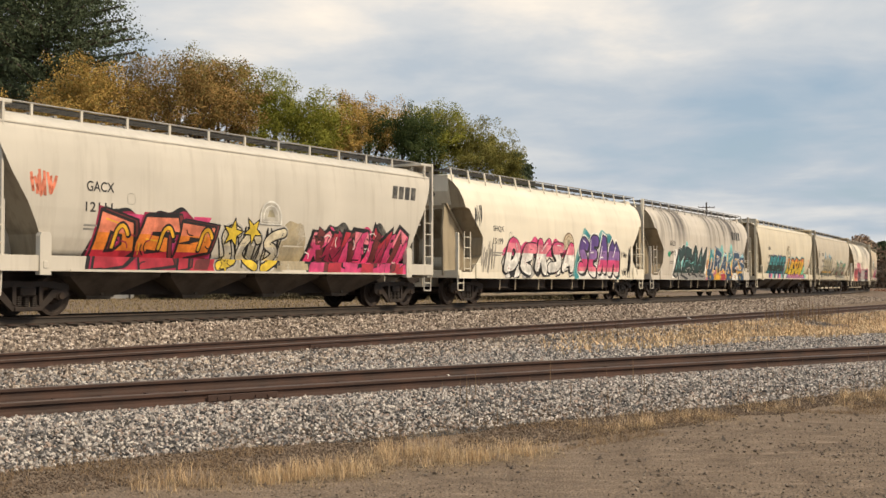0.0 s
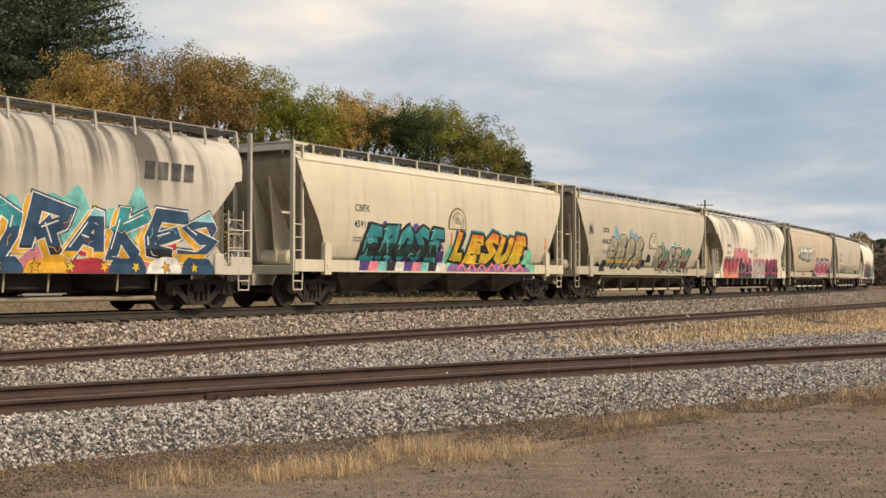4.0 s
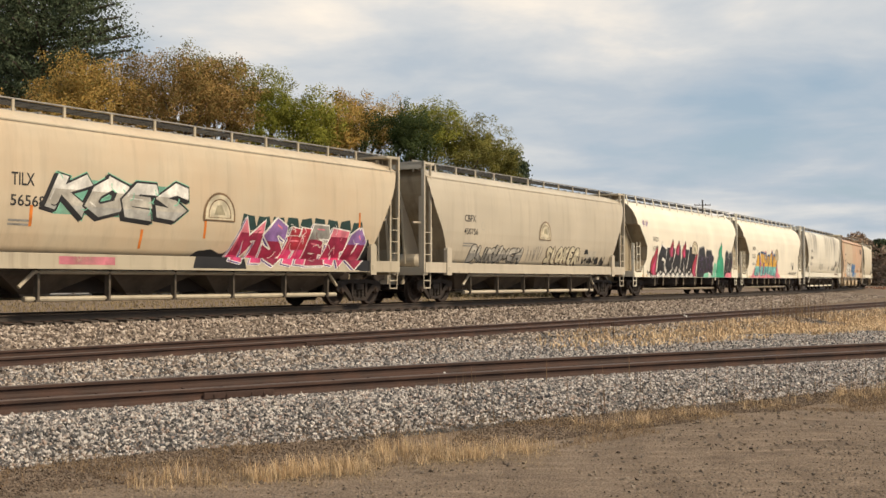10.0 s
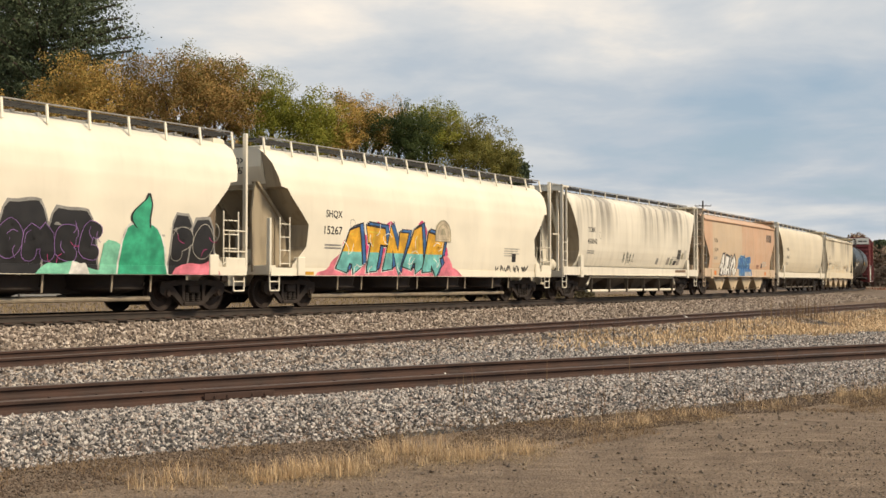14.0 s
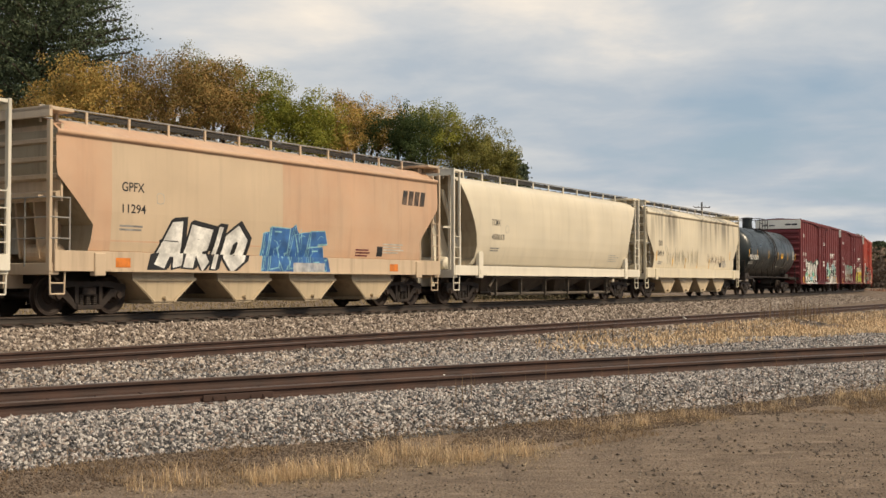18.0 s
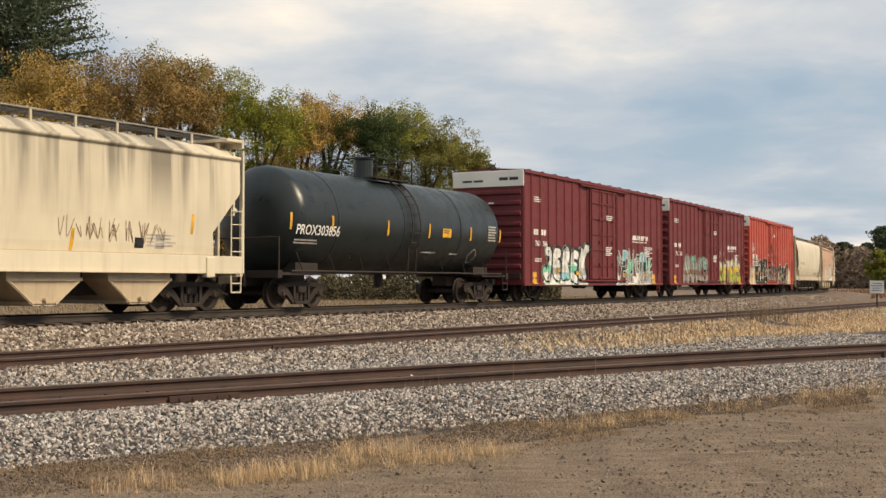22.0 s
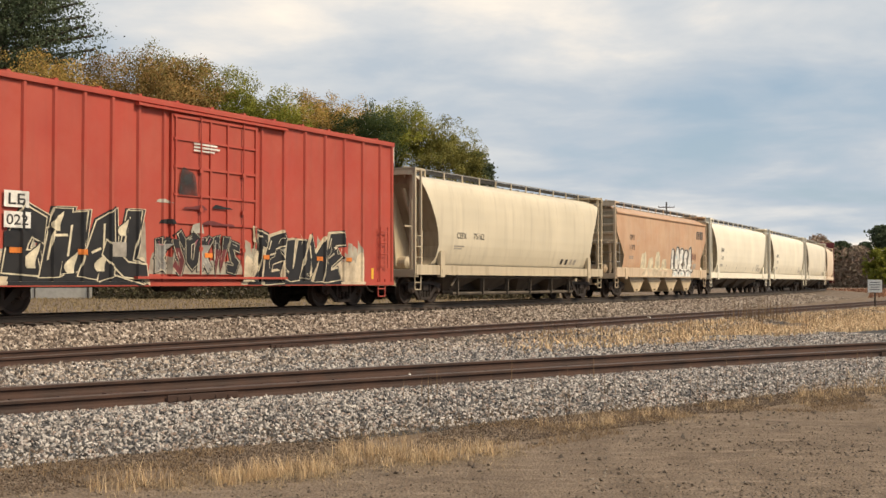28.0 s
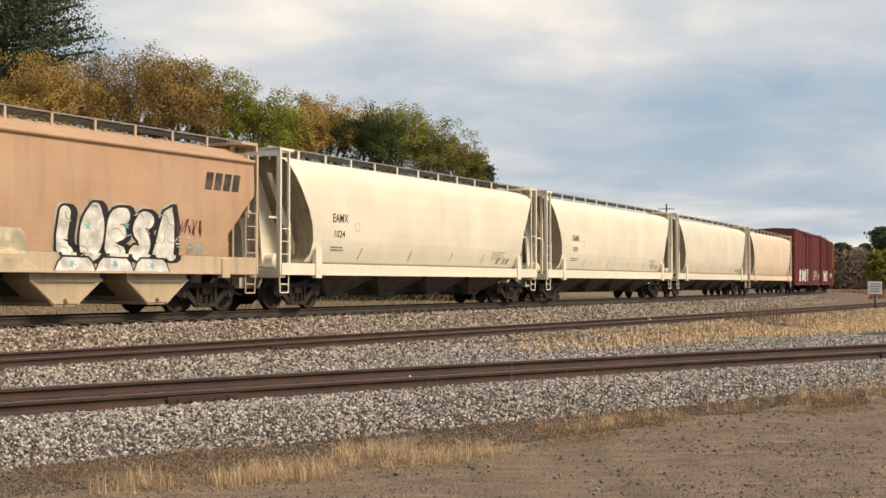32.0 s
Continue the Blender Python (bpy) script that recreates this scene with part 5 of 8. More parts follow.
class Sheet:
    """Flat paint gathered as (x, lift, z) faces, later laid on the side of one car."""

    def __init__(self, floor=0.0):
        self.v, self.f, self.m, self.mats, self.floor = [], [], [], [], floor

    def slot(self, color):
        if color not in self.mats:
            self.mats.append(color)
        return self.mats.index(color)

    def face(self, pts, lift, color):
        """A convex patch, cut into level strips so that it can follow a round side. color may be bands from the
        top down: (color, height, color, height, color)."""
        pts = [(p[0], p[1]) for p in pts]
        if isinstance(color, tuple):
            heights = [99.0] + list(color[1::2]) + [-99.0]
            for c, hi, lo in zip(color[0::2], heights, heights[1:]):
                self.face(cut(cut(pts, hi, -1), lo, 1), lift, c)
            return
        pts = cut(pts, self.floor, 1)
        if len(pts) < 3:
            return
        lo, hi = min(p[1] for p in pts), max(p[1] for p in pts)
        k = math.floor(lo / 0.14)
        while k * 0.14 < hi - 1e-6:
            strip = cut(cut(pts, k * 0.14, 1), (k + 1) * 0.14, -1) if hi - lo > 0.05 else pts
            if len(strip) > 2:
                i = len(self.v)
                self.v += [(p[0], lift, p[1]) for p in strip]
                self.f.append(tuple(range(i, i + len(strip))))
                self.m.append(self.slot(color))
            if hi - lo <= 0.05:
                break
            k += 1

    def ribbon(self, pts, w, lift, color, split=None, cap=True):
        """color above the height split[0], split[1] below it."""
        pts = smooth_line(pts)
        n = len(pts)
        side = []
        for i in range(n):
            d = (pts[min(n - 1, i + 1)] - pts[max(0, i - 1)])
            d = d.normalized() if d.length > 1e-6 else Vector((1, 0))
            side.append(Vector((-d.y, d.x)))
        hw = w / 2
        if cap:
            d0, d1 = Vector((side[0].y, -side[0].x)), Vector((side[-1].y, -side[-1].x))
            pts = [pts[0] - d0 * hw * 0.75] + pts + [pts[-1] + d1 * hw * 0.75]
            side = [side[0] * 0.55] + side + [side[-1] * 0.55]
        for i in range(len(pts) - 1):
            a, b, sa, sb = pts[i], pts[i + 1], side[i] * hw, side[i + 1] * hw
            c = color if split is None or (a.y + b.y) / 2 > split[0] else split[1]
            self.face((a + sa, b + sb, b - sb, a - sa), lift, c)

    def stroke(self, pts, w, lift, color, soft=True):
        """One letter stroke of even width; hard strokes keep their corners and end in slanted points."""
        pts = [Vector(p) for p in pts]
        if soft and len(pts) > 2:
            pts = round_off(pts, 2)
        n = len(pts)
        dirs = []
        for p, q in zip(pts, pts[1:]):
            d = q - p
            dirs.append(d.normalized() if d.length > 1e-6 else Vector((1, 0)))
        left, right = [], []
        hw = w / 2
        for i in range(n):
            d0, d1 = dirs[max(0, i - 1)], dirs[min(n - 2, i)]
            t = d0 + d1
            t = t.normalized() if t.length > 0.2 else d1
            nrm = Vector((-t.y, t.x))
            k = hw * min(1.45, 1 / max(0.3, nrm.dot(Vector((-d1.y, d1.x)))))
            left.append(pts[i] + nrm * k)
            right.append(pts[i] - nrm * k)
        if soft:
            for side, d in ((0, -dirs[0]), (-1, dirs[-1])):
                c = pts[side]
                nrm = Vector((-d.y, d.x))
                fan = [c + nrm * hw, c + nrm * hw * 0.8 + d * hw * 0.5, c + nrm * hw * 0.3 + d * hw * 0.8, c - nrm * hw * 0.3 + d * hw * 0.8, c - nrm * hw * 0.8 + d * hw * 0.5, c - nrm * hw]
                self.face(fan, lift - 0.00004, color)
        else:
            left[0] -= dirs[0] * hw * 0.9
            right[0] -= dirs[0] * hw * 0.35
            right[-1] += dirs[-1] * hw * 0.9
            left[-1] += dirs[-1] * hw * 0.35
        for i in range(n - 1):
            self.face((left[i], left[i + 1], right[i + 1], right[i]), lift + 0.00003 * (i % 2) + 0.00001 * i, color)

    def cloud(self, x0, x1, z0, z1, lift, color, rng, lump=0.12, step=0.12):
        n = max(4, int((x1 - x0) / step))
        ph = [rng.uniform(0, 6.3) for _ in range(4)]

        def top(u):
            e = min(1.0, 5 * min(u, 1 - u)) ** 0.5
            return z0 + (z1 - z0) * e * (1 - lump * (0.5 + 0.5 * math.sin(u * (x1 - x0) * 3.1 + ph[0])) - lump * 0.6 * (0.5 + 0.5 * math.sin(u * (x1 - x0) * 7.3 + ph[1])))
        rows = max(3, int((z1 - z0) / 0.2))
        for i in range(n):
            u, w = i / n, (i + 1) / n
            xa, xb, ta, tb = x0 + (x1 - x0) * u, x0 + (x1 - x0) * w, top(u), top(w)
            for k in range(rows):
                p, q = k / rows, (k + 1) / rows
                self.face(((xa, z0 + (ta - z0) * p), (xb, z0 + (tb - z0) * p), (xb, z0 + (tb - z0) * q), (xa, z0 + (ta - z0) * q)), lift, color)

    def islands(self, only=None, cell=0.13):
        """Groups of faces that hang together, each to be one painted part."""
        cells = collections.defaultdict(list)
        for k in (range(len(self.f)) if only is None else only):
            p = [self.v[i] for i in self.f[k]]
            x0, x1, z0, z1 = min(q[0] for q in p), max(q[0] for q in p), min(q[2] for q in p), max(q[2] for q in p)
            for i in range(math.floor(x0 / cell), math.floor(x1 / cell) + 1):
                for j in range(math.floor(z0 / cell), math.floor(z1 / cell) + 1):
                    cells[i, j].append(k)
        done, out = set(), []
        for start in cells:
            if start in done:
                continue
            done.add(start)
            todo, faces = [start], set()
            while todo:
                i, j = todo.pop()
                faces.update(cells[i, j])
                for n in itertools.product((i - 1, i, i + 1), (j - 1, j, j + 1)):
                    if n in cells and n not in done:
                        done.add(n)
                        todo.append(n)
            out.append(sorted(faces))
        return sorted(out, key=len, reverse=True)

    def lay(self, car, name, side_y, label="", cuts=()):
        for rank, faces in enumerate(self.islands()):
            if name != "stencil" and (rank == 0 or len(faces) > 150):
                self.lay_one(faces, car, name, side_y, label if rank == 0 else "", cuts)
            else:
                for piece in self.islands(faces, 0.033):
                    self.lay_one(piece, car, "stencil", side_y, "", cuts)

    def lay_one(self, faces, car, name, side_y, label, cuts):
        used = sorted({i for k in faces for i in self.f[k]})
        at = {i: n for n, i in enumerate(used)}
        slots = sorted({self.m[k] for k in faces})
        me = bpy.data.meshes.new(name)
        me.from_pydata([self.v[i] for i in used], [], [tuple(at[i] for i in self.f[k]) for k in faces])
        for s in slots:
            me.materials.append(SPRAY[self.mats[s]])
        me.polygons.foreach_set("material_index", [slots.index(self.m[k]) for k in faces])
        bm = bmesh.new()
        bm.from_mesh(me)
        for v in bm.verts:
            v.co.x -= BACK[car.name]
        for c in cuts:
            bmesh.ops.bisect_plane(bm, geom=bm.verts[:] + bm.edges[:] + bm.faces[:], plane_co=(c, 0, 0), plane_no=(1, 0, 0))
        for z in STEP_AT.get(car.name.split(".")[0], ()):
            bmesh.ops.bisect_plane(bm, geom=bm.verts[:] + bm.edges[:] + bm.faces[:], plane_co=(0, 0, z), plane_no=(0, 0, 1))
        for v in bm.verts:
            v.co = Vector((v.co.x, -side_y(v.co.x, v.co.z) - v.co.y, v.co.z))
        for f in bm.faces:
            f.normal_update()
            if f.normal.y > 0:
                f.normal_flip()
        bm.to_mesh(me)
        bm.free()
        return put(name, me, car, label=label)


WIDE = {"I": 0.45, "M": 1.3, "W": 1.3, "L": 0.85}


def word(sh, x0, x1, z0, z1, text, line, fill, weight=0.38, edge=0.05, soft=True, slant=0.1, seed=1, wild=0.06, halo=None, drop=None, shine=None, veins=None, lift=0.006):
    """A graffiti word of fat outlined letters that crowd one another.
    halo: (width, color) round the word; drop: (dx, dz, color) solid side of the letters; veins: thin lines over the fill."""
    rng = random.Random(seed)
    total = sum(WIDE.get(c, 1.0) for c in text)
    x = x0
    letters_done = []
    for ch in text:
        cell = (x1 - x0) * WIDE.get(ch, 1.0) / total
        h = (z1 - z0) * rng.uniform(0.88, 1.0)
        low = z0 + (z1 - z0) * rng.choice((0.0, 0.0, 0.04))
        w = weight * min(cell, h * 0.85)
        m = w / 2 + edge * 0.6
        bx, bz, lw, lh = x + m, low + m, max(0.06, cell * 1.06 - 2 * m), max(0.1, h - 2 * m)
        strokes = []
        for st in GLYPHS[ch]:
            pts = []
            for u, v in st:
                u2, v2 = u + rng.uniform(-wild, wild), v + rng.uniform(-wild, wild)
                pts.append((bx + lw * u2 + slant * lh * (v2 - 0.5), bz + lh * min(1.04, max(-0.02, v2))))
            strokes.append(pts)
        letters_done.append((w, strokes))
        x += cell
    if halo:
        for w, strokes in letters_done:
            for st in strokes:
                sh.stroke(st, w + 2 * edge + 2 * halo[0], lift - 0.002 + 0.0003 * rng.random(), halo[1], soft)
    if drop:
        for k in (1.0, 0.5):
            for w, strokes in letters_done:
                for st in strokes:
                    moved = [(a + drop[0] * k, b + drop[1] * k) for a, b in st]
                    sh.stroke(moved, w + 2 * edge, lift - 0.0014 + 0.0003 * rng.random(), line, soft)
                    sh.stroke(moved, w + edge * 0.6, lift - 0.0008 + 0.0004 * rng.random(), drop[2], soft)
    for i, (w, strokes) in enumerate(letters_done):
        z = lift + 0.0020 * i
        f = fill[i % len(fill)] if isinstance(fill, list) else fill
        for k, st in enumerate(strokes):
            sh.stroke(st, w + 2 * edge, z + 0.0002 * k, line, soft)
        for k, st in enumerate(strokes):
            sh.stroke(st, w, z + 0.0008 + 0.0002 * k, f, soft)
        if shine:
            for st in strokes:
                k = rng.randrange(max(1, len(st) - 1))
                p, q = Vector(st[k]), Vector(st[k + 1])
                o = Vector((-0.22 * w, 0.2 * w))
                sh.stroke([p.lerp(q, 0.1) + o, p.lerp(q, 0.75) + o], max(0.018, w * 0.11), z + 0.0018, shine, soft)
        if veins:
            for st in strokes:
                for _ in range(2):
                    p = Vector(rng.choice(st))
                    a = rng.uniform(0, 6.3)
                    q = p + Vector((math.cos(a), math.sin(a))) * w * 0.5
                    r = q + Vector((math.cos(a + 1.2), math.sin(a + 1.2))) * w * 0.5
                    sh.stroke([p, q, r], max(0.014, edge * 0.45), z + 0.0020 + 0.0001 * rng.random(), rng.choice(veins), True)


def end_marks(i, name, number):
    """The same marks on the small plate high on the car's end."""
    for body, z0, z1 in ((name, 3.98, 4.16), (number, 3.72, 3.90)):
        co, faces = text_mesh(body)
        lo, hi = co.min(0), co.max(0)
        u, v = (co[:, 0] - lo[0]) / (hi[0] - lo[0]), (co[:, 1] - lo[1]) / (hi[1] - lo[1])
        z = z0 + (z1 - z0) * v
        x = -0.212 - np.interp(z, (3.30, 3.9, 4.44), (7.72, 7.98, 8.02))
        put("lettering", raw_mesh("lettering", np.stack([x, 0.35 - 0.75 * u, z], 1), faces, BLACK), CAR[i])


def fan(sh, pts, c, lift, color):
    for p, q in zip(pts, pts[1:] + pts[:1]):
        sh.face((c, p, q), lift, color)


def star(sh, x, z, r, lift, color, line, turn=0.2):
    for k, c, d in ((1.3, line, 0), (1.0, color, 0.0006)):
        pts = [(x + r * k * (1 if i % 2 else 0.42) * math.cos(turn + i * math.pi / 5), z + r * k * (1 if i % 2 else 0.42) * math.sin(turn + i * math.pi / 5)) for i in range(10)]
        fan(sh, pts, (x, z), lift + d, c)


def flame(sh, x, z0, z1, w, lift, color, line, bend=0.25):
    """Tongue of flame with an S-shaped tip."""
    h = z1 - z0
    for k, c, d in ((0.05, line, 0.0), (0.0, color, 0.0006)):
        mid = [(x + bend * h * (t ** 2) - 0.12 * h * math.sin(t * 5.0), z0 + h * t) for t in (i / 9 for i in range(10))]
        half = [w * 0.5 * (0.75 + 0.5 * math.sin(t * 3.0)) * (1 - t ** 2.2) + k for t in (i / 9 for i in range(10))]
        for i in range(9):
            (xa, za), (xb, zb) = mid[i], mid[i + 1]
            zb += k if i == 8 else 0
            sh.face(((xa - half[i], za), (xa + half[i], za), (xb + half[i + 1], zb), (xb - half[i + 1], zb)), lift + d, c)


def drips(sh, x0, x1, z0, z1, n, color, lift, seed, w=0.07):
    rng = random.Random(seed)
    for k in range(n):
        x, z = x0 + (x1 - x0) * (k + rng.uniform(0.2, 0.8)) / n, z1 - rng.uniform(0, 0.25) * (z1 - z0)
        h = (z1 - z0) * rng.uniform(0.2, 0.55)
        sh.stroke([(x, z), (x + rng.uniform(-0.08, 0.08), z - h)], w * rng.uniform(0.7, 1.5), lift, color)


def slab(sh, x0, x1, z0, z1, lift, color, lean=0.0):
    n = max(1, int((x1 - x0) / 0.4))
    for i in range(n):
        a, b = x0 + (x1 - x0) * i / n, x0 + (x1 - x0) * (i + 1) / n
        sh.face(((a, z0), (b, z0), (b + lean, z1), (a + lean, z1)), lift, color)


def patches(sh, x0, x1, z0, z1, color, seed, lift=0.002, n=14):
    """Worn paint with a ragged upper edge, in upright brushed strips."""
    rng = random.Random(seed)
    w = (x1 - x0) / n
    for k in range(n):
        a = x0 + w * k
        sh.cloud(a - 0.05, a + w * 1.25, z0, z0 + (z1 - z0) * rng.uniform(0.55, 1.0), lift + 0.00002 * k, color, rng, 0.25, 0.07)


def shards(sh, x0, x1, z0, z1, n, line, fills, seed, edge=0.06, lean=0.25, accents=(), cloud=None):
    """Spiky wildstyle: leaning blades with hooks and points, each outlined, packed over one another."""
    rng = random.Random(seed)
    if cloud:
        sh.cloud(x0 - 0.1, x1 + 0.1, z0, z1, 0.004, cloud, rng, 0.25)
    step = (x1 - x0) / n
    h = z1 - z0
    for i in range(n):
        cx = x0 + step * (i + 0.5) + rng.uniform(-0.15, 0.15) * step
        w = step * rng.uniform(0.75, 1.15)
        tip, base = z0 + h * rng.uniform(0.78, 1.0), z0 + h * rng.choice((0.0, 0.0, 0.12, 0.3))
        s = lean * rng.choice((1, 1, 1, -0.8))
        mid = (tip + base) / 2

        def at(u, z):
            return (min(x1 + 0.1, max(x0 - 0.1, cx + u * w + s * (z - mid) * 0.8)), z)
        shape = rng.randrange(4)
        if shape == 0:
            pts = [at(-0.45, base), at(0.15, base + 0.1 * h), at(0.5, tip - 0.25 * h), at(0.2, tip), at(-0.1, tip - 0.18 * h), at(-0.35, mid)]
        elif shape == 1:
            pts = [at(-0.2, base), at(0.55, base + 0.05 * h), at(0.3, mid), at(0.55, tip - 0.1 * h), at(-0.05, tip), at(-0.5, tip - 0.3 * h)]
        elif shape == 2:
            pts = [at(-0.55, base + 0.12 * h), at(0.0, base), at(0.45, mid - 0.1 * h), at(0.25, tip - 0.1 * h), at(-0.25, tip), at(-0.15, mid)]
        else:
            pts = [at(-0.4, base), at(0.45, base), at(0.3, mid + 0.1 * h), at(0.6, tip), at(-0.1, tip - 0.05 * h), at(-0.5, mid + 0.05 * h)]
        c = Vector((sum(p[0] for p in pts) / 6, sum(p[1] for p in pts) / 6))
        lift = 0.006 + 0.0011 * i

        def tile(poly, lift, color):
            # fan in rings, so that it follows the round side
            for a, b in zip(poly, poly[1:] + poly[:1]):
                a, b = Vector(a), Vector(b)
                ma, mb = c.lerp(a, 0.55), c.lerp(b, 0.55)
                sh.face((c, ma, mb), lift, color)
                sh.face((ma, a, b, mb), lift, color)
        big = []
        for p in pts:
            v = Vector(p) - c
            q = c + v * (1 + edge * 1.5 / max(0.15, v.length))
            big.append((q.x, max(z0 - 0.02, min(z1 + 0.06, q.y))))
        tile(big, lift, line)
        tile(pts, lift + 0.0005, fills[i % len(fills)] if rng.random() < 0.8 else rng.choice(fills))
        if accents:
            p = [c.lerp(Vector(pts[0]), 0.6), c, c.lerp(Vector(pts[3]), 0.65)]
            sh.ribbon(p, edge * rng.uniform(0.5, 1.1), lift + 0.0009, rng.choice(accents), cap=False)


def scribble(sh, x0, x1, z0, z1, color, seed, width=0.035, n=6):
    rng = random.Random(seed)
    for k in range(n):
        x = x0 + (x1 - x0) * k / n
        w = (x1 - x0) / n
        pts = [(x + w * rng.uniform(-0.1, 1.2), z0 + (z1 - z0) * (rng.uniform(0, 0.3) if j % 2 else rng.uniform(0.6, 1))) for j in range(rng.choice((3, 4, 5)))]
        sh.ribbon(pts, width, 0.006 + 0.0003 * k, color, cap=False)


def dome(sh, x0, x1, z0, z1, line="brown", fill="cream"):
    """Arched mill emblem, as a plain shape."""
    cx, r, zc = (x0 + x1) / 2, (x1 - x0) / 2, z1 - (x1 - x0) / 2
    zc = max(zc, z0 + 0.05)
    for rr, lift, c in ((1.0, 0.0255, line), (0.90, 0.0262, fill), (0.72, 0.0268, line), (0.66, 0.0274, fill)):
        zt = z1 - zc
        pts = [(cx + r * rr * math.cos(a), zc + zt * rr * math.sin(a)) for a in (math.pi * i / 14 for i in range(15))]
        base = z0 + (1 - rr) * 0.25
        sh.face(pts + [(cx - r * rr, base), (cx + r * rr, base)], lift, c)
    sh.face(((cx - r * 0.35, zc), (cx + r * 0.35, zc), (cx + r * 0.1, zc + (z1 - zc) * 0.45), (cx - r * 0.2, zc + (z1 - zc) * 0.4)), 0.028, "khaki")


def bars(sh, x0, x1, z1, rows, color, seed, h=0.045, gap=0.085):
    """Small writing too far to read, as plain bars."""
    rng = random.Random(seed)
    for k in range(rows):
        z = z1 - k * gap
        e = x1 - (x1 - x0) * rng.uniform(0, 0.35)
        sh.face(((x0, z - h), (e, z - h), (e, z), (x0, z)), 0.005, color)


TEXTS = {}


def text_mesh(body):
    if body not in TEXTS:
        cu = bpy.data.curves.new("lettering", "FONT")
        cu.body, cu.size, cu.offset = body, 1.0, 0.012
        cu.resolution_u = 3
        ob = new("lettering_form", cu)
        dg = bpy.context.evaluated_depsgraph_get()
        me = bpy.data.meshes.new_from_object(ob.evaluated_get(dg))
        bpy.data.objects.remove(ob)
        bpy.data.curves.remove(cu)
        co = np.empty(len(me.vertices) * 3)
        me.vertices.foreach_get("co", co)
        co = co.reshape(-1, 3)
        TEXTS[body] = (co, [tuple(p.vertices) for p in me.polygons])
        bpy.data.meshes.remove(me)
    return TEXTS[body]


def letters(car, body, x0, x1, z0, z1, side_y, mat, slant=0.0):
    co, faces = text_mesh(body)
    lo, hi = co.min(0), co.max(0)
    u = (co[:, 0] - lo[0]) / (hi[0] - lo[0])
    v = (co[:, 1] - lo[1]) / (hi[1] - lo[1])
    z = z0 + (z1 - z0) * v
    x = x0 + (x1 - x0) * u + slant * (z - z0) - BACK[car.name]
    y = np.array([-side_y(a, b) - 0.006 for a, b in zip(x, z)])
    me = raw_mesh("lettering", np.stack([x, y, z], 1), faces, mat)
    return put("lettering", me, car)


def side_of(kind):
    low = {"A": (1.345, 1.56), "E": (1.345, 1.56), "B": (1.125, 1.545), "C": (1.465, 1.56)}[kind]

    def f(x, z):
        return low[1] if z < low[0] else width_at(kind, z)
    return f


BOX_POSTS = [-8.56] + np.linspace(-7.87, -1.85, 8).tolist() + np.linspace(1.95, 7.87, 7).tolist() + [8.56]
BOX_CUTS = sorted({round(p + d, 3) for p in BOX_POSTS for d in (-0.07, -0.035, 0.035, 0.07)})


def box_side(x, z):
    if z < 0.762:
        return 1.613
    if -1.66 < x < 1.71:
        return 1.676
    d = min(abs(x - p) for p in BOX_POSTS)
    return 1.54 + float(np.interp(d, (0.035, 0.07), (0.06, 0.0)))


SIDE = {k: side_of(k) for k in "ABCE"}
CAR = [c for s, c, spec in TRAIN]


def marks(i, kind, name, number, xm, zm, xn, zn, col=BLACK):
    letters(CAR[i], name, xm[0], xm[1], zm[0], zm[1], SIDE[kind], col)
    letters(CAR[i], number, xn[0], xn[1], zn[0], zn[1], SIDE[kind], col)
    sh = Sheet()
    bars(sh, xm[0] - 0.05, xm[1] + 0.1, zn[0] - 0.28, 2, "grey", i)
    bars(sh, 4.6, 5.8, 1.95, 4, "smoke", i + 40)
    sh.ribbon(((xm[1] + 0.42, zm[0] - 0.22), (xm[1] + 0.62, zm[0] - 0.22), (xm[1] + 0.62, zm[0]), (xm[1] + 0.42, zm[0]), (xm[1] + 0.42, zm[0] - 0.22)), 0.02, 0.005, "smoke", cap=False)
    sh.lay(CAR[i], "stencil", SIDE[kind])


def logo_bars(sh, x0, x1, z0, z1, color, slant=0.25):
    n = 4
    w = (x1 - x0) / n
    for k in range(n):
        a, b = x0 + k * w, x0 + (k + 0.78) * w
        s = slant * (z1 - z0)
        sh.face(((a, z0), (b, z0), (b + s, z1), (a + s, z1)), 0.006, color)


# first hopper: red and orange letters, yellow stars, pink and black letters
sh = Sheet(1.02)
scribble(sh, -7.2, -6.45, 2.62, 3.2, "salmon", 3, 0.07, 5)
sh.cloud(-5.62, -1.30, 1.0, 2.62, 0.002, "black", random.Random(41), 0.16, 0.06)
sh.cloud(-5.52, -1.36, 1.0, 2.52, 0.003, ("crimson", 1.95, "magenta", 1.36, "red"), random.Random(41), 0.14)
for k, (x, z, w, h) in enumerate(((-5.2, 1.9, 0.5, 0.35), (-4.5, 2.15, 0.7, 0.2), (-3.3, 2.15, 0.6, 0.2), (-2.3, 2.2, 0.6, 0.18), (-5.2, 1.1, 0.6, 0.3), (-3.8, 1.05, 0.8, 0.3), (-2.2, 1.08, 0.5, 0.3))):
    slab(sh, x, x + w, z, z + h, 0.004 + 0.0002 * k, "hotpink" if k % 2 else "maroon", 0.1)
word(sh, -5.3, -1.5, 1.0, 2.34, "DEP", "black", ("salmon", 1.9, "orange", 1.5, "red"), 0.30, 0.07, False, 0.18, 2, 0.07, (0.05, "crimson"), (0.12, 0.05, "maroon"), "amber", ("black", "crimson"), 0.008)
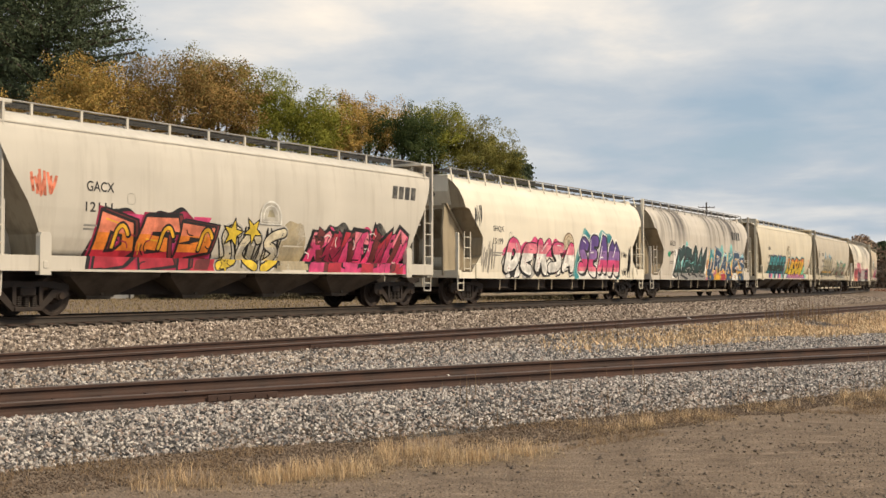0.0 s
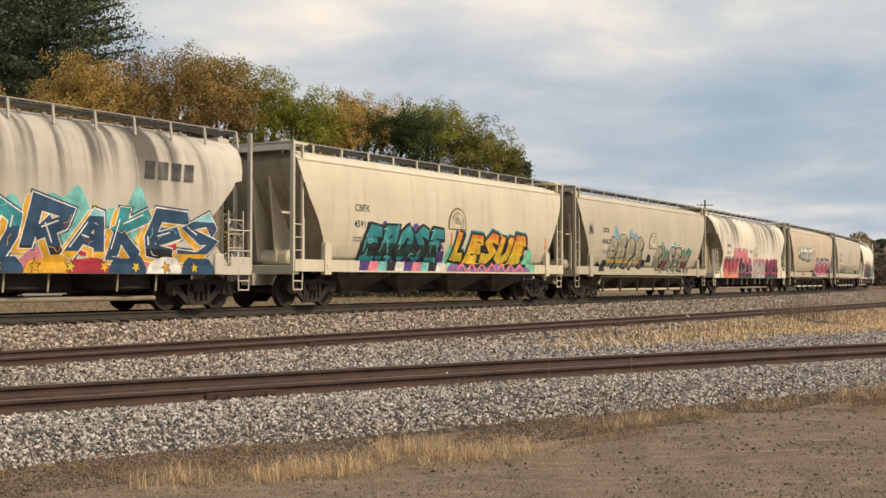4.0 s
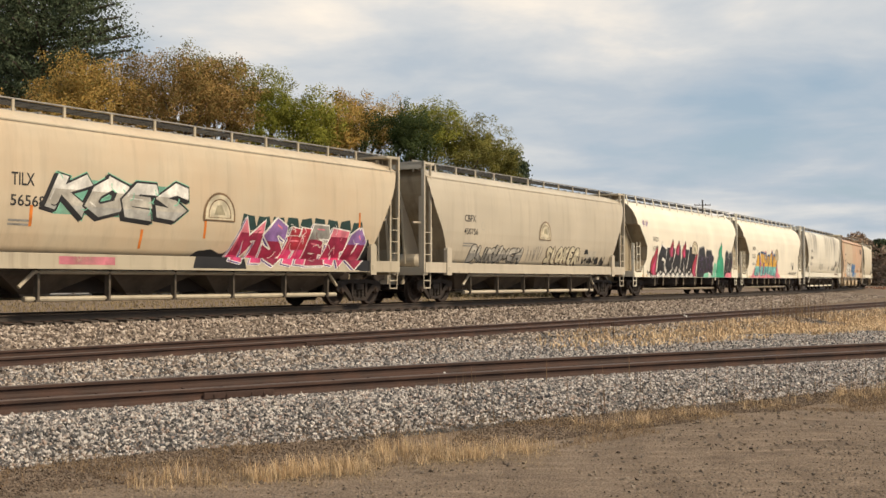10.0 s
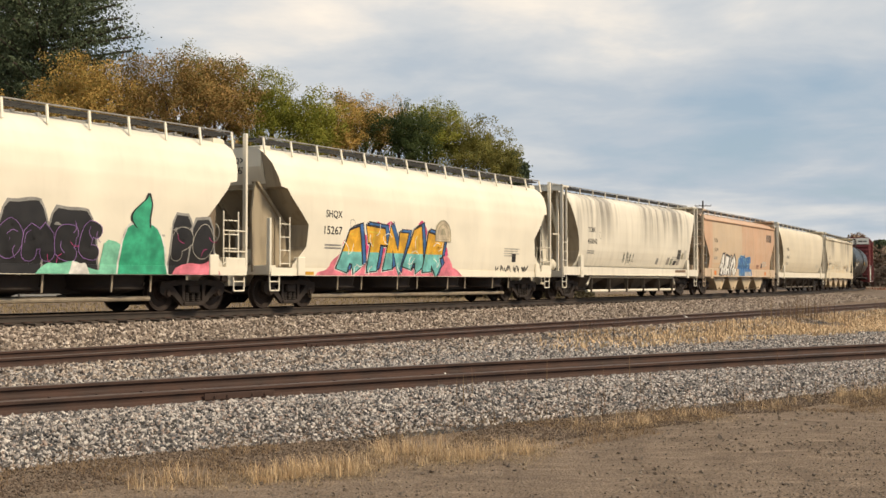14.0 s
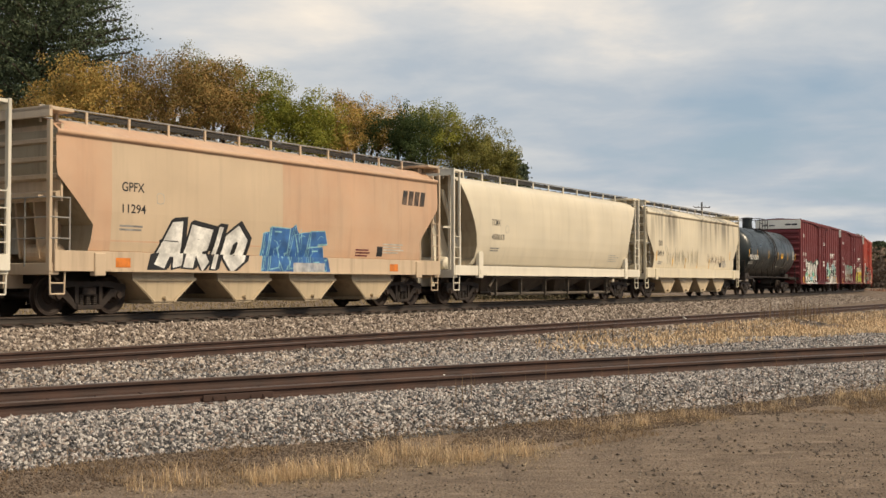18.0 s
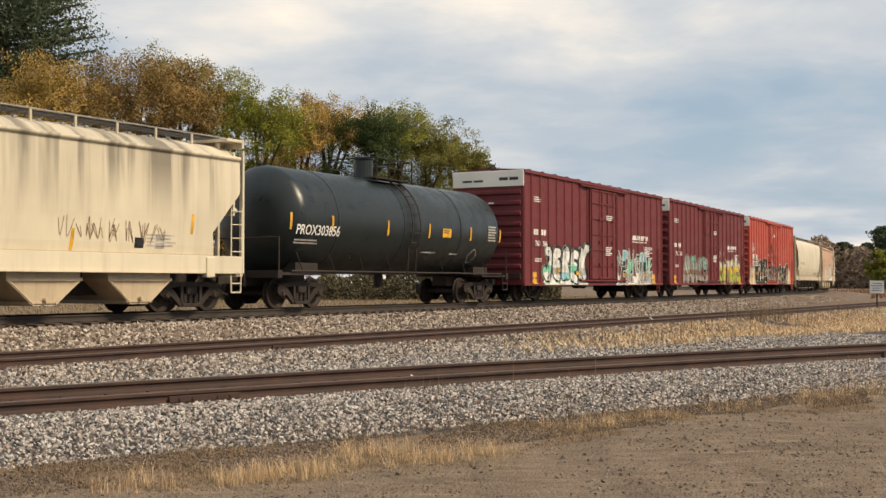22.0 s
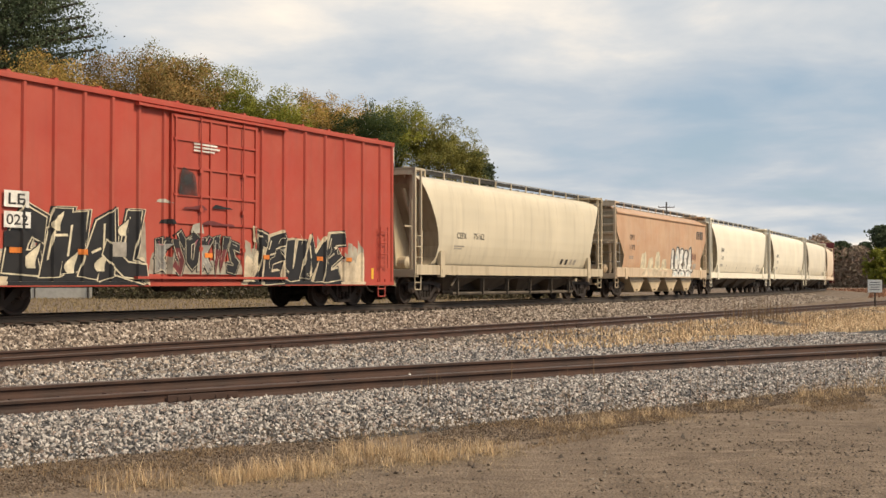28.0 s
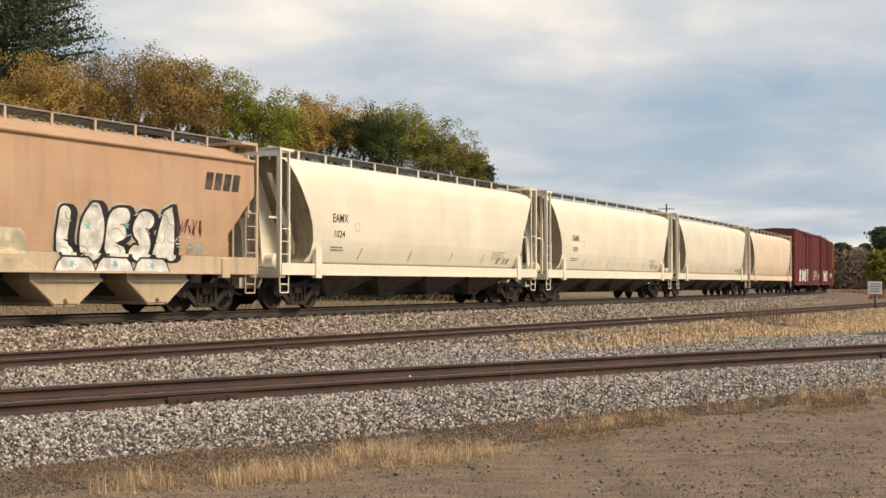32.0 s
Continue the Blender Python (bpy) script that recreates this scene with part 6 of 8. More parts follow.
for x in (-4.75, -3.3, -1.95):
    sh.stroke([(x, 1.55), (x + 0.08, 2.05), (x + 0.35, 2.12), (x + 0.45, 1.85)], 0.16, 0.0165, "black")
    sh.stroke([(x, 1.57), (x + 0.08, 2.03), (x + 0.34, 2.10), (x + 0.42, 1.87)], 0.09, 0.0170, "amber")
sh.cloud(-1.3, 1.2, 1.0, 2.3, 0.0022, "mist_worn", random.Random(7), 0.4)
scribble(sh, -1.3, 1.2, 1.05, 2.3, "black", 55, 0.05, 9)
word(sh, -1.35, 1.2, 1.0, 2.25, "SCS", "black", ("cream", 1.7, "smoke", 1.36, "yellow"), 0.26, 0.045, True, 0.25, 5, 0.14, (0.05, "mist_white"), None, "white", ("black", "grey"))
for x, z, r in ((-0.78, 2.02, 0.34), (-0.02, 2.12, 0.32), (-1.1, 1.2, 0.2)):
    star(sh, x, z, r, 0.0145, "yellow", "black", 0.3 + x)
sh.cloud(0.85, 2.3, 1.1, 2.55, 0.003, "mist_beige", random.Random(4), 0.2)
sh.cloud(2.2, 7.4, 1.0, 2.56, 0.002, "mist_black", random.Random(43), 0.2, 0.06)
sh.cloud(2.3, 7.2, 1.0, 2.42, 0.003, "hotpink", random.Random(44), 0.18, 0.08)
shards(sh, 2.4, 7.2, 1.05, 2.35, 13, "black", ("crimson", "hotpink", "maroon"), 66, 0.03, 0.3)
word(sh, 2.4, 7.2, 1.2, 2.42, "KUEMS", "black", [("pink", 1.9, "hotpink"), ("red", 1.8, "crimson")], 0.36, 0.075, False, 0.35, 8, 0.1, (0.05, "black"), None, "pink", ("black", "white"))
for k in range(6):
    slab(sh, 2.35 + k * 0.8, 2.95 + k * 0.8, 1.0, 1.32, 0.016, "red" if k % 2 else "hotpink", 0.06)
dome(sh, 0.22, 1.1, 2.3, 2.94, "white", "smoke")
logo_bars(sh, 6.35, 7.7, 3.35, 3.75, "mist_black")
sh.lay(CAR[0], "graffiti", SIDE["A"], "red, orange and pink spray-painted graffiti letters")
marks(0, "A", "GACX", "12111", (-5.6, -4.8), (2.80, 3.03), (-5.62, -4.84), (2.34, 2.56))
# white hopper: pink letters and a purple word
sh = Sheet(0.915)
scribble(sh, -7.0, -6.45, 2.7, 3.5, "black", 6, 0.03, 5)
scribble(sh, -6.45, -5.5, 1.05, 2.3, "ash", 7, 0.05, 6)
shards(sh, -4.9, 1.3, 0.92, 1.75, 11, "black", ("white", "black", "white", "mist_white"), 44, 0.05, 0.5, ("black", "white"))
sh.cloud(-5.0, 1.0, 1.75, 2.5, 0.0022, "hotpink", random.Random(12), 0.35, 0.08)
word(sh, -4.75, 1.3, 1.02, 2.46, "DEKSA", "black", ("hotpink", 2.2, "pink", 1.85, "white"), 0.34, 0.04, True, 0.25, 12, 0.1, None, (-0.07, -0.05, "black"), "white", ("crimson", "white"), 0.020)
sh.cloud(1.15, 6.1, 1.0, 3.02, 0.0018, "mist_aqua", random.Random(45), 0.12)
sh.cloud(1.3, 5.95, 0.9, 2.92, 0.0021, "teal", random.Random(45), 0.10)
sh.cloud(1.3, 5.8, 0.9, 1.15, 0.002, "teal", random.Random(46), 0.3)
slab(sh, 1.75, 5.6, 0.9, 2.45, 0.0025, ("mist_white", 1.2, "white"), 0.05)
word(sh, 1.55, 5.9, 0.96, 2.80, "SEAM", "black", ("purple", 2.1, "violet", 1.72, "hotpink", 1.40, "pink", 1.22, "white"), 0.44, 0.06, True, 0.08, 14, 0.04, (0.06, "white"), (0.08, -0.05, "black"), "white", None)
for k, (x, z) in enumerate(((-0.2, 1.9), (1.45, 1.75), (6.0, 2.0), (6.25, 1.25))):
    scribble(sh, x, x + 0.75, z - 0.2, z + 0.15, "black", 90 + k, 0.035, 4)
scribble(sh, 6.9, 7.2, 0.95, 2.4, "black", 9, 0.045, 6)
dome(sh, 0.1, 1.1, 2.05, 2.75, "brown", "beige")
sh.lay(CAR[1], "graffiti", SIDE["B"], "pink, white and purple spray-painted graffiti words")
marks(1, "B", "SHQX", "15199", (-5.67, -4.87), (2.55, 2.78), (-5.66, -4.92), (2.12, 2.34))
end_marks(1, "SHQX", "15199")
# grey streaked hopper
sh = Sheet(0.915)
scribble(sh, -6.5, -6.1, 2.0, 2.3, "green", 3, 0.06, 4)
sh.cloud(-5.4, -0.3, 1.2, 2.75, 0.0016, "mist_aqua", random.Random(8), 0.45)
sh.cloud(-5.4, 0.3, 1.0, 2.5, 0.0022, "mist_white", random.Random(18), 0.5)
for k, (x, w, z) in enumerate(((-5.7, 1.3, 2.45), (-4.6, 1.5, 2.85), (-3.0, 1.3, 2.65), (-1.6, 1.4, 2.8))):
    sh.cloud(x, x + w, 1.0, z, 0.0026 + 0.0002 * k, ("white", "aqua", "mist_white", "white")[k], random.Random(50 + k), 0.3, 0.07)
slab(sh, -4.6, -0.3, 0.9, 1.22, 0.0036, "grey", 0.05)
word(sh, -5.1, -0.4, 1.0, 2.62, "KEAM", "black", ("forest", 1.24, "grey"), 0.40, 0.04, False, 0.5, 15, 0.08, (0.04, "white"), (-0.14, -0.05, "black"), "aqua", ("aqua", "white"))
sh.cloud(-0.3, 5.6, 1.3, 2.95, 0.0028, "aqua", random.Random(9), 0.35, 0.08)
sh.cloud(-0.3, 7.2, 0.9, 1.6, 0.003, "mist_pink", random.Random(19), 0.4)
for k in range(8):
    flame(sh, 0.1 + k * 0.9, 1.3, 2.45, 0.35, 0.0034 + 0.0001 * k, "red" if k % 3 == 0 else "amber", "yellow", 0.1)
word(sh, 0.0, 6.9, 1.15, 2.55, "DRAKES", "white", [("teal", 1.9, "navy"), ("navy", 1.5, "black"), ("sky", 2.2, "navy", 1.4, "amber")], 0.28, 0.03, False, 0.35, 17, 0.15, (0.04, "navy"), (-0.16, -0.08, "amber"), "white", ("amber", "sky", "white", "red"))
for k in range(6):
    sh.cloud(0.0 + k * 1.15, 1.2 + k * 1.15, 0.9, 1.35, 0.018 + 0.0001 * k, ("navy", "amber", "red", "navy", "white", "navy")[k], random.Random(k), 0.2, 0.08)
for k in range(7):
    star(sh, 0.5 + k * 0.95, 1.06, 0.14, 0.0186, "amber" if k % 2 else "yellow", "black", k)
logo_bars(sh, 4.5, 6.2, 3.15, 3.6, "mist_black")
sh.lay(CAR[2], "graffiti", SIDE["B"], "dark green and blue spray-painted graffiti letters")
marks(2, "B", "GACX", "64912", (-6.12, -5.33), (2.55, 2.80), (-6.16, -5.29), (2.09, 2.33))
end_marks(2, "GACX", "64912")
# cream hopper: teal piece and orange word with a purple foot
sh = Sheet(1.02)
sh.cloud(-4.9, -0.2, 1.3, 2.6, 0.002, "purple", random.Random(71), 0.25)
word(sh, -5.0, -0.5, 1.25, 2.55, "EROSE", "black", ("teal", 1.9, "forest", 1.5, "teal"), 0.34, 0.08, False, 0.35, 18, 0.06, None, (-0.10, -0.04, "forest"), "aqua", ("aqua",))
for k in range(10):
    slab(sh, -5.3 + k * 0.48, -4.85 + k * 0.48, 1.0, 1.33, 0.015, ("purple", "pink", "aqua", "black", "white")[k % 5], 0.12)
sh.cloud(-0.3, 5.8, 1.0, 1.62, 0.0045, "violet", random.Random(5), 0.2)
word(sh, 0.25, 5.4, 1.25, 2.55, "LESUE", "black", ("orange", 2.2, "amber", 1.75, "yellow"), 0.34, 0.085, False, 0.4, 19, 0.1, (0.06, "teal"), (0.12, -0.06, "black"), None, ("yellow",), 0.008)
for x in (-0.3, 5.3):
    sh.cloud(x, x + 0.9, 1.0, 2.0, 0.0042, "mint", random.Random(9), 0.3, 0.07)
for k in range(7):
    sh.ribbon(((0.4 + k * 0.7, 1.10), (0.7 + k * 0.7, 1.30), (0.95 + k * 0.7, 1.10)), 0.10, 0.02 + 0.0003 * k, "pink")
dome(sh, -0.18, 0.96, 2.47, 3.2)
for x in (-0.0, 7.0):
    sh.face(((x, 1.9), (x + 0.1, 1.9), (x + 0.1, 2.35), (x, 2.35)), 0.005, "orange")
sh.lay(CAR[3], "graffiti", SIDE["A"], "orange, teal and purple spray-painted graffiti word")
marks(3, "A", "CBFX", "459160", (-5.5, -4.75), (2.80, 3.01), (-5.54, -4.58), (2.32, 2.53))
# beige hopper: silver bubble letters
sh = Sheet(1.02)
sh.cloud(-5.0, -0.6, 1.9, 3.15, 0.002, "mist_sky", random.Random(3), 0.4)
word(sh, -4.85, -0.72, 1.22, 2.76, "REPS", "black", ("khaki", 1.62, "amber", 1.54, "olivegrey"), 0.50, 0.045, True, 0.22, 21, 0.03, (0.025, "white"), (0.10, -0.07, "black"), "smoke")
for k, (x, z) in enumerate(((-5.9, 1.3), (-5.3, 1.5), (-0.7, 1.55), (-0.1, 1.75))):
    sh.cloud(x, x + 0.6, z - 0.15, z + 0.35, 0.0145, "black", random.Random(k), 0.3, 0.08)
    scribble(sh, x + 0.05, x + 0.5, z, z + 0.22, "white", 11 + k, 0.03, 3)
word(sh, 0.95, 5.9, 1.2, 2.5, "KNSEW", "black", [("khaki", 1.8, "olivegrey"), ("green", 2.1, "olivegrey", 1.7, "maroon"), ("ash", 1.7, "olivegrey")], 0.40, 0.06, False, 0.25, 23, 0.1, (0.04, "white"), (0.1, -0.05, "brown"), "cream", ("crimson", "black", "lime"))
sh.cloud(1.2, 6.0, 1.4, 2.8, 0.0018, "mist_mint", random.Random(25), 0.4)
sh.cloud(0.9, 5.8, 1.0, 1.35, 0.003, "mist_worn", random.Random(24), 0.4)
dome(sh, 0.13, 1.17, 2.25, 2.99)
scribble(sh, -6.95, -6.5, 2.6, 3.2, "black", 31, 0.02, 5)
sh.lay(CAR[4], "graffiti", SIDE["A"], "silver bubble-letter graffiti with black outlines")
marks(4, "A", "CBFX", "450822", (-5.48, -4.73), (2.80, 3.01), (-5.54, -4.58), (2.32, 2.53))
# white streaked hopper: row of red and black words
sh = Sheet(0.915)
word(sh, -4.4, -1.0, 1.7, 2.68, "SPOL", "brown", "pink", 0.42, 0.05, True, 0.0, 25, 0.04)
for x0, x1, text, line, fill, drip, seed in ((-6.4, -3.35, "NEON", "white", ("maroon", 1.85, "red", 1.22, "salmon"), "maroon", 26), (-3.3, -0.15, "ONEL", "white", "black", "hotpink", 27),
                                             (0.0, 2.9, "NEON", "white", "silver", "red", 28), (2.95, 6.45, "ONEL", "hotpink", "black", "hotpink", 29)):
    base = fill if isinstance(fill, str) else fill[-1]
    slab(sh, x0 + 0.05, x1 - 0.05, 0.9, 1.4, 0.004, base, 0.0)
    word(sh, x0, x1, 1.16, 2.14, text, line, fill, 0.50, 0.03, True, 0.05, seed, 0.03, (0.05, "maroon" if drip == "maroon" else "hotpink"))
    slab(sh, x0 + 0.05, x1 - 0.05, 0.9, 1.17, 0.0145, base, 0.0)
    for k in range(4):
        xm = x0 + (x1 - x0) * (k + 0.05) / 4
        sh.stroke([(xm, 1.2), (xm + 0.02, 0.95)], 0.03, 0.0152, "white")
    drips(sh, x0 + 0.1, x1 - 0.1, 1.3, 2.05, 7, drip, 0.0155, seed, 0.10)
    drips(sh, x0 + 0.1, x1 - 0.1, 0.95, 1.3, 5, drip, 0.0155, seed + 9, 0.08)
scribble(sh, -0.9, 0.0, 2.35, 2.6, "olivegrey", 30, 0.03, 5)
dome(sh, 0.1, 1.1, 2.15, 2.75, "khaki", "cream")
sh.lay(CAR[5], "graffiti", SIDE["B"], "row of red, pink and black graffiti words")
marks(5, "B", "SHQX", "15331", (-5.72, -4.91), (2.60, 2.80), (-5.73, -4.98), (2.22, 2.40))
end_marks(5, "SHQX", "15331")
# buff hopper
sh = Sheet(1.02)
slab(sh, -4.8, -1.0, 2.2, 3.0, 0.0015, "mist_mint")
word(sh, -4.9, -0.72, 2.14, 3.14, "KOES", "black", ("white", 2.75, "smoke", 2.4, "silver"), 0.34, 0.05, False, 0.4, 33, 0.12, (0.02, "mint"), (-0.09, -0.05, "black"), "white", ("mint", "black"))
sh.cloud(-0.5, 1.5, 1.0, 1.75, 0.003, "black", random.Random(6), 0.3)
for k in range(9):
    sh.cloud(1.2 + k * 0.6, 1.9 + k * 0.6, 2.0, 2.52, 0.0022, "forest", random.Random(k), 0.1)
sh.cloud(6.2, 7.2, 1.0, 2.0, 0.003, "black", random.Random(36), 0.3)
word(sh, 0.95, 6.75, 1.1, 2.4, "MSHERO", "white", [("pink", 2.0, "crimson", 1.4, "hotpink"), ("violet", 1.8, "crimson"), ("red", 1.6, "hotpink"), ("grey", 1.9, "crimson")], 0.40, 0.04, False, 0.4, 36, 0.07, None, (-0.08, -0.04, "purple"), "pink", ("white", "maroon"))
dome(sh, -0.16, 0.99, 2.26, 2.98)
for x, z in ((-5.4, 1.9), (-2.2, 1.5), (6.4, 2.3), (-0.1, 1.8)):
    sh.face(((x, z), (x + 0.08, z), (x + 0.08, z + 0.45), (x, z + 0.45)), 0.005, "orange")
slab(sh, -4.6, -3.0, 1.1, 1.28, 0.003, "mist_pink")
sh.lay(CAR[6], "graffiti", SIDE["A"], "silver-grey and crimson spray-painted graffiti words")
marks(6, "A", "TILX", "56568", (-5.88, -5.29), (2.76, 3.03), (-5.90, -5.00), (2.32, 2.56))
# plain beige hopper: faint silver tags
sh = Sheet(1.02)
word(sh, -5.2, -1.2, 1.36, 2.02, "BLIKUNCH", "black", ("smoke", 1.7, "grey"), 0.34, 0.03, True, 0.4, 37, 0.1, None, (-0.05, -0.04, "grey"))
scribble(sh, -0.9, 0.5, 1.4, 2.1, "ash", 14, 0.05, 6)
word(sh, 0.8, 3.9, 1.36, 2.12, "SLOKER", "black", "cream", 0.36, 0.03, True, 0.35, 38, 0.07, None, (-0.05, -0.03, "brown"))
scribble(sh, 4.0, 6.6, 1.4, 1.75, "black", 15, 0.06, 9)
for k, (x, z) in enumerate(((4.4, 1.95), (4.9, 1.6), (5.6, 1.55), (6.2, 1.5))):
    sh.cloud(x, x + 0.4, z - 0.12, z + 0.2, 0.012 + 0.0003 * k, "black", random.Random(k + 3), 0.4, 0.06)
dome(sh, 0.11, 1.09, 2.3, 3.02)
sh.lay(CAR[7], "graffiti", SIDE["A"], "faint grey and cream graffiti tags")
marks(7, "A", "CBFX", "450756", (-5.65, -4.86), (2.76, 3.00), (-5.67, -4.70), (2.32, 2.54))
# clean white hopper: long black wildstyle with red flames
sh = Sheet(0.915)
scribble(sh, -7.2, -6.45, 3.2, 3.6, "violet", 16, 0.03, 5)
slab(sh, -6.0, 0.6, 0.9, 1.35, 0.002, "white")
for x, z0, z1, w in ((-5.65, 1.0, 2.35, 0.7), (-3.2, 1.9, 2.72, 0.5), (-2.25, 2.0, 2.66, 0.48), (-1.25, 1.9, 2.66, 0.5), (0.55, 0.95, 2.25, 0.55)):
    flame(sh, x, z0, z1, w, 0.0190, "red", "black", 0.1)
    flame(sh, x, z0, z0 + (z1 - z0) * 0.7, w * 0.4, 0.0200, "hotpink", "maroon", 0.1)
word(sh, -5.2, 0.55, 1.1, 2.5, "CUANR", "white", "black", 0.46, 0.045, False, 0.28, 41, 0.05, None, (0.07, 0.0, "black"), None, None, 0.0075)
for k in range(9):
    sh.stroke([(-6.1 + k * 0.72, 0.95), (-5.75 + k * 0.72, 1.24), (-5.4 + k * 0.72, 0.95)], 0.2, 0.016 + 0.0002 * k, "black", False)
    sh.stroke([(-6.1 + k * 0.72, 0.93), (-5.75 + k * 0.72, 1.12), (-5.4 + k * 0.72, 0.93)], 0.06, 0.0166 + 0.0002 * k, "white", False)
scribble(sh, -6.5, -5.9, 0.98, 1.25, "black", 42, 0.07, 4)
for k, (x0, x1, z) in enumerate(((0.95, 2.45, 2.48), (2.2, 3.75, 2.36), (5.9, 6.75, 2.42), (6.55, 7.5, 2.3))):
    sh.cloud(x0 - 0.05, x1 + 0.05, 0.9, z + 0.07, 0.003 + 0.001 * k, "grey", random.Random(80 + k), 0.04)
    sh.cloud(x0, x1, 0.9, z, 0.0035 + 0.001 * k, "black", random.Random(80 + k), 0.04)
word(sh, 1.0, 3.8, 1.15, 2.15, "OMEC", "violet", "black", 0.5, 0.016, True, 0.1, 43, 0.08, None, None, None, ("magenta", "violet"), 0.010)
word(sh, 5.95, 7.4, 1.2, 2.15, "PO", "smoke", "black", 0.5, 0.016, True, 0.1, 47, 0.08, None, None, None, ("magenta", "smoke"), 0.010)
sh.cloud(3.75, 4.5, 0.9, 1.75, 0.019, "mint", random.Random(11), 0.2)
for k, (lift, c) in enumerate(((0.0200, "white"), (0.0206, "green"))):
    d = 0.05 * (1 - k)
    sh.cloud(4.3 - d, 5.85 + d, 0.9, 2.15 + d, lift, c, random.Random(12), 0.12)
flame(sh, 5.05, 2.0, 2.78, 0.5, 0.0213, "green", "black", 0.1)
scribble(sh, 4.4, 5.6, 1.05, 1.9, "forest", 17, 0.025, 5)
sh.cloud(2.0, 3.9, 0.9, 1.22, 0.022, "mint", random.Random(16), 0.4)
sh.cloud(2.9, 3.5, 0.9, 1.5, 0.0225, "white", random.Random(13), 0.5)
sh.cloud(6.0, 7.7, 0.9, 1.32, 0.0228, "pink", random.Random(15), 0.3)
dome(sh, -0.09, 0.99, 2.10, 2.77)
sh.face(((-7.2, 0.925), (-6.55, 0.925), (-6.55, 1.02), (-7.2, 1.02)), 0.004, "amber")
sh.lay(CAR[8], "graffiti", SIDE["B"], "black letters with red flames and green patch")
marks(8, "B", "SHQX", "15164", (-5.90, -5.10), (2.57, 2.81), (-5.93, -5.17), (2.14, 2.36))
end_marks(8, "SHQX", "15164")
# clean white hopper: orange and turquoise word on pink
sh = Sheet(0.915)
sh.cloud(-6.5, 1.7, 0.9, 1.5, 0.002, "pink", random.Random(21), 0.35)
sh.cloud(-5.9, 1.2, 0.9, 2.3, 0.0024, "pink", random.Random(24), 0.3)
sh.cloud(-5.3, 0.7, 1.6, 2.7, 0.0027, "hotpink", random.Random(27), 0.35, 0.08)
word(sh, -5.35, 0.35, 0.94, 2.44, "ATNAR", "black", ("amber", 1.62, "aqua"), 0.42, 0.06, False, 0.2, 45, 0.05, (0.03, "white"), (0.17, 0.09, "blue"), ("yellow", 1.62, "mint"), ("white",))
dome(sh, -0.18, 0.81, 2.05, 2.77, "khaki", "beige")
scribble(sh, 4.0, 6.6, 1.05, 1.35, "black", 18, 0.05, 8)
sh.face(((5.2, 1.45), (5.5, 1.45), (5.5, 1.75), (5.2, 1.75)), 0.005, "black")
sh.face(((-7.2, 0.925), (-6.55, 0.925), (-6.55, 1.02), (-7.2, 1.02)), 0.004, "amber")
sh.lay(CAR[9], "graffiti", SIDE["B"], "orange and turquoise graffiti word on pink cloud")
marks(9, "B", "SHQX", "15267", (-6.06, -5.28), (2.54, 2.79), (-6.14, -5.28), (2.09, 2.33))
end_marks(9, "SHQX", "15267")
# sooty off-white hopper
sh = Sheet()
scribble(sh, -1.8, -0.55, 1.5, 2.1, "forest", 19, 0.02, 6)
for k, (x, w, h) in enumerate(((2.4, 0.3, 0.3), (3.9, 0.35, 0.35), (4.4, 0.3, 0.3), (4.85, 0.4, 0.2), (5.35, 0.4, 0.38), (5.3, 0.5, 0.75), (5.9, 0.3, 0.6), (6.3, 0.35, 0.75))):
    slab(sh, x, x + w, 1.55 + (0.3 if h > 0.5 else 0), 1.55 + h, 0.005 + 0.0004 * k, ("grey", "ash", "olivegrey", "black", "ash", "mist_black", "khaki", "smoke")[k], 0.08)
slab(sh, 5.0, 6.6, 1.18, 1.30, 0.004, "brown")
sh.lay(CAR[10], "graffiti", SIDE["E"], "thin dark tag and grey stencil patches")
marks(10, "E", "TCMX", "450042", (-5.9, -5.15), (2.80, 3.01), (-5.95, -4.95), (2.32, 2.53))
# faded orange hopper: repainted beige panel, white word, blue piece
sh = Sheet(1.01)
slab(sh, -6.3, -0.2, 1.48, 3.98, 0.0015, "panel", 0.0)
sh.cloud(-5.25, -4.6, 1.0, 1.5, 0.003, "black", random.Random(48), 0.2)
word(sh, -4.85, -1.7, 1.02, 2.38, "ARIO", "black", "white", 0.36, 0.065, False, 0.34, 47, 0.02, None, (0.10, 0.05, "black"))
sh.cloud(-1.15, 1.9, 1.0, 2.3, 0.003, "blue", random.Random(31), 0.3)
word(sh, -1.1, 1.75, 1.02, 2.25, "IRNE", "sky", "blue", 0.42, 0.03, False, 0.15, 49, 0.06, None, (-0.07, -0.03, "blue"), "sky", ("sky",))
slab(sh, 0.2, 1.6, 1.03, 1.3, 0.015, "mist_white")
logo_bars(sh, 5.6, 6.95, 3.2, 3.66, "mist_black")
bars(sh, 3.2, 4.0, 1.75, 3, "maroon", 50)
sh.face(((4.3, 1.55), (4.6, 1.55), (4.6, 1.85), (4.3, 1.85)), 0.005, "black")
for x in (-6.2, 4.9):
    sh.face(((x, 1.1), (x + 0.45, 1.1), (x + 0.45, 1.32), (x, 1.32)), 0.005, "orange")
sh.lay(CAR[11], "graffiti", SIDE["C"], "white outlined word and blue graffiti on beige panel")
marks(11, "C", "GPFX", "11294", (-6.0, -5.3), (2.87, 3.09), (-5.98, -5.25), (2.37, 2.58))
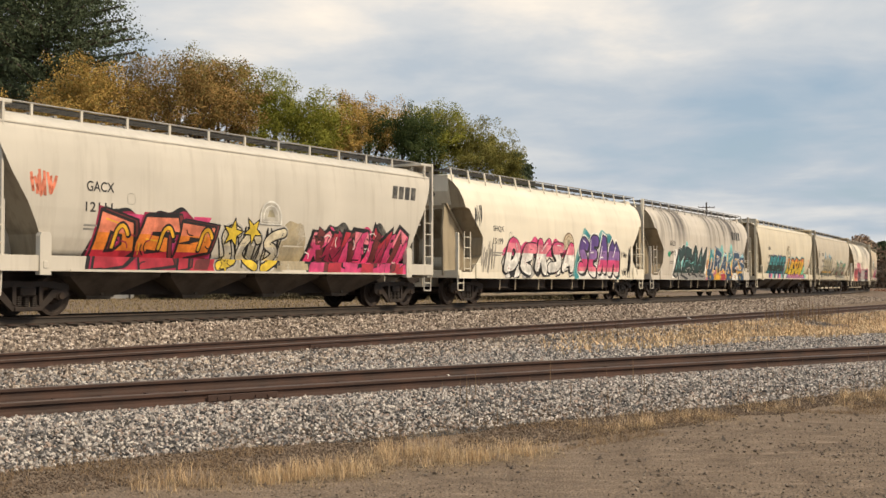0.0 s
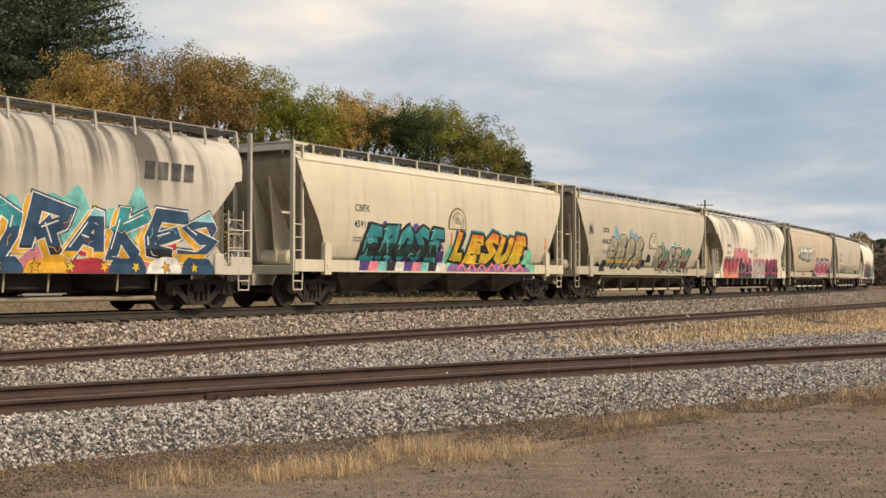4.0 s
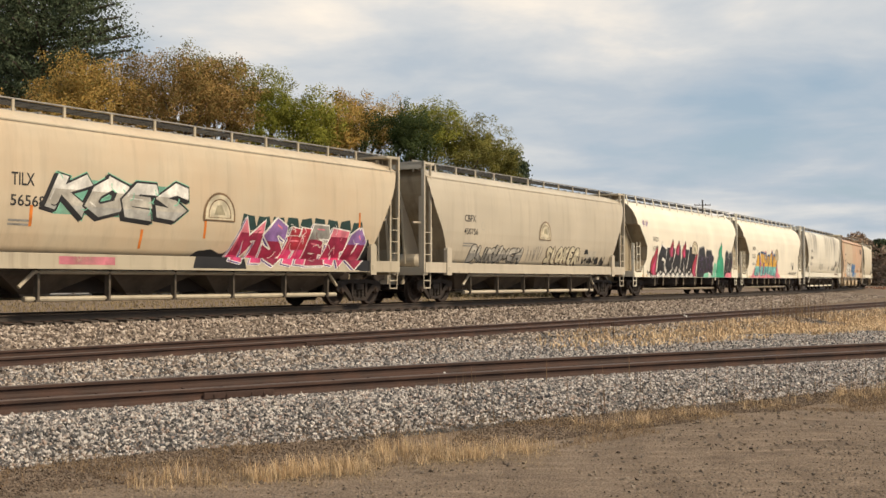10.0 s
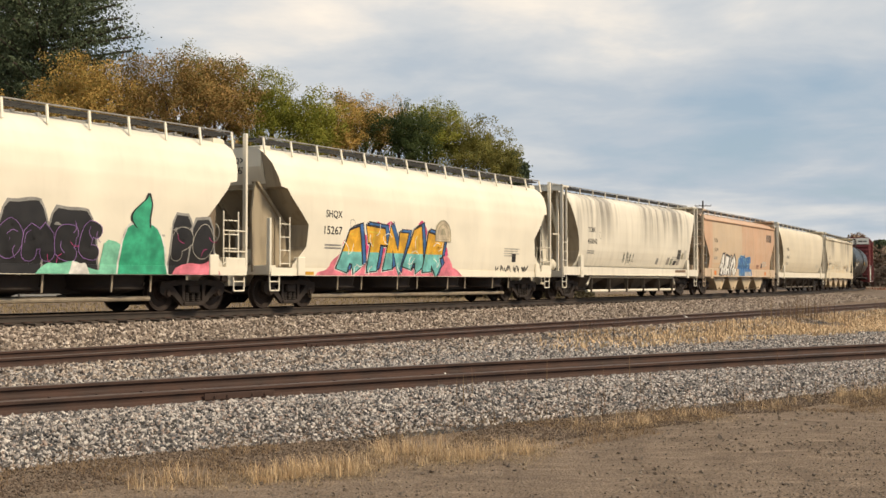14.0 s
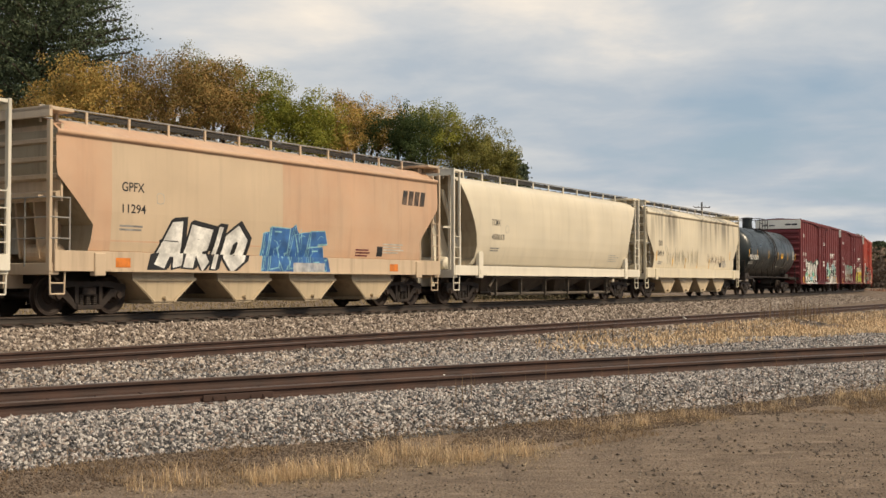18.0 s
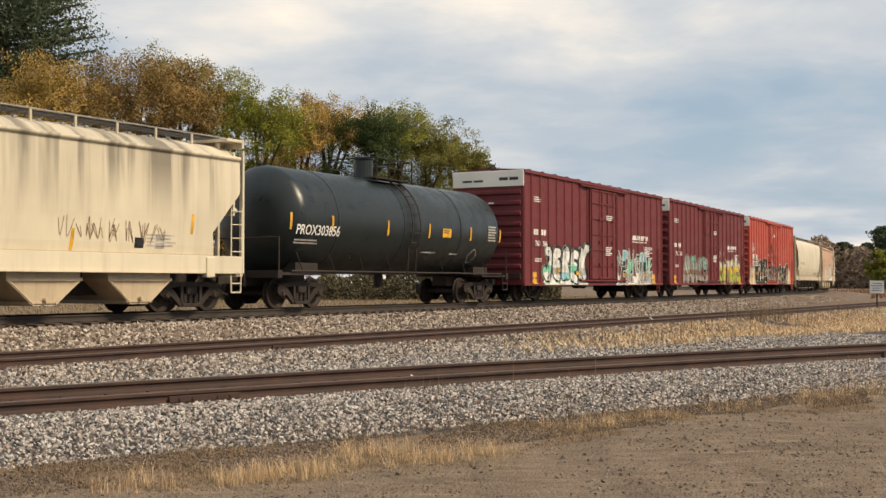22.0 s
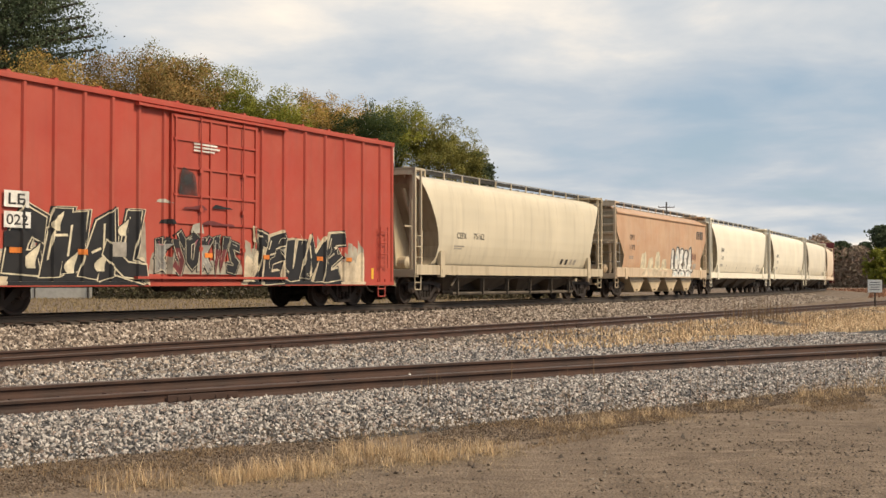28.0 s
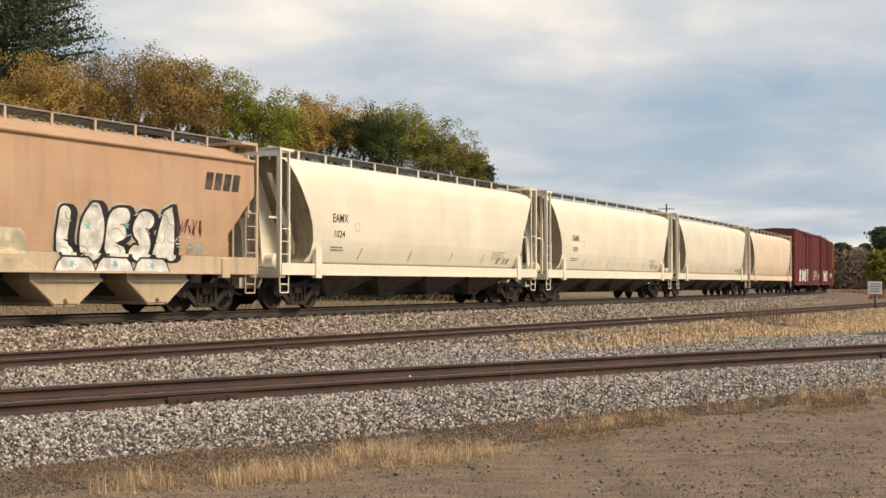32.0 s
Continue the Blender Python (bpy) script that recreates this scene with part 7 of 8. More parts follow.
# clean cream hopper
marks(12, "E", "TCMX", "450013", (-6.1, -5.45), (2.79, 3.01), (-6.1, -5.15), (2.28, 2.48))
# cream flat-sided hopper with scribbles
sh = Sheet()
scribble(sh, -4.9, 0.4, 1.6, 2.5, "khaki", 20, 0.02, 18)
scribble(sh, 1.8, 5.2, 1.7, 2.3, "brown", 22, 0.016, 14)
for x, z in ((-6.3, 1.8), (-3.9, 1.55), (-1.9, 1.5), (0.1, 1.5), (2.2, 1.5), (6.1, 2.0)):
    sh.face(((x, z), (x + 0.1, z), (x + 0.14, z + 0.5), (x + 0.04, z + 0.5)), 0.005, "amber")
sh.face(((4.2, 1.6), (4.5, 1.6), (4.5, 1.85), (4.2, 1.85)), 0.005, "black")
sh.face(((4.9, 1.6), (5.2, 1.6), (5.2, 1.95), (4.9, 1.95)), 0.005, "ash")
sh.lay(CAR[13], "graffiti", SIDE["C"], "thin brown and grey outline tags")
marks(13, "C", "TILX", "56019", (-6.0, -5.4), (2.53, 2.77), (-6.08, -5.2), (2.05, 2.28))


# tank car marks lie on the round shell
def tank_side(x, z):
    return math.sqrt(max(0.0, 1.60 ** 2 - (z - 2.64) ** 2)) + 0.012


sh = Sheet()
for x in (-6.95, -4.9, -1.81, 0.81, 3.75, 6.06):
    for z in (2.28, 2.40, 2.52, 2.64):
        sh.face(((x, z), (x + 0.10, z), (x + 0.10, z + 0.12), (x, z + 0.12)), 0.004, "amber")
sh.face(((1.75, 2.34), (2.35, 2.34), (2.35, 2.48), (1.75, 2.48)), 0.004, "amber")
sh.face(((1.75, 2.48), (2.35, 2.48), (2.35, 2.64), (1.75, 2.64)), 0.004, "amber")
bars(sh, 1.82, 2.28, 2.58, 2, "black", 64, 0.03, 0.07)
bars(sh, 5.15, 5.85, 2.86, 6, "smoke", 60, 0.055, 0.1)
sh.ribbon(((4.0, 1.73), (4.29, 1.98), (4.58, 1.73), (4.29, 1.48), (4.0, 1.73)), 0.03, 0.005, "silver", cap=False)
bars(sh, 0.6, 1.8, 1.82, 1, "silver", 61)
bars(sh, 2.6, 3.4, 1.80, 1, "silver", 62)
bars(sh, -6.6, -5.3, 2.02, 2, "silver", 63)
sh.lay(CAR[14], "safety_mark", tank_side, "yellow reflective strips and small white stencils")
letters(CAR[14], "PROX303856", -6.6, -4.45, 2.15, 2.45, tank_side, WHITE)


def box_marks(i, col="white"):
    sh = Sheet()
    logo_bars(sh, 4.3, 6.7, 2.86, 3.08, col, 0.5)
    logo_bars(sh, 4.2, 6.6, 2.74, 2.79, col, 0.5)
    for x in (-7.42, -7.17, -6.66, -6.41):
        sh.face(((x, 2.70), (x + 0.2, 2.70), (x + 0.2, 2.93), (x, 2.93)), 0.005, col)
    bars(sh, -7.4, -6.7, 4.25, 3, col, 78 + i)
    bars(sh, -7.3, -6.6, 1.75, 2, col, 70 + i)
    bars(sh, 0.4, 1.4, 3.85, 3, col, 72 + i)
    bars(sh, 0.3, 1.2, 2.4, 5, col, 74 + i)
    bars(sh, 6.0, 7.2, 2.55, 6, col, 76 + i)
    sh.lay(CAR[i], "stencil", box_side, "white stencilled markings", BOX_CUTS)


box_marks(15)
box_marks(16)
for i, ends in ((15, ("761", "506")), (16, ("761", "760"))):
    for body, x0, x1 in ((ends[0], -7.42, -6.95), (ends[1], -6.67, -6.20)):
        letters(CAR[i], body, x0, x1, 2.24, 2.47, lambda x, z: 1.605, WHITE)
# small writing on the white caps and ribs of the boxcar ends
for i in (15, 16, 17):
    for k, (y0, y1, z0, z1, mat) in enumerate(((-1.35, -0.45, 4.84, 4.96, BLACK), (0.2, 1.2, 4.80, 4.88, BLACK), (-0.3, 0.35, 3.91, 3.97, WHITE), (-0.3, 0.35, 3.49, 3.55, WHITE), (-0.45, 0.35, 3.06, 3.12, WHITE))):
        n = 2
        for j in range(n):
            a, b = y0 + (y1 - y0) * j / n, y0 + (y1 - y0) * (j + 0.85) / n
            x = -8.676 if k < 2 else -8.716
            put("stencil", raw_mesh("stencil", np.array(((x, a, z0), (x, b, z0), (x, b, z1), (x, a, z1))), [(0, 1, 2, 3)], mat), CAR[i])
sh = Sheet(0.66)
sh.cloud(-6.5, -1.7, 0.68, 1.5, 0.002, "white", random.Random(80), 0.3, 0.08)
word(sh, -6.55, -1.7, 0.70, 2.42, "JEREK", "black", [("white", 1.5, "mint", 1.2, "white"), ("white", 1.4, "silver", 1.1, "white"), ("silver", 2.1, "white", 1.2, "sky")], 0.38, 0.075, True, 0.12, 81, 0.08, (0.03, "mint"), (0.12, 0.05, "black"), "white", ("mint", "forest", "grey"))
sh.cloud(1.8, 7.0, 0.68, 1.2, 0.002, "white", random.Random(82), 0.5)
word(sh, 1.9, 6.9, 0.70, 2.3, "CEMSUN", "white", [("forest", 2.0, "grey", 1.25, "white"), ("sky", 1.8, "forest", 1.2, "maroon"), ("grey", 1.9, "mint", 1.2, "ash")], 0.34, 0.045, False, 0.2, 83, 0.12, (0.04, "forest"), (0.10, -0.05, "black"), "white", ("white", "white", "mint", "black"))
word(sh, 5.2, 7.3, 0.70, 1.4, "NUK", "white", "grey", 0.32, 0.04, False, 0.2, 84, 0.12, None, None, None, ("white",), 0.017)
for x, z in ((-7.6, 0.98), (-7.6, 0.72), (7.2, 0.98), (7.2, 0.72), (2.9, 1.1), (6.0, 1.1), (-3.0, 1.1), (-5.2, 1.2)):
    slab(sh, x, x + 0.42, z, z + (0.2 if abs(x) > 7 else 0.12), 0.030, "amber")
sh.lay(CAR[15], "graffiti", box_side, "white and mint spray-painted graffiti letters", BOX_CUTS)
sh = Sheet(0.66)
sh.cloud(-5.6, -1.0, 1.6, 2.5, 0.0016, "mist_mint", random.Random(86), 0.5)
word(sh, -5.8, -1.0, 0.70, 2.35, "AKMES", "black", ("grey", 1.5, "brown", 1.2, "ash"), 0.34, 0.04, True, 0.05, 85, 0.09, (0.03, "ash"), None, "white", ("black", "smoke", "mint"))
word(sh, 2.0, 7.6, 0.70, 2.2, "CUTENS", "forest", ("cream", 1.75, "yellow", 1.35, "lime"), 0.38, 0.045, False, 0.08, 87, 0.08, (0.035, "cream"), (0.06, 0.02, "brown"), None, ("white", "brown"))
scribble(sh, 2.1, 3.6, 2.3, 2.8, "smoke", 88, 0.04, 6)
for x in (-7.6, 7.3):
    slab(sh, x, x + 0.4, 0.72, 0.92, 0.030, "amber")
    slab(sh, x, x + 0.4, 0.98, 1.18, 0.030, "amber")
sh.lay(CAR[16], "graffiti", box_side, "silver and yellow-green spray-painted graffiti letters", BOX_CUTS)
sh = Sheet(0.66)
patches(sh, -7.9, -1.75, 0.68, 2.5, "mist_worn", 33, 0.0012, 22)
patches(sh, -7.9, -1.75, 0.68, 2.1, "mist_cream", 36, 0.0018, 15)
patches(sh, 1.8, 7.6, 0.68, 2.35, "mist_worn", 34, 0.0012, 22)
patches(sh, 1.8, 7.6, 0.68, 1.9, "mist_cream", 37, 0.0018, 15)
patches(sh, -1.6, 1.6, 0.95, 1.7, "mist_worn", 35, 0.0012, 5)
sh.cloud(-5.9, -1.7, 0.68, 1.7, 0.003, "black", random.Random(3), 0.4)
word(sh, -5.9, -1.7, 0.68, 2.6, "CHAL", "cream", "black", 0.50, 0.035, False, 0.2, 89, 0.08, (0.05, "black"), (0.10, 0.04, "black"), "cream", None, 0.005)
for k, (x, z, w, h) in enumerate(((-5.2, 1.05, 0.3, 0.55), (-4.1, 0.95, 0.28, 0.5), (-3.2, 1.0, 0.3, 0.45), (-2.5, 1.85, 0.25, 0.4), (-4.5, 1.9, 0.25, 0.45))):
    flame(sh, x, z, z + h, w, 0.0165 + 0.0012 * k, "cream", "black", 0.3)
sh.stroke([(-3.0, 1.5), (-2.4, 1.05), (-1.8, 1.0)], 0.42, 0.0235, "cream", False)
sh.stroke([(-3.0, 1.5), (-2.4, 1.05), (-1.8, 1.0)], 0.34, 0.0240, "black", False)
word(sh, -1.45, 1.55, 0.92, 2.0, "KSOKWS", "cream", [("black", 1.7, "grey"), ("black", 1.6, "maroon"), ("black", 1.5, "black")], 0.40, 0.015, False, 0.1, 91, 0.16, (0.04, "black"), None, "smoke", ("pink", "smoke", "black"))
sh.cloud(2.0, 6.4, 0.68, 1.7, 0.003, "black", random.Random(4), 0.4)
word(sh, 2.0, 6.5, 0.68, 2.2, "TEUME", "cream", "black", 0.42, 0.028, False, 0.25, 93, 0.1, (0.05, "black"), (-0.10, 0.03, "beige"), "cream", ("cream",), 0.005)
scribble(sh, -7.1, -6.3, 2.75, 3.6, "white", 24, 0.025, 5)
slab(sh, -7.2, -6.5, 1.12, 1.42, 0.029, "yellow")
for x in (-5.8, -3.9, 0.2, 2.7, 5.2, 6.7):
    slab(sh, x, x + 0.3, 1.38, 1.5, 0.029, "orange")
slab(sh, -5.95, -5.4, 1.5, 1.85, 0.029, "black")
slab(sh, -2.9, -2.4, 1.35, 1.7, 0.0292, "ash")
sh.cloud(-0.75, -0.05, 2.95, 3.7, 0.006, "mist_black", random.Random(5), 0.3, 0.08)
for x0, x1, z0, z1, c in ((-1.4, -0.9, 2.72, 2.86, "smoke"), (-0.6, 0.3, 2.60, 2.74, "maroon"), (0.5, 1.3, 2.66, 2.80, "black"), (-1.3, -0.8, 2.2, 2.34, "black"), (0.1, 1.4, 2.22, 2.36, "maroon"), (-0.3, 0.2, 2.0, 2.5, "smoke")):
    sh.cloud(x0, x1, z0, z1, 0.0065, c, random.Random(int(z0 * 100)), 0.4, 0.07)
sh.lay(CAR[17], "graffiti", box_side, "black letters edged cream on worn cream paint", BOX_CUTS)
for x0, x1, z0, z1 in ((-7.05, -6.4, 2.36, 2.72), (-5.98, -5.32, 2.36, 2.72), (-7.1, -6.36, 1.92, 2.27), (-5.98, -5.27, 1.92, 2.27)):
    sh = Sheet()
    sh.face(((x0, z0), (x1, z0), (x1, z1), (x0, z1)), 0.0, "white")
    sh.lay(CAR[17], "number_panel", lambda x, z: 1.603, "white painted number panel")
for body, x0, x1, z0, z1 in (("CR", -6.93, -6.5, 2.42, 2.66), ("LE", -5.87, -5.43, 2.42, 2.66), ("770", -7.03, -6.44, 1.98, 2.21), ("022", -5.92, -5.34, 1.98, 2.21)):
    letters(CAR[17], body, x0, x1, z0, z1, lambda x, z: 1.601, BLACK)
sh = Sheet()
bars(sh, -0.2, 1.0, 4.3, 3, "white", 95)
sh.lay(CAR[17], "stencil", box_side, "", BOX_CUTS)
# grimy cream hopper
letters(CAR[18], "CEFX", -4.83, -4.10, 2.30, 2.52, SIDE["E"], BLACK)
letters(CAR[18], "75162", -3.55, -2.71, 2.31, 2.53, SIDE["E"], BLACK)
sh = Sheet()
bars(sh, -5.0, -4.1, 2.05, 2, "ash", 96)
for k, x in enumerate((4.6, 5.1, 5.6, 6.0)):
    sh.face(((x, 1.5), (x + 0.25, 1.5), (x + 0.32, 1.72), (x + 0.07, 1.72)), 0.005, "black" if k < 2 else "ash")
sh.lay(CAR[18], "stencil", SIDE["E"])
# brown-orange hopper
sh = Sheet(1.01)
for k, ch in enumerate("OMIN"):
    sh.cloud(-3.8 + k * 1.15, -2.8 + k * 1.15, 1.4, 2.35 - 0.3 * (k % 2), 0.002 + 0.0003 * k, "cream", random.Random(97 + k), 0.12)
sh.cloud(-3.9, 0.9, 1.0, 1.5, 0.0015, "mist_cream", random.Random(61), 0.3)
word(sh, 1.35, 5.2, 1.2, 2.72, "LOESA", "black", "white", 0.48, 0.07, True, 0.1, 99, 0.05, (0.05, "smoke"), (0.14, 0.0, "black"), None, ("smoke",))
for k in range(3):
    sh.cloud(1.25 + k * 1.2, 2.55 + k * 1.2, 0.99, 1.42, 0.0155 + 0.001 * k, "black", random.Random(62), 0.05)
    sh.cloud(1.3 + k * 1.2, 2.5 + k * 1.2, 1.03, 1.37, 0.0159 + 0.001 * k, "white", random.Random(62), 0.05)
for x, z in ((1.8, 1.2), (3.1, 1.22), (4.3, 1.2), (2.3, 2.1), (3.5, 2.15)):
    star(sh, x, z, 0.09, 0.019, "sky", "sky", x)
scribble(sh, 5.2, 6.2, 1.9, 2.4, "maroon", 26, 0.03, 5)
slab(sh, 5.6, 6.2, 1.5, 1.8, 0.004, "ash", 0.05)
logo_bars(sh, 6.2, 7.6, 3.2, 3.66, "mist_black")
sh.lay(CAR[19], "graffiti", SIDE["C"], "white bubble letters outlined black and cream blocks")
marks(19, "C", "GPFX", "11478", (-5.5, -4.78), (2.82, 3.07), (-5.54, -4.77), (2.31, 2.59))
marks(20, "E", "EAMX", "1024", (-5.9, -5.1), (2.60, 2.86), (-5.8, -5.25), (2.15, 2.36))
marks(21, "E", "EAMX", "1031", (-5.9, -5.1), (2.60, 2.86), (-5.8, -5.25), (2.15, 2.36))
for i in (20, 21, 22):
    sh = Sheet()
    for k, x in enumerate((-4.4, -1.4, 1.4, 3.8)):
        sh.face(((x, 1.5), (x + 0.08, 1.5), (x + 0.22, 1.85), (x + 0.14, 1.85)), 0.005, "smoke")
    for x in (5.0, 5.5, 5.8):
        sh.face(((x, 1.5), (x + 0.22, 1.5), (x + 0.34, 1.72), (x + 0.12, 1.72)), 0.005, "ash")
    sh.lay(CAR[i], "stencil", SIDE["E"])
for i in (24, 25):
    sh = Sheet()
    word(sh, -6.5, -1.8, 0.9, 2.1, "SOKE", "black", "white", 0.4, 0.05, False, 0.2, 101 + i)
    scribble(sh, 2.0, 7.0, 1.0, 2.0, "white", 27 + i, 0.06, 9)
    sh.lay(CAR[i], "graffiti", box_side, "white spray-painted scrawls", BOX_CUTS)
# ---- trees
BARK = plain("bark", (0.07, 0.055, 0.042), 0.9, 0, 0.4, 3, 25, 0.5)
LEAF = {
    "gold": island_mat("golden_leaves", ((0.25, 0.16, 0.045), (0.46, 0.29, 0.08), (0.58, 0.375, 0.115), (0.25, 0.23, 0.06), (0.48, 0.27, 0.085)), 0.8, 0.25),
    "rust": island_mat("rusty_leaves", ((0.18, 0.115, 0.04), (0.34, 0.19, 0.065), (0.28, 0.18, 0.06), (0.14, 0.135, 0.042), (0.42, 0.25, 0.095)), 0.8, 0.2),
    "green": island_mat("yellow_green_leaves", ((0.105, 0.135, 0.022), (0.215, 0.235, 0.035), (0.33, 0.30, 0.05), (0.145, 0.18, 0.028)), 0.8, 0.25),
    "dark": island_mat("dark_green_leaves", ((0.037, 0.056, 0.022), (0.062, 0.094, 0.031), (0.088, 0.112, 0.037), (0.044, 0.069, 0.025)), 0.8, 0.35),
    "olive": island_mat("olive_leaves", ((0.116, 0.124, 0.037), (0.204, 0.204, 0.058), (0.277, 0.241, 0.065), (0.16, 0.16, 0.044)), 0.8, 0.35),
    "needle": island_mat("pine_needles", ((0.058, 0.080, 0.048), (0.09, 0.118, 0.066), (0.125, 0.150, 0.082)), 0.8, 0.15),
}


TREE_K = 1.38


def ray_place(ray, depth):
    """Ground place on the sight line ray at that depth."""
    return ((ray - 784) / F * depth, depth)


def leaf_quads(pts, size, rng, droop=0.0):
    n = len(pts)
    a = rng.normal(size=(n, 3))
    a /= np.linalg.norm(a, axis=1)[:, None]
    b = rng.normal(size=(n, 3))
    b -= a * np.sum(a * b, 1)[:, None]
    b /= np.linalg.norm(b, axis=1)[:, None]
    s = size * rng.uniform(0.6, 1.35, (n, 1))
    v = np.stack([pts - a * s, pts - b * s * 0.55, pts + a * s, pts + b * s * 0.55], 1).reshape(-1, 3)
    f = np.arange(n * 4).reshape(-1, 4)
    return v, f


def tree(x, y, h, w, leaf, seed, label, leaves=31000, size=0.10, name="tree"):
    rng = np.random.default_rng(seed)
    r = random.Random(seed)
    z0 = float(surface(np.array([x]), np.array([y]))[0]) - 0.05
    top = new(name)
    top.location = (x, y, z0)
    tagged(top, label, "tree", "trees behind the train")
    bm = bmesh.new()
    base = h * 0.03

    def limb(p, q, r0, r1, n=4):
        prev = None
        for i in range(n + 1):
            k = i / n
            c = Vector(p).lerp(Vector(q), k) + Vector((r.uniform(-1, 1), r.uniform(-1, 1), 0)) * (0.03 * h * 0.3 * (0 < i < n))
            rad = r0 + (r1 - r0) * k
            ring = [bm.verts.new(c + Vector((rad * math.cos(a), rad * math.sin(a), 0))) for a in (2 * math.pi * j / 7 for j in range(7))]
            if prev:
                for j in range(7):
                    bm.faces.new((prev[j], prev[(j + 1) % 7], ring[(j + 1) % 7], ring[j]))
            prev = ring
    limb((0, 0, 0), (r.uniform(-0.3, 0.3), 0, h * 0.62), base, base * 0.4, 6)
    lobes = []
    n_lobe = 17
    for i in range(n_lobe):
        a = 2 * math.pi * i / n_lobe * 2.4 + r.uniform(0, 1)
        k = i / (n_lobe - 1)
        zz = h * (0.22 + 0.62 * k)
        rad = w * 0.5 * (0.80 * math.sin(math.pi * (0.22 + 0.66 * k)))
        c = Vector((rad * math.cos(a), rad * math.sin(a), zz))
        lobes.append((c, min(w * r.uniform(0.19, 0.30), h * 0.2)))
        limb((0, 0, h * (0.15 + 0.4 * k)), c, base * 0.4, base * 0.08, 3)
    for dx in (-0.24, -0.08, 0.09, 0.24):
        lobes.append((Vector((dx * w, r.uniform(-0.1, 0.1) * w, h * r.uniform(0.81, 0.86))), h * 0.13))
    part("trunk", bm, BARK, top)
    pts, outs, sizes = [], [], []
    # the upper crown carries most of the leaves; low down they are fewer and larger
    share = [1.0 if c.z > 0.48 * h else 0.3 for c, rad in lobes]
    for (c, rad), part_of in zip(lobes, share):
        per = int(leaves * part_of / sum(share))
        n_tuft = 24
        tuft = rng.normal(size=(n_tuft, 3))
        tuft /= np.linalg.norm(tuft, axis=1)[:, None]
        reach = rng.uniform(0.6, 1.08, n_tuft)
        pick = rng.integers(0, n_tuft, per)
        d = tuft[pick]
        ball = rng.normal(size=(per, 3))
        ball *= (rng.uniform(0, 1, per) ** 0.45 / np.linalg.norm(ball, axis=1))[:, None]
        lump = 1 + 0.15 * np.sin(d[:, 0] * 5 + seed) * np.sin(d[:, 1] * 6 + c.x) + 0.09 * np.sin(d[:, 2] * 11 + c.y)
        k = reach[pick] * np.where(rng.uniform(0, 1, per) < 0.2, rng.uniform(0.3, 0.9, per), 1.0)
        p = np.array(c) + d * (rad * lump * k)[:, None] * np.array((1.05, 1.05, 0.85)) + ball * (rad * 0.27)
        keep = p[:, 2] > h * 0.08
        pts.append(p[keep])
        sizes.append(np.full((keep.sum(), 1), size * (1.0 if part_of == 1.0 else 1.7)))
        outs.append((d + ball * 0.5 + rng.normal(size=d.shape) * 0.35 + np.array((0, 0, 0.25)))[keep])
    v, f = leaf_quads(np.concatenate(pts), np.concatenate(sizes), rng)
    out = np.concatenate(outs)
    q = v.reshape(-1, 4, 3)
    turn = np.sum(np.cross(q[:, 1] - q[:, 0], q[:, 2] - q[:, 0]) * out, 1) < 0
    f[turn] = f[turn][:, ::-1]
    me = raw_mesh("crown", v, f.tolist(), LEAF[leaf], True)
    nv = np.repeat(out, 4, axis=0)
    me.normals_split_custom_set_from_vertices((nv / np.linalg.norm(nv, axis=1)[:, None]).tolist())
    put("crown", me, top)
    return top


def conifer(x, y, h, w, seed, label, leaves=9000, size=0.20, open_crown=False, low=0.16):
    rng = np.random.default_rng(seed)
    top = new("pine_tree")
    top.location = (x, y, float(surface(np.array([x]), np.array([y]))[0]) - 0.05)
    tagged(top, label, "tree", "trees behind the train")
    bm = bmesh.new()
    rod(bm, (0, 0, 0), (0, 0, h * 0.5), h * 0.016, 8)
    rod(bm, (0, 0, h * 0.45), (0, 0, h * 0.98), h * 0.009, 7)
    pts = []
    n = 120 if open_crown else 60
    for i in range(n):
        k = i / n
        z = h * (low + (0.98 - low) * k)
        a = i * 2.4 + rng.uniform(-0.4, 0.4)
        if open_crown:
            ln = w * 0.5 * (0.45 + 0.75 * math.sin(math.pi * min(1, 0.12 + k * 0.88))) * rng.uniform(0.65, 1.1)
        else:
            ln = w * 0.5 * (1.02 - k) * rng.uniform(0.8, 1.1)
        rise = 0.25 if open_crown else -0.08
        q = Vector((math.cos(a) * ln, math.sin(a) * ln, z + ln * rise))
        rod(bm, (0, 0, z), q, h * 0.0035, 5)
        m = leaves // n
        t = rng.uniform(0.25, 1.05, m)
        c = np.array((0, 0, z)) + (np.array(q) - np.array((0, 0, z))) * t[:, None]
        spread = (0.13 if open_crown else 0.10) * w * 0.5
        c = c + rng.normal(size=(m, 3)) * np.array((spread, spread, spread * (0.32 if open_crown else 0.34)))
        pts.append(c)
    part("trunk", bm, BARK, top)
    v, f = leaf_quads(np.concatenate(pts), size, rng)
    put("crown", raw_mesh("crown", v, f.tolist(), LEAF["needle"]), top)
    return top


def top_height(rise, depth):
    return EYE[2] + (499.6 - rise) / F * depth - 0.2


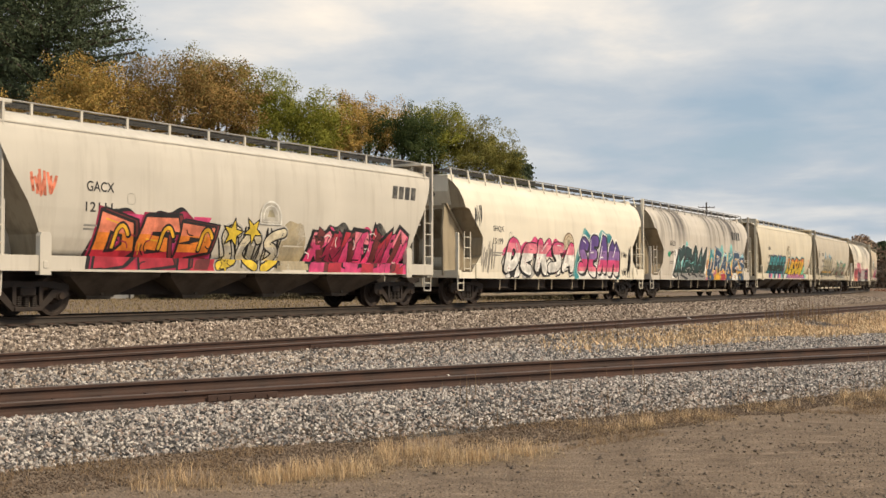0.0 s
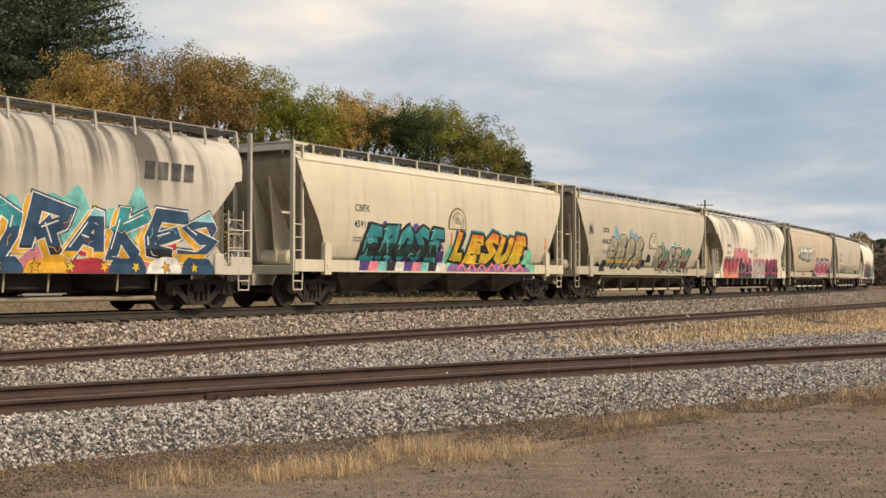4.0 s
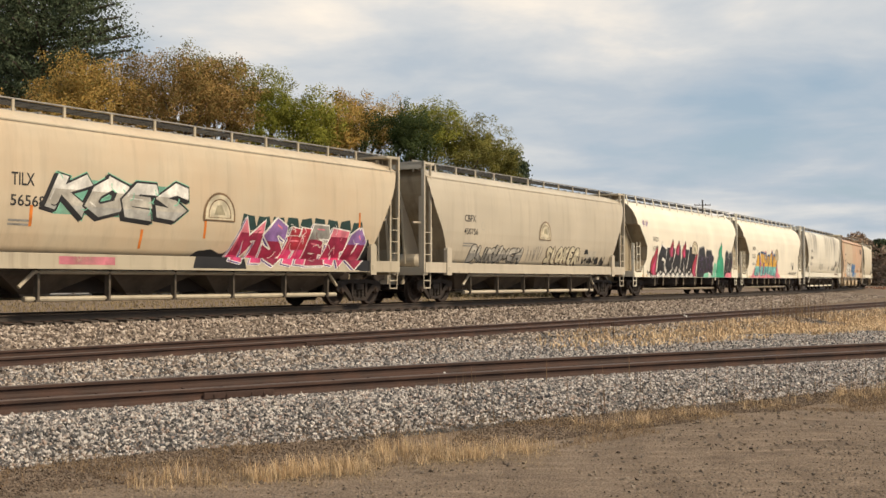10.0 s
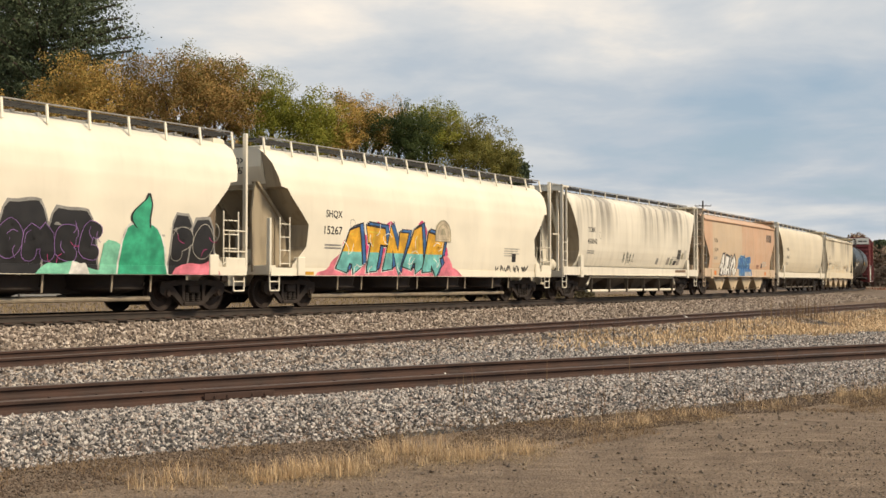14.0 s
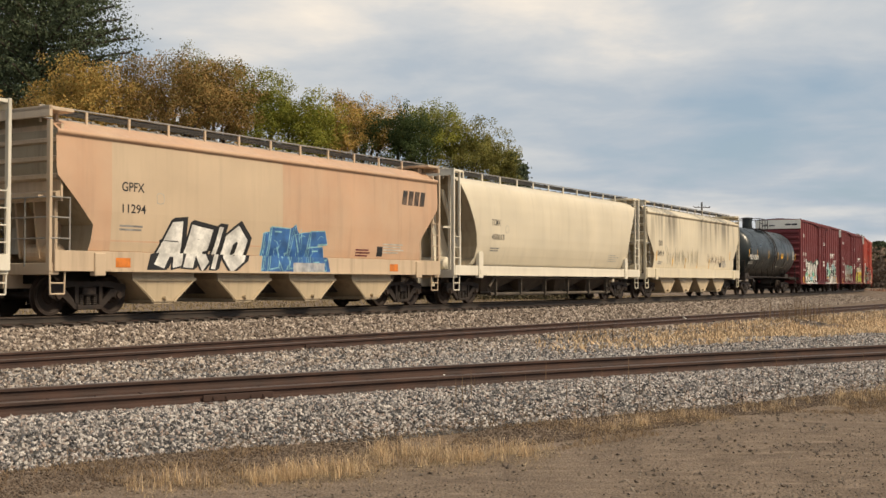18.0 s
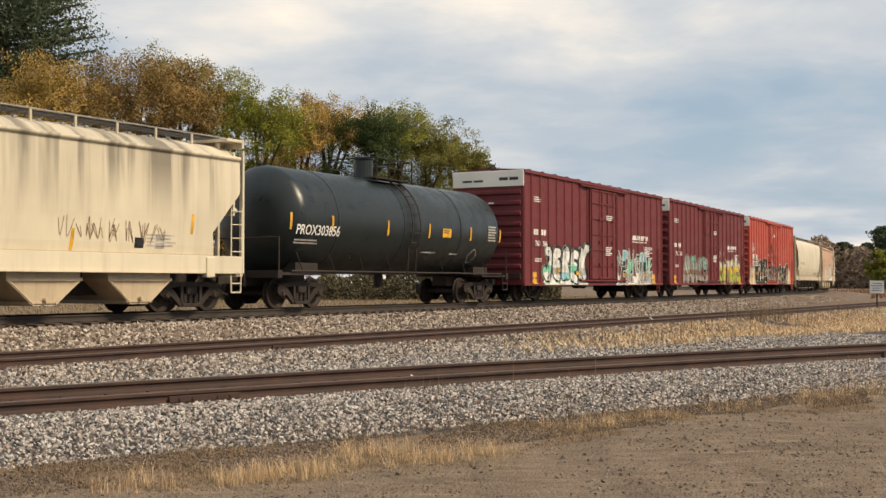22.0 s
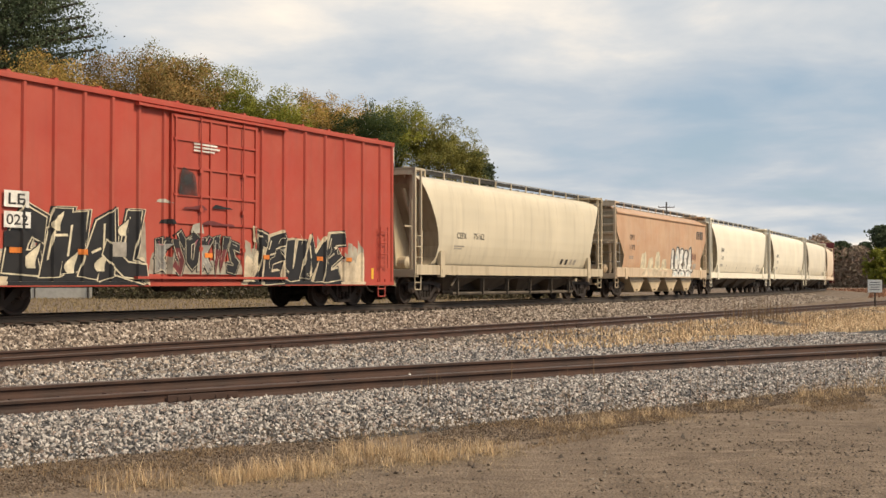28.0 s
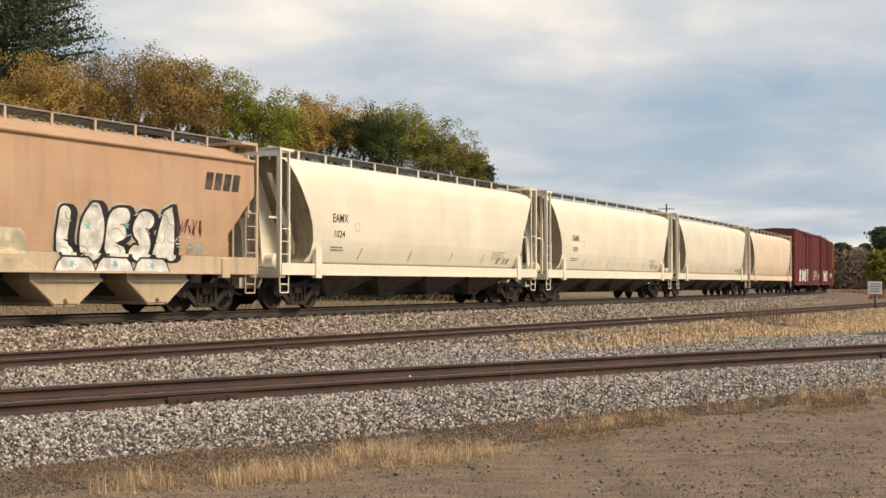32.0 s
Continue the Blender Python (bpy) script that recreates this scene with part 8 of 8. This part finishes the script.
# bearing, height and spread as sighted, depth, leaf colour, label
for i, (ray, rise, span, dep, leaf, label) in enumerate((
        (75, 90, 190, 74, "gold", "golden autumn tree with a rounded thinning crown"),
        (150, 100, 190, 82, "rust", "rusty orange autumn tree with thinning top"),
        (240, 80, 240, 76, "rust", "broad orange-brown autumn tree"),
        (285, 80, 110, 86, "olive", "olive-green tree behind orange crowns"),
        (312, 92, 150, 80, "rust", "rust-brown autumn tree with flat top"),
        (395, 108, 120, 88, "green", "tall green tree among autumn crowns"),
        (455, 152, 170, 82, "green", "yellow-green autumn tree with broad crown"),
        (520, 170, 130, 90, "gold", "yellow autumn tree among green ones"),
        (575, 152, 140, 92, "gold", "golden-orange autumn tree above the cars"),
        (645, 180, 130, 90, "dark", "dark green tree with dense shaded crown"),
        (690, 168, 150, 96, "green", "green tree turning yellow"),
        (755, 200, 140, 96, "olive", "olive-green autumn tree with uneven crown"),
        (800, 235, 110, 100, "olive", "olive-green tree at the wood's edge"),
        (20, 190, 220, 92, "olive", "olive tree behind the golden one"),
        (-60, 150, 220, 80, "rust", "rusty autumn tree at the wood's end"),
        (-190, 130, 240, 84, "gold", "golden autumn tree beyond the pine"))):
    dep *= TREE_K
    x, y = ray_place(ray, dep)
    tree(x, y, top_height(rise - 12, dep), span / F * dep * 1.12, leaf, 11 + i, label)
x, y = ray_place(4, 138)
conifer(x, y, top_height(-130, 138), 17.0, 71, "tall dark pine with dense upswept branches", 72000, 0.18, True, 0.45)
x, y = ray_place(-160, 142)
conifer(x, y, top_height(-60, 142), 17.0, 72, "tall dark pine beside the golden trees", 20000, 0.3, True, 0.4)
x, y = ray_place(846, 146)
conifer(x, y, top_height(262, 146), 8.3, 73, "small dark spruce at the wood's edge", 9000, 0.24)
x, y = ray_place(866, 154)
conifer(x, y, top_height(284, 154), 5.5, 74, "small dark spruce with a pointed top", 5000, 0.22)


# ---- far woods, one band of brown and green crowns to the horizon
def far_woods():
    rng = np.random.default_rng(5)
    n = 56000
    az = np.where(rng.uniform(0, 1, n) < 0.7, rng.uniform(0.28, 0.43, n), rng.uniform(-0.55, 0.62, n))
    rad = 300 + rng.uniform(0, 45, n) + 25 * np.sin(az * 9)
    ridge = 11.0 + 0.7 * np.sin(az * 31) + 1.6 * np.sin(az * 83 + 1) + 1.2 * np.sin(az * 190)
    z = 0.2 + ridge * rng.uniform(0, 1, n)
    pts = np.stack([rad * np.sin(az), rad * np.cos(az), z], 1)
    v, f = leaf_quads(pts, 0.42, rng)
    mat = island_mat("far_woods_leaves", ((0.27, 0.19, 0.145), (0.32, 0.225, 0.17), (0.28, 0.23, 0.16), (0.34, 0.22, 0.165), (0.24, 0.205, 0.15)), 0.9)
    tagged(put("far_woods", raw_mesh("far_woods", v, f.tolist(), mat)), "distant band of brown and green autumn woods", "woods", kind="stuff")


far_woods()
for ray, rise, dep, wide, seed in ((1564, 399, 290, 6.0, 81), (1490, 427, 296, 4.2, 82), (1532, 428, 300, 3.2, 83), (1640, 410, 290, 5.5, 84)):
    x, y = ray_place(ray, dep)
    conifer(x, y, top_height(rise, dep), wide, seed, "distant dark pine above the brown woods", 5000, 0.3, True, 0.62)
x, y = ray_place(1562, 260)
tree(x, y, top_height(438, 260), 7.5, "green", 91, "distant yellow-green autumn tree before the woods", 7000, 0.24)


def utility_pole():
    x, y = ray_place(1180, 150)
    h = top_height(358, 150)
    ob = new("utility_pole")
    ob.location = (x, y, 0.2)
    tagged(ob, "grey wooden utility pole behind the train", "utility pole")
    part("pole", rod(bmesh.new(), (0, 0, 0), (0, 0, h), 0.10, 8), BARK, ob)
    part("crossarm", box(bmesh.new(), -1.0, 1.0, -0.04, 0.04, h - 0.7, h - 0.60), BARK, ob)
    for dx in (-1.0, -0.4, 0.4, 1.0):
        part("insulator", rod(bmesh.new(), (dx, 0, h - 0.60), (dx, 0, h - 0.46), 0.035, 6), STEEL_DARK, ob)


def yard_sign():
    x, y = ray_place(1548, 60)
    g = float(surface(np.array([x]), np.array([y]))[0])
    ob = new("sign")
    ob.matrix_basis = pose(x, y, g, 0, 0, -20)
    tagged(ob, "small white yard sign on a dark post", "sign")
    top = 1.70 - g
    part("post", box(bmesh.new(), -0.035, 0.035, -0.03, 0.03, -0.2, top, 0.005), STEEL_DARK, ob)
    plate = part("plate", box(bmesh.new(), -0.34, 0.34, -0.045, -0.03, top - 0.62, top + 0.02, 0.004), WHITE, ob, "white sign plate")
    for k, w in ((0.10, 0.22), (0.22, 0.26), (0.34, 0.2), (0.46, 0.25)):
        part("text_bar", box(bmesh.new(), -w, w, -0.050, -0.0462, top - k - 0.03, top - k), BLACK, plate)


def low_shed():
    x0, y0 = ray_place(-140, 98)
    ob = new("storage_shed")
    ob.matrix_basis = pose(x0, y0, 0.2, 0, 0, 14)
    tagged(ob, "long low pale metal shed behind the train", "shed")
    siding = plain("pale_siding", (0.36, 0.355, 0.335), 0.6, 0.1, 0.15)
    part("wall", box(bmesh.new(), 0, 13.4, 0, 5.0, 0.0, 1.75, 0.02), siding, ob)
    part("roof", box(bmesh.new(), -0.1, 13.5, -0.15, 5.15, 1.75, 2.05, 0.03), siding, ob)
    for z in (1.0, 1.40):
        part("trim_rail", box(bmesh.new(), 0, 13.4, -0.06, -0.01, z, z + 0.10), STEEL_DARK, ob)
    for dx in (0.1, 4.5, 8.9, 13.2):
        part("door_post", box(bmesh.new(), dx, dx + 0.1, -0.07, -0.005, 0.0, 1.74), STEEL_DARK, ob)


def brush():
    """Dry brush and saplings along the foot of the trees."""
    rng = np.random.default_rng(17)
    n = 60000
    ray = rng.uniform(-420, 990, n)
    dep = np.where(ray > 175, rng.uniform(96.5, 101, n), rng.uniform(112, 122, n))
    h = 2.2 + 0.4 * np.sin(ray * 0.031) * np.sin(ray * 0.013 + 1) + 0.3 * np.sin(ray * 0.09)
    pts = np.stack([(ray - 784) / F * dep, dep, 0.15 + h * rng.uniform(0, 1, n) ** 0.8], 1)
    v, f = leaf_quads(pts, 0.12, rng)
    mat = island_mat("undergrowth_leaves", ((0.08, 0.07, 0.04), (0.13, 0.105, 0.065), (0.10, 0.095, 0.05), (0.16, 0.125, 0.08)), 0.9)
    tagged(put("undergrowth", raw_mesh("undergrowth", v, f.tolist(), mat)), "brown and olive dry brush below the trees", "undergrowth", kind="stuff")


brush()
utility_pole()
yard_sign()
low_shed()

# ---- loose stones, grass and weeds
STONE_GREY = island_mat("grey_stones", ((0.04, 0.038, 0.040), (0.29, 0.26, 0.238), (0.50, 0.455, 0.415), (0.095, 0.089, 0.089), (0.60, 0.55, 0.50), (0.33, 0.245, 0.20), (0.08, 0.082, 0.09), (0.43, 0.385, 0.35)), 0.9, 0.0, True)
STONE_TAN = island_mat("tan_stones", ((0.09, 0.070, 0.058), (0.36, 0.29, 0.235), (0.50, 0.42, 0.345), (0.17, 0.133, 0.108), (0.62, 0.53, 0.45), (0.28, 0.23, 0.19)), 0.9, 0.0, True)
STRAW = island_mat("dry_straw", ((0.47, 0.32, 0.175), (0.66, 0.475, 0.28), (0.76, 0.585, 0.38), (0.36, 0.225, 0.12)), 0.85, 0.15)
TALL_STRAW = island_mat("tan_standing_straw", ((0.56, 0.37, 0.21), (0.68, 0.48, 0.29), (0.74, 0.57, 0.37), (0.46, 0.30, 0.17)), 0.85, 0.2)
DARK_SOIL = island_mat("dark_soil_crumbs", ((0.095, 0.069, 0.050), (0.145, 0.106, 0.078), (0.205, 0.155, 0.117)), 0.95)
FIELD = island_mat("field_straw", ((0.24, 0.18, 0.10), (0.33, 0.25, 0.14), (0.28, 0.21, 0.12)), 0.9, 0.2)
WEED = island_mat("brown_weeds", ((0.13, 0.08, 0.05), (0.21, 0.14, 0.085), (0.30, 0.21, 0.12)), 0.9, 0.15)
FLAT_STRAW = island_mat("flattened_straw_blades", ((0.30, 0.21, 0.125), (0.44, 0.325, 0.20), (0.52, 0.40, 0.25), (0.24, 0.16, 0.095)), 0.9, 0.1)
DEAD_WEED = island_mat("dead_brown_weeds", ((0.16, 0.10, 0.06), (0.27, 0.18, 0.105), (0.38, 0.27, 0.16), (0.20, 0.125, 0.075)), 0.9, 0.15)
SOIL_BITS = island_mat("soil_bits", ((0.06, 0.045, 0.034), (0.17, 0.13, 0.098), (0.28, 0.23, 0.18), (0.11, 0.09, 0.075), (0.20, 0.155, 0.115)), 0.95)


def stones(name, x, y, size, mat, label, seed, sink=0.25):
    rng = np.random.default_rng(seed)
    n = len(x)
    z = surface(x, y)
    s = size * rng.uniform(0.55, 1.5, n)
    base = np.array(((1, 0, 0), (-1, 0, 0), (0, 1, 0), (0, -1, 0), (0, 0, 1), (0, 0, -1)), float)
    v = base[None] * rng.uniform(0.5, 1.2, (n, 6, 1)) + rng.normal(0, 0.22, (n, 6, 3))
    v[..., 2] *= 0.75
    q = rng.normal(size=(n, 3, 3))
    q, _ = np.linalg.qr(q)
    v = np.einsum("nij,nkj->nki", q, v) * s[:, None, None]
    v += np.stack([x, y, z + s * (0.5 - sink)], 1)[:, None]
    tri = np.array(((0, 2, 4), (2, 1, 4), (1, 3, 4), (3, 0, 4), (2, 0, 5), (1, 2, 5), (3, 1, 5), (0, 3, 5)))
    f = (np.arange(n)[:, None, None] * 6 + tri[None]).reshape(-1, 3)
    tagged(put(name, raw_mesh(name, v.reshape(-1, 3), f.tolist(), mat)), label, "gravel", kind="stuff")


def along(key, s0, s1, d0, d1, n, seed, power=1.0):
    rng = np.random.default_rng(seed)
    s = s0 + (s1 - s0) * rng.uniform(0, 1, n) ** power
    d = rng.uniform(d0, d1, n)
    x, y, a = on_track(key, s, d)
    return x, y


def clear_of_rails(x, y):
    ok = np.ones(len(x), bool)
    for key in TRACKS:
        d = np.abs(np.abs(track_dist(key, x, y)) - 0.7535)
        ok &= d > 0.085
    return x[ok], y[ok]


def straw(name, x, y, h, mat, label, seed, lean=0.5, width=0.006):
    rng = np.random.default_rng(seed)
    n = len(x)
    z = surface(x, y) - 0.01
    hh = h * rng.uniform(0.45, 1.25, n)
    a = rng.uniform(0, 2 * math.pi, n)
    le = rng.normal(0, lean, n) * hh
    w = width * rng.uniform(0.6, 1.5, n)
    p = np.stack([x, y, z], 1)
    side = np.stack([np.cos(a), np.sin(a), 0 * a], 1) * w[:, None]
    out = np.stack([-np.sin(a), np.cos(a), 0 * a], 1)
    mid = p + out * (le * 0.35)[:, None] + np.array((0, 0, 1)) * (hh * 0.6)[:, None]
    tip = p + out * le[:, None] + np.array((0, 0, 1)) * hh[:, None]
    v = np.stack([p - side, p + side, mid + side * 0.7, tip, mid - side * 0.7], 1).reshape(-1, 3)
    i = np.arange(n)[:, None] * 5
    f = (i + np.array((0, 1, 2, 4))).tolist() + (i + np.array((4, 2, 3))).tolist()
    tagged(put(name, raw_mesh(name, v, f, mat)), label, "grass", kind="stuff")


def clumped(x, y, seed, scale, cut):
    keep = np.array([noise.noise((float(a) * scale, float(b) * scale, seed)) > cut for a, b in zip(x, y)])
    return x[keep], y[keep]


x, y = clear_of_rails(*along("near", -11, 17, -2.42, -0.84, 72000, 21))
stones("ballast_stones", x, y, 0.020, STONE_GREY, "grey and whitish crushed-stone ballast", 31)
x, y = clear_of_rails(*along("near", -11, 18, 0.84, 7.3, 52000, 24))
stones("ballast_stones", x, y, 0.026, STONE_GREY, "grey crushed-stone ballast behind the siding", 35)
x, y = clear_of_rails(*along("mid", -18, 45, -2.9, 2.9, 42000, 22, 1.5))
stones("ballast_stones", x, y, 0.034, STONE_TAN, "tan and grey crushed-stone ballast", 32)
x, y = clear_of_rails(*along("main", -22, 75, -5.5, -0.9, 44000, 23, 1.6))
stones("ballast_stones", x, y, 0.043, STONE_TAN, "pinkish tan crushed-stone ballast", 33)
rng = np.random.default_rng(3)
sx, sy = rng.uniform(-5, 9, 22000), 7.5 + 11 * rng.uniform(0, 1, 22000) ** 1.3
ok = track_dist("near", sx, sy) < -2.5
sx, sy = sx[ok], sy[ok]
sx, sy = clumped(sx, sy, 4.0, 0.7, -0.25)
kx, ky = clumped(rng.uniform(-5, 9, 6000), rng.uniform(7.5, 18, 6000), 6.0, 1.1, -0.05)
ok = track_dist("near", kx, ky) < -2.6
stones("dirt_pebbles", kx[ok], ky[ok], 0.019, SOIL_BITS, "loose stones and clods on trodden dirt", 36, 0.3)
stones("dirt_pebbles", sx, sy, 0.010, SOIL_BITS, "small pebbles and clods on trodden dirt", 34, 0.35)


def scrap(x, y, z, w, turn):
    """A crumpled bit of white litter."""
    bm = bmesh.new()
    rng = random.Random(int(x * 100))
    grid = [[bm.verts.new((w * (i / 3 - 0.5), w * 0.6 * (j / 2 - 0.5), rng.uniform(0, 0.45) * w)) for j in range(3)] for i in range(4)]
    for i in range(3):
        for j in range(2):
            bm.faces.new((grid[i][j], grid[i + 1][j], grid[i + 1][j + 1], grid[i][j + 1]))
    tagged(put("litter_scrap", mesh_of(bm, "litter_scrap", WHITE), None, pose(x, y, z, 0, 0, turn)), "small crumpled white scrap lying on a rail", "litter")


for s, key, w in ((float(np.interp(-0.87, NX, NS)), "near", 0.045), (float(np.interp(5.6, DX, DS)), "mid", 0.16)):
    x, y, a = on_track(key, s, -0.7535)
    scrap(x, y, HEAD[key], w, math.degrees(a) + 10)
x, y = along("near", -10, 12, -3.5, -2.1, 42000, 48)
x, y = clumped(x, y, 9.0, 0.9, -0.2)
stones("dark_soil", x, y, 0.012, DARK_SOIL, "dark brown soil crumbs at the gravel's foot", 38, 0.2)
# straw along the foot of the ballast, in clumps
def tufts(clumps, seed, per=46, spread=0.035):
    """Root places of grass blades: clumps are (x, y, reach along, reach across, number of tufts)."""
    rng = np.random.default_rng(seed)
    xs, ys = [], []
    for cx, cy, a, b, n in clumps:
        u, v = rng.normal(0, a, n), rng.normal(0, b, n)
        x, y = cx + u * 0.79 - v * 0.61, cy + u * 0.61 + v * 0.79
        x, y = np.repeat(x, per), np.repeat(y, per)
        xs.append(x + rng.normal(0, spread, len(x)))
        ys.append(y + rng.normal(0, spread, len(y)))
    return np.concatenate(xs), np.concatenate(ys)


CLUMPS = ((-1.45, 9.6, 0.28, 0.09, 34), (-1.05, 10.1, 0.25, 0.08, 10), (-0.62, 11.1, 0.25, 0.10, 22), (-0.20, 10.75, 0.20, 0.10, 20), (0.38, 11.3, 0.22, 0.10, 16),
          (-2.3, 9.2, 0.3, 0.12, 9), (1.72, 13.1, 0.3, 0.12, 12), (2.75, 14.0, 0.3, 0.12, 5), (5.2, 16.2, 0.7, 0.18, 22), (6.6, 17.6, 0.6, 0.2, 14), (3.9, 15.0, 0.4, 0.15, 4))
x, y = tufts([(a, b, c, d, int(n * 1.3)) for a, b, c, d, n in CLUMPS], 41, 16, 0.035)
straw("dry_grass", x, y, 0.16, STRAW, "tufts of dry straw-coloured grass", 51, 0.6, 0.0021)
x, y = tufts([(a, b, c * 1.7, d * 2.0, n * 2) for a, b, c, d, n in CLUMPS], 49, 40, 0.10)
straw("flattened_straw", x, y, 0.04, FLAT_STRAW, "flattened tan straw on dark soil", 59, 2.2, 0.002)
x, y = along("near", -9, 16, -3.9, -2.3, 60000, 42)
x, y = clumped(x, y, 2.0, 1.1, 0.0)
straw("dry_weeds", x, y, 0.055, DEAD_WEED, "low brown weeds at the gravel's edge", 52, 1.1, 0.0022)
x, y = along("near", -9, 14, -3.4, -2.2, 420, 44)
straw("dead_stalks", x, y, 0.14, DEAD_WEED, "short dead weed stalks along the gravel", 58, 0.35, 0.0016)
# tall straw between the sidings
rng = np.random.default_rng(9)
gx, gy = rng.uniform(1.2, 34, 150000), rng.uniform(19, 72, 150000)
dm = track_dist("mid", gx, gy)
ok = (track_dist("near", gx, gy) > 3.3 + 0.8 * np.sin(gx * 1.7) * np.sin(gx * 0.6 + 1)) & (dm < -1.6) & (dm > -4.2 - 0.25 * gx) & (rng.uniform(0, 6, len(gx)) < gx)
gx, gy = gx[ok], gy[ok]
gx, gy = clumped(gx, gy, 7.0, 0.5, -0.30)
straw("tall_dry_grass", gx, gy, 0.125, TALL_STRAW, "dense tan dry grass between the sidings", 53, 0.8, 0.02)
x, y = along("mid", 3, 60, -5.0, -1.5, 1500, 43)
x, y = clumped(x, y, 3.0, 0.5, 0.0)
straw("tall_weeds", x, y, 0.45, WEED, "tall brown weeds beside the siding", 54, 0.12, 0.005)
x, y = along("mid", 17, 22, -2.8, -1.7, 150, 45)
straw("tall_weeds", x, y, 0.8, WEED, "clump of tall thin brown weeds", 55, 0.12, 0.007)
gx, gy = rng.uniform(34, 95, 9000), rng.uniform(105, 200, 9000)
RED_GRASS = island_mat("red_brown_grass", ((0.27, 0.13, 0.085), (0.34, 0.18, 0.115), (0.21, 0.105, 0.07)), 0.9, 0.1)
ok = (gx > 0.318 * gy) & (np.abs(track_dist("main", gx, gy)) > 6)
straw("rough_field_grass", gx[ok], gy[ok], 0.5, RED_GRASS, "red-brown rough grass before the far woods", 60, 0.4, 0.06)
# field beyond the main line
gx, gy = rng.uniform(-55, 60, 50000), rng.uniform(28, 125, 50000)
ok = (track_dist("main", gx, gy) > 16.0)
straw("field_grass", gx[ok], gy[ok], 0.16, FIELD, "dry tan field grass beyond the main track", 56, 0.5, 0.03)
x, y = along("near", -2, 13, -2.6, -1.1, 150, 46)
straw("dead_stalks", x, y, 0.32, WEED, "thin dead weed stalks standing in gravel", 57, 0.15, 0.004)


motions()
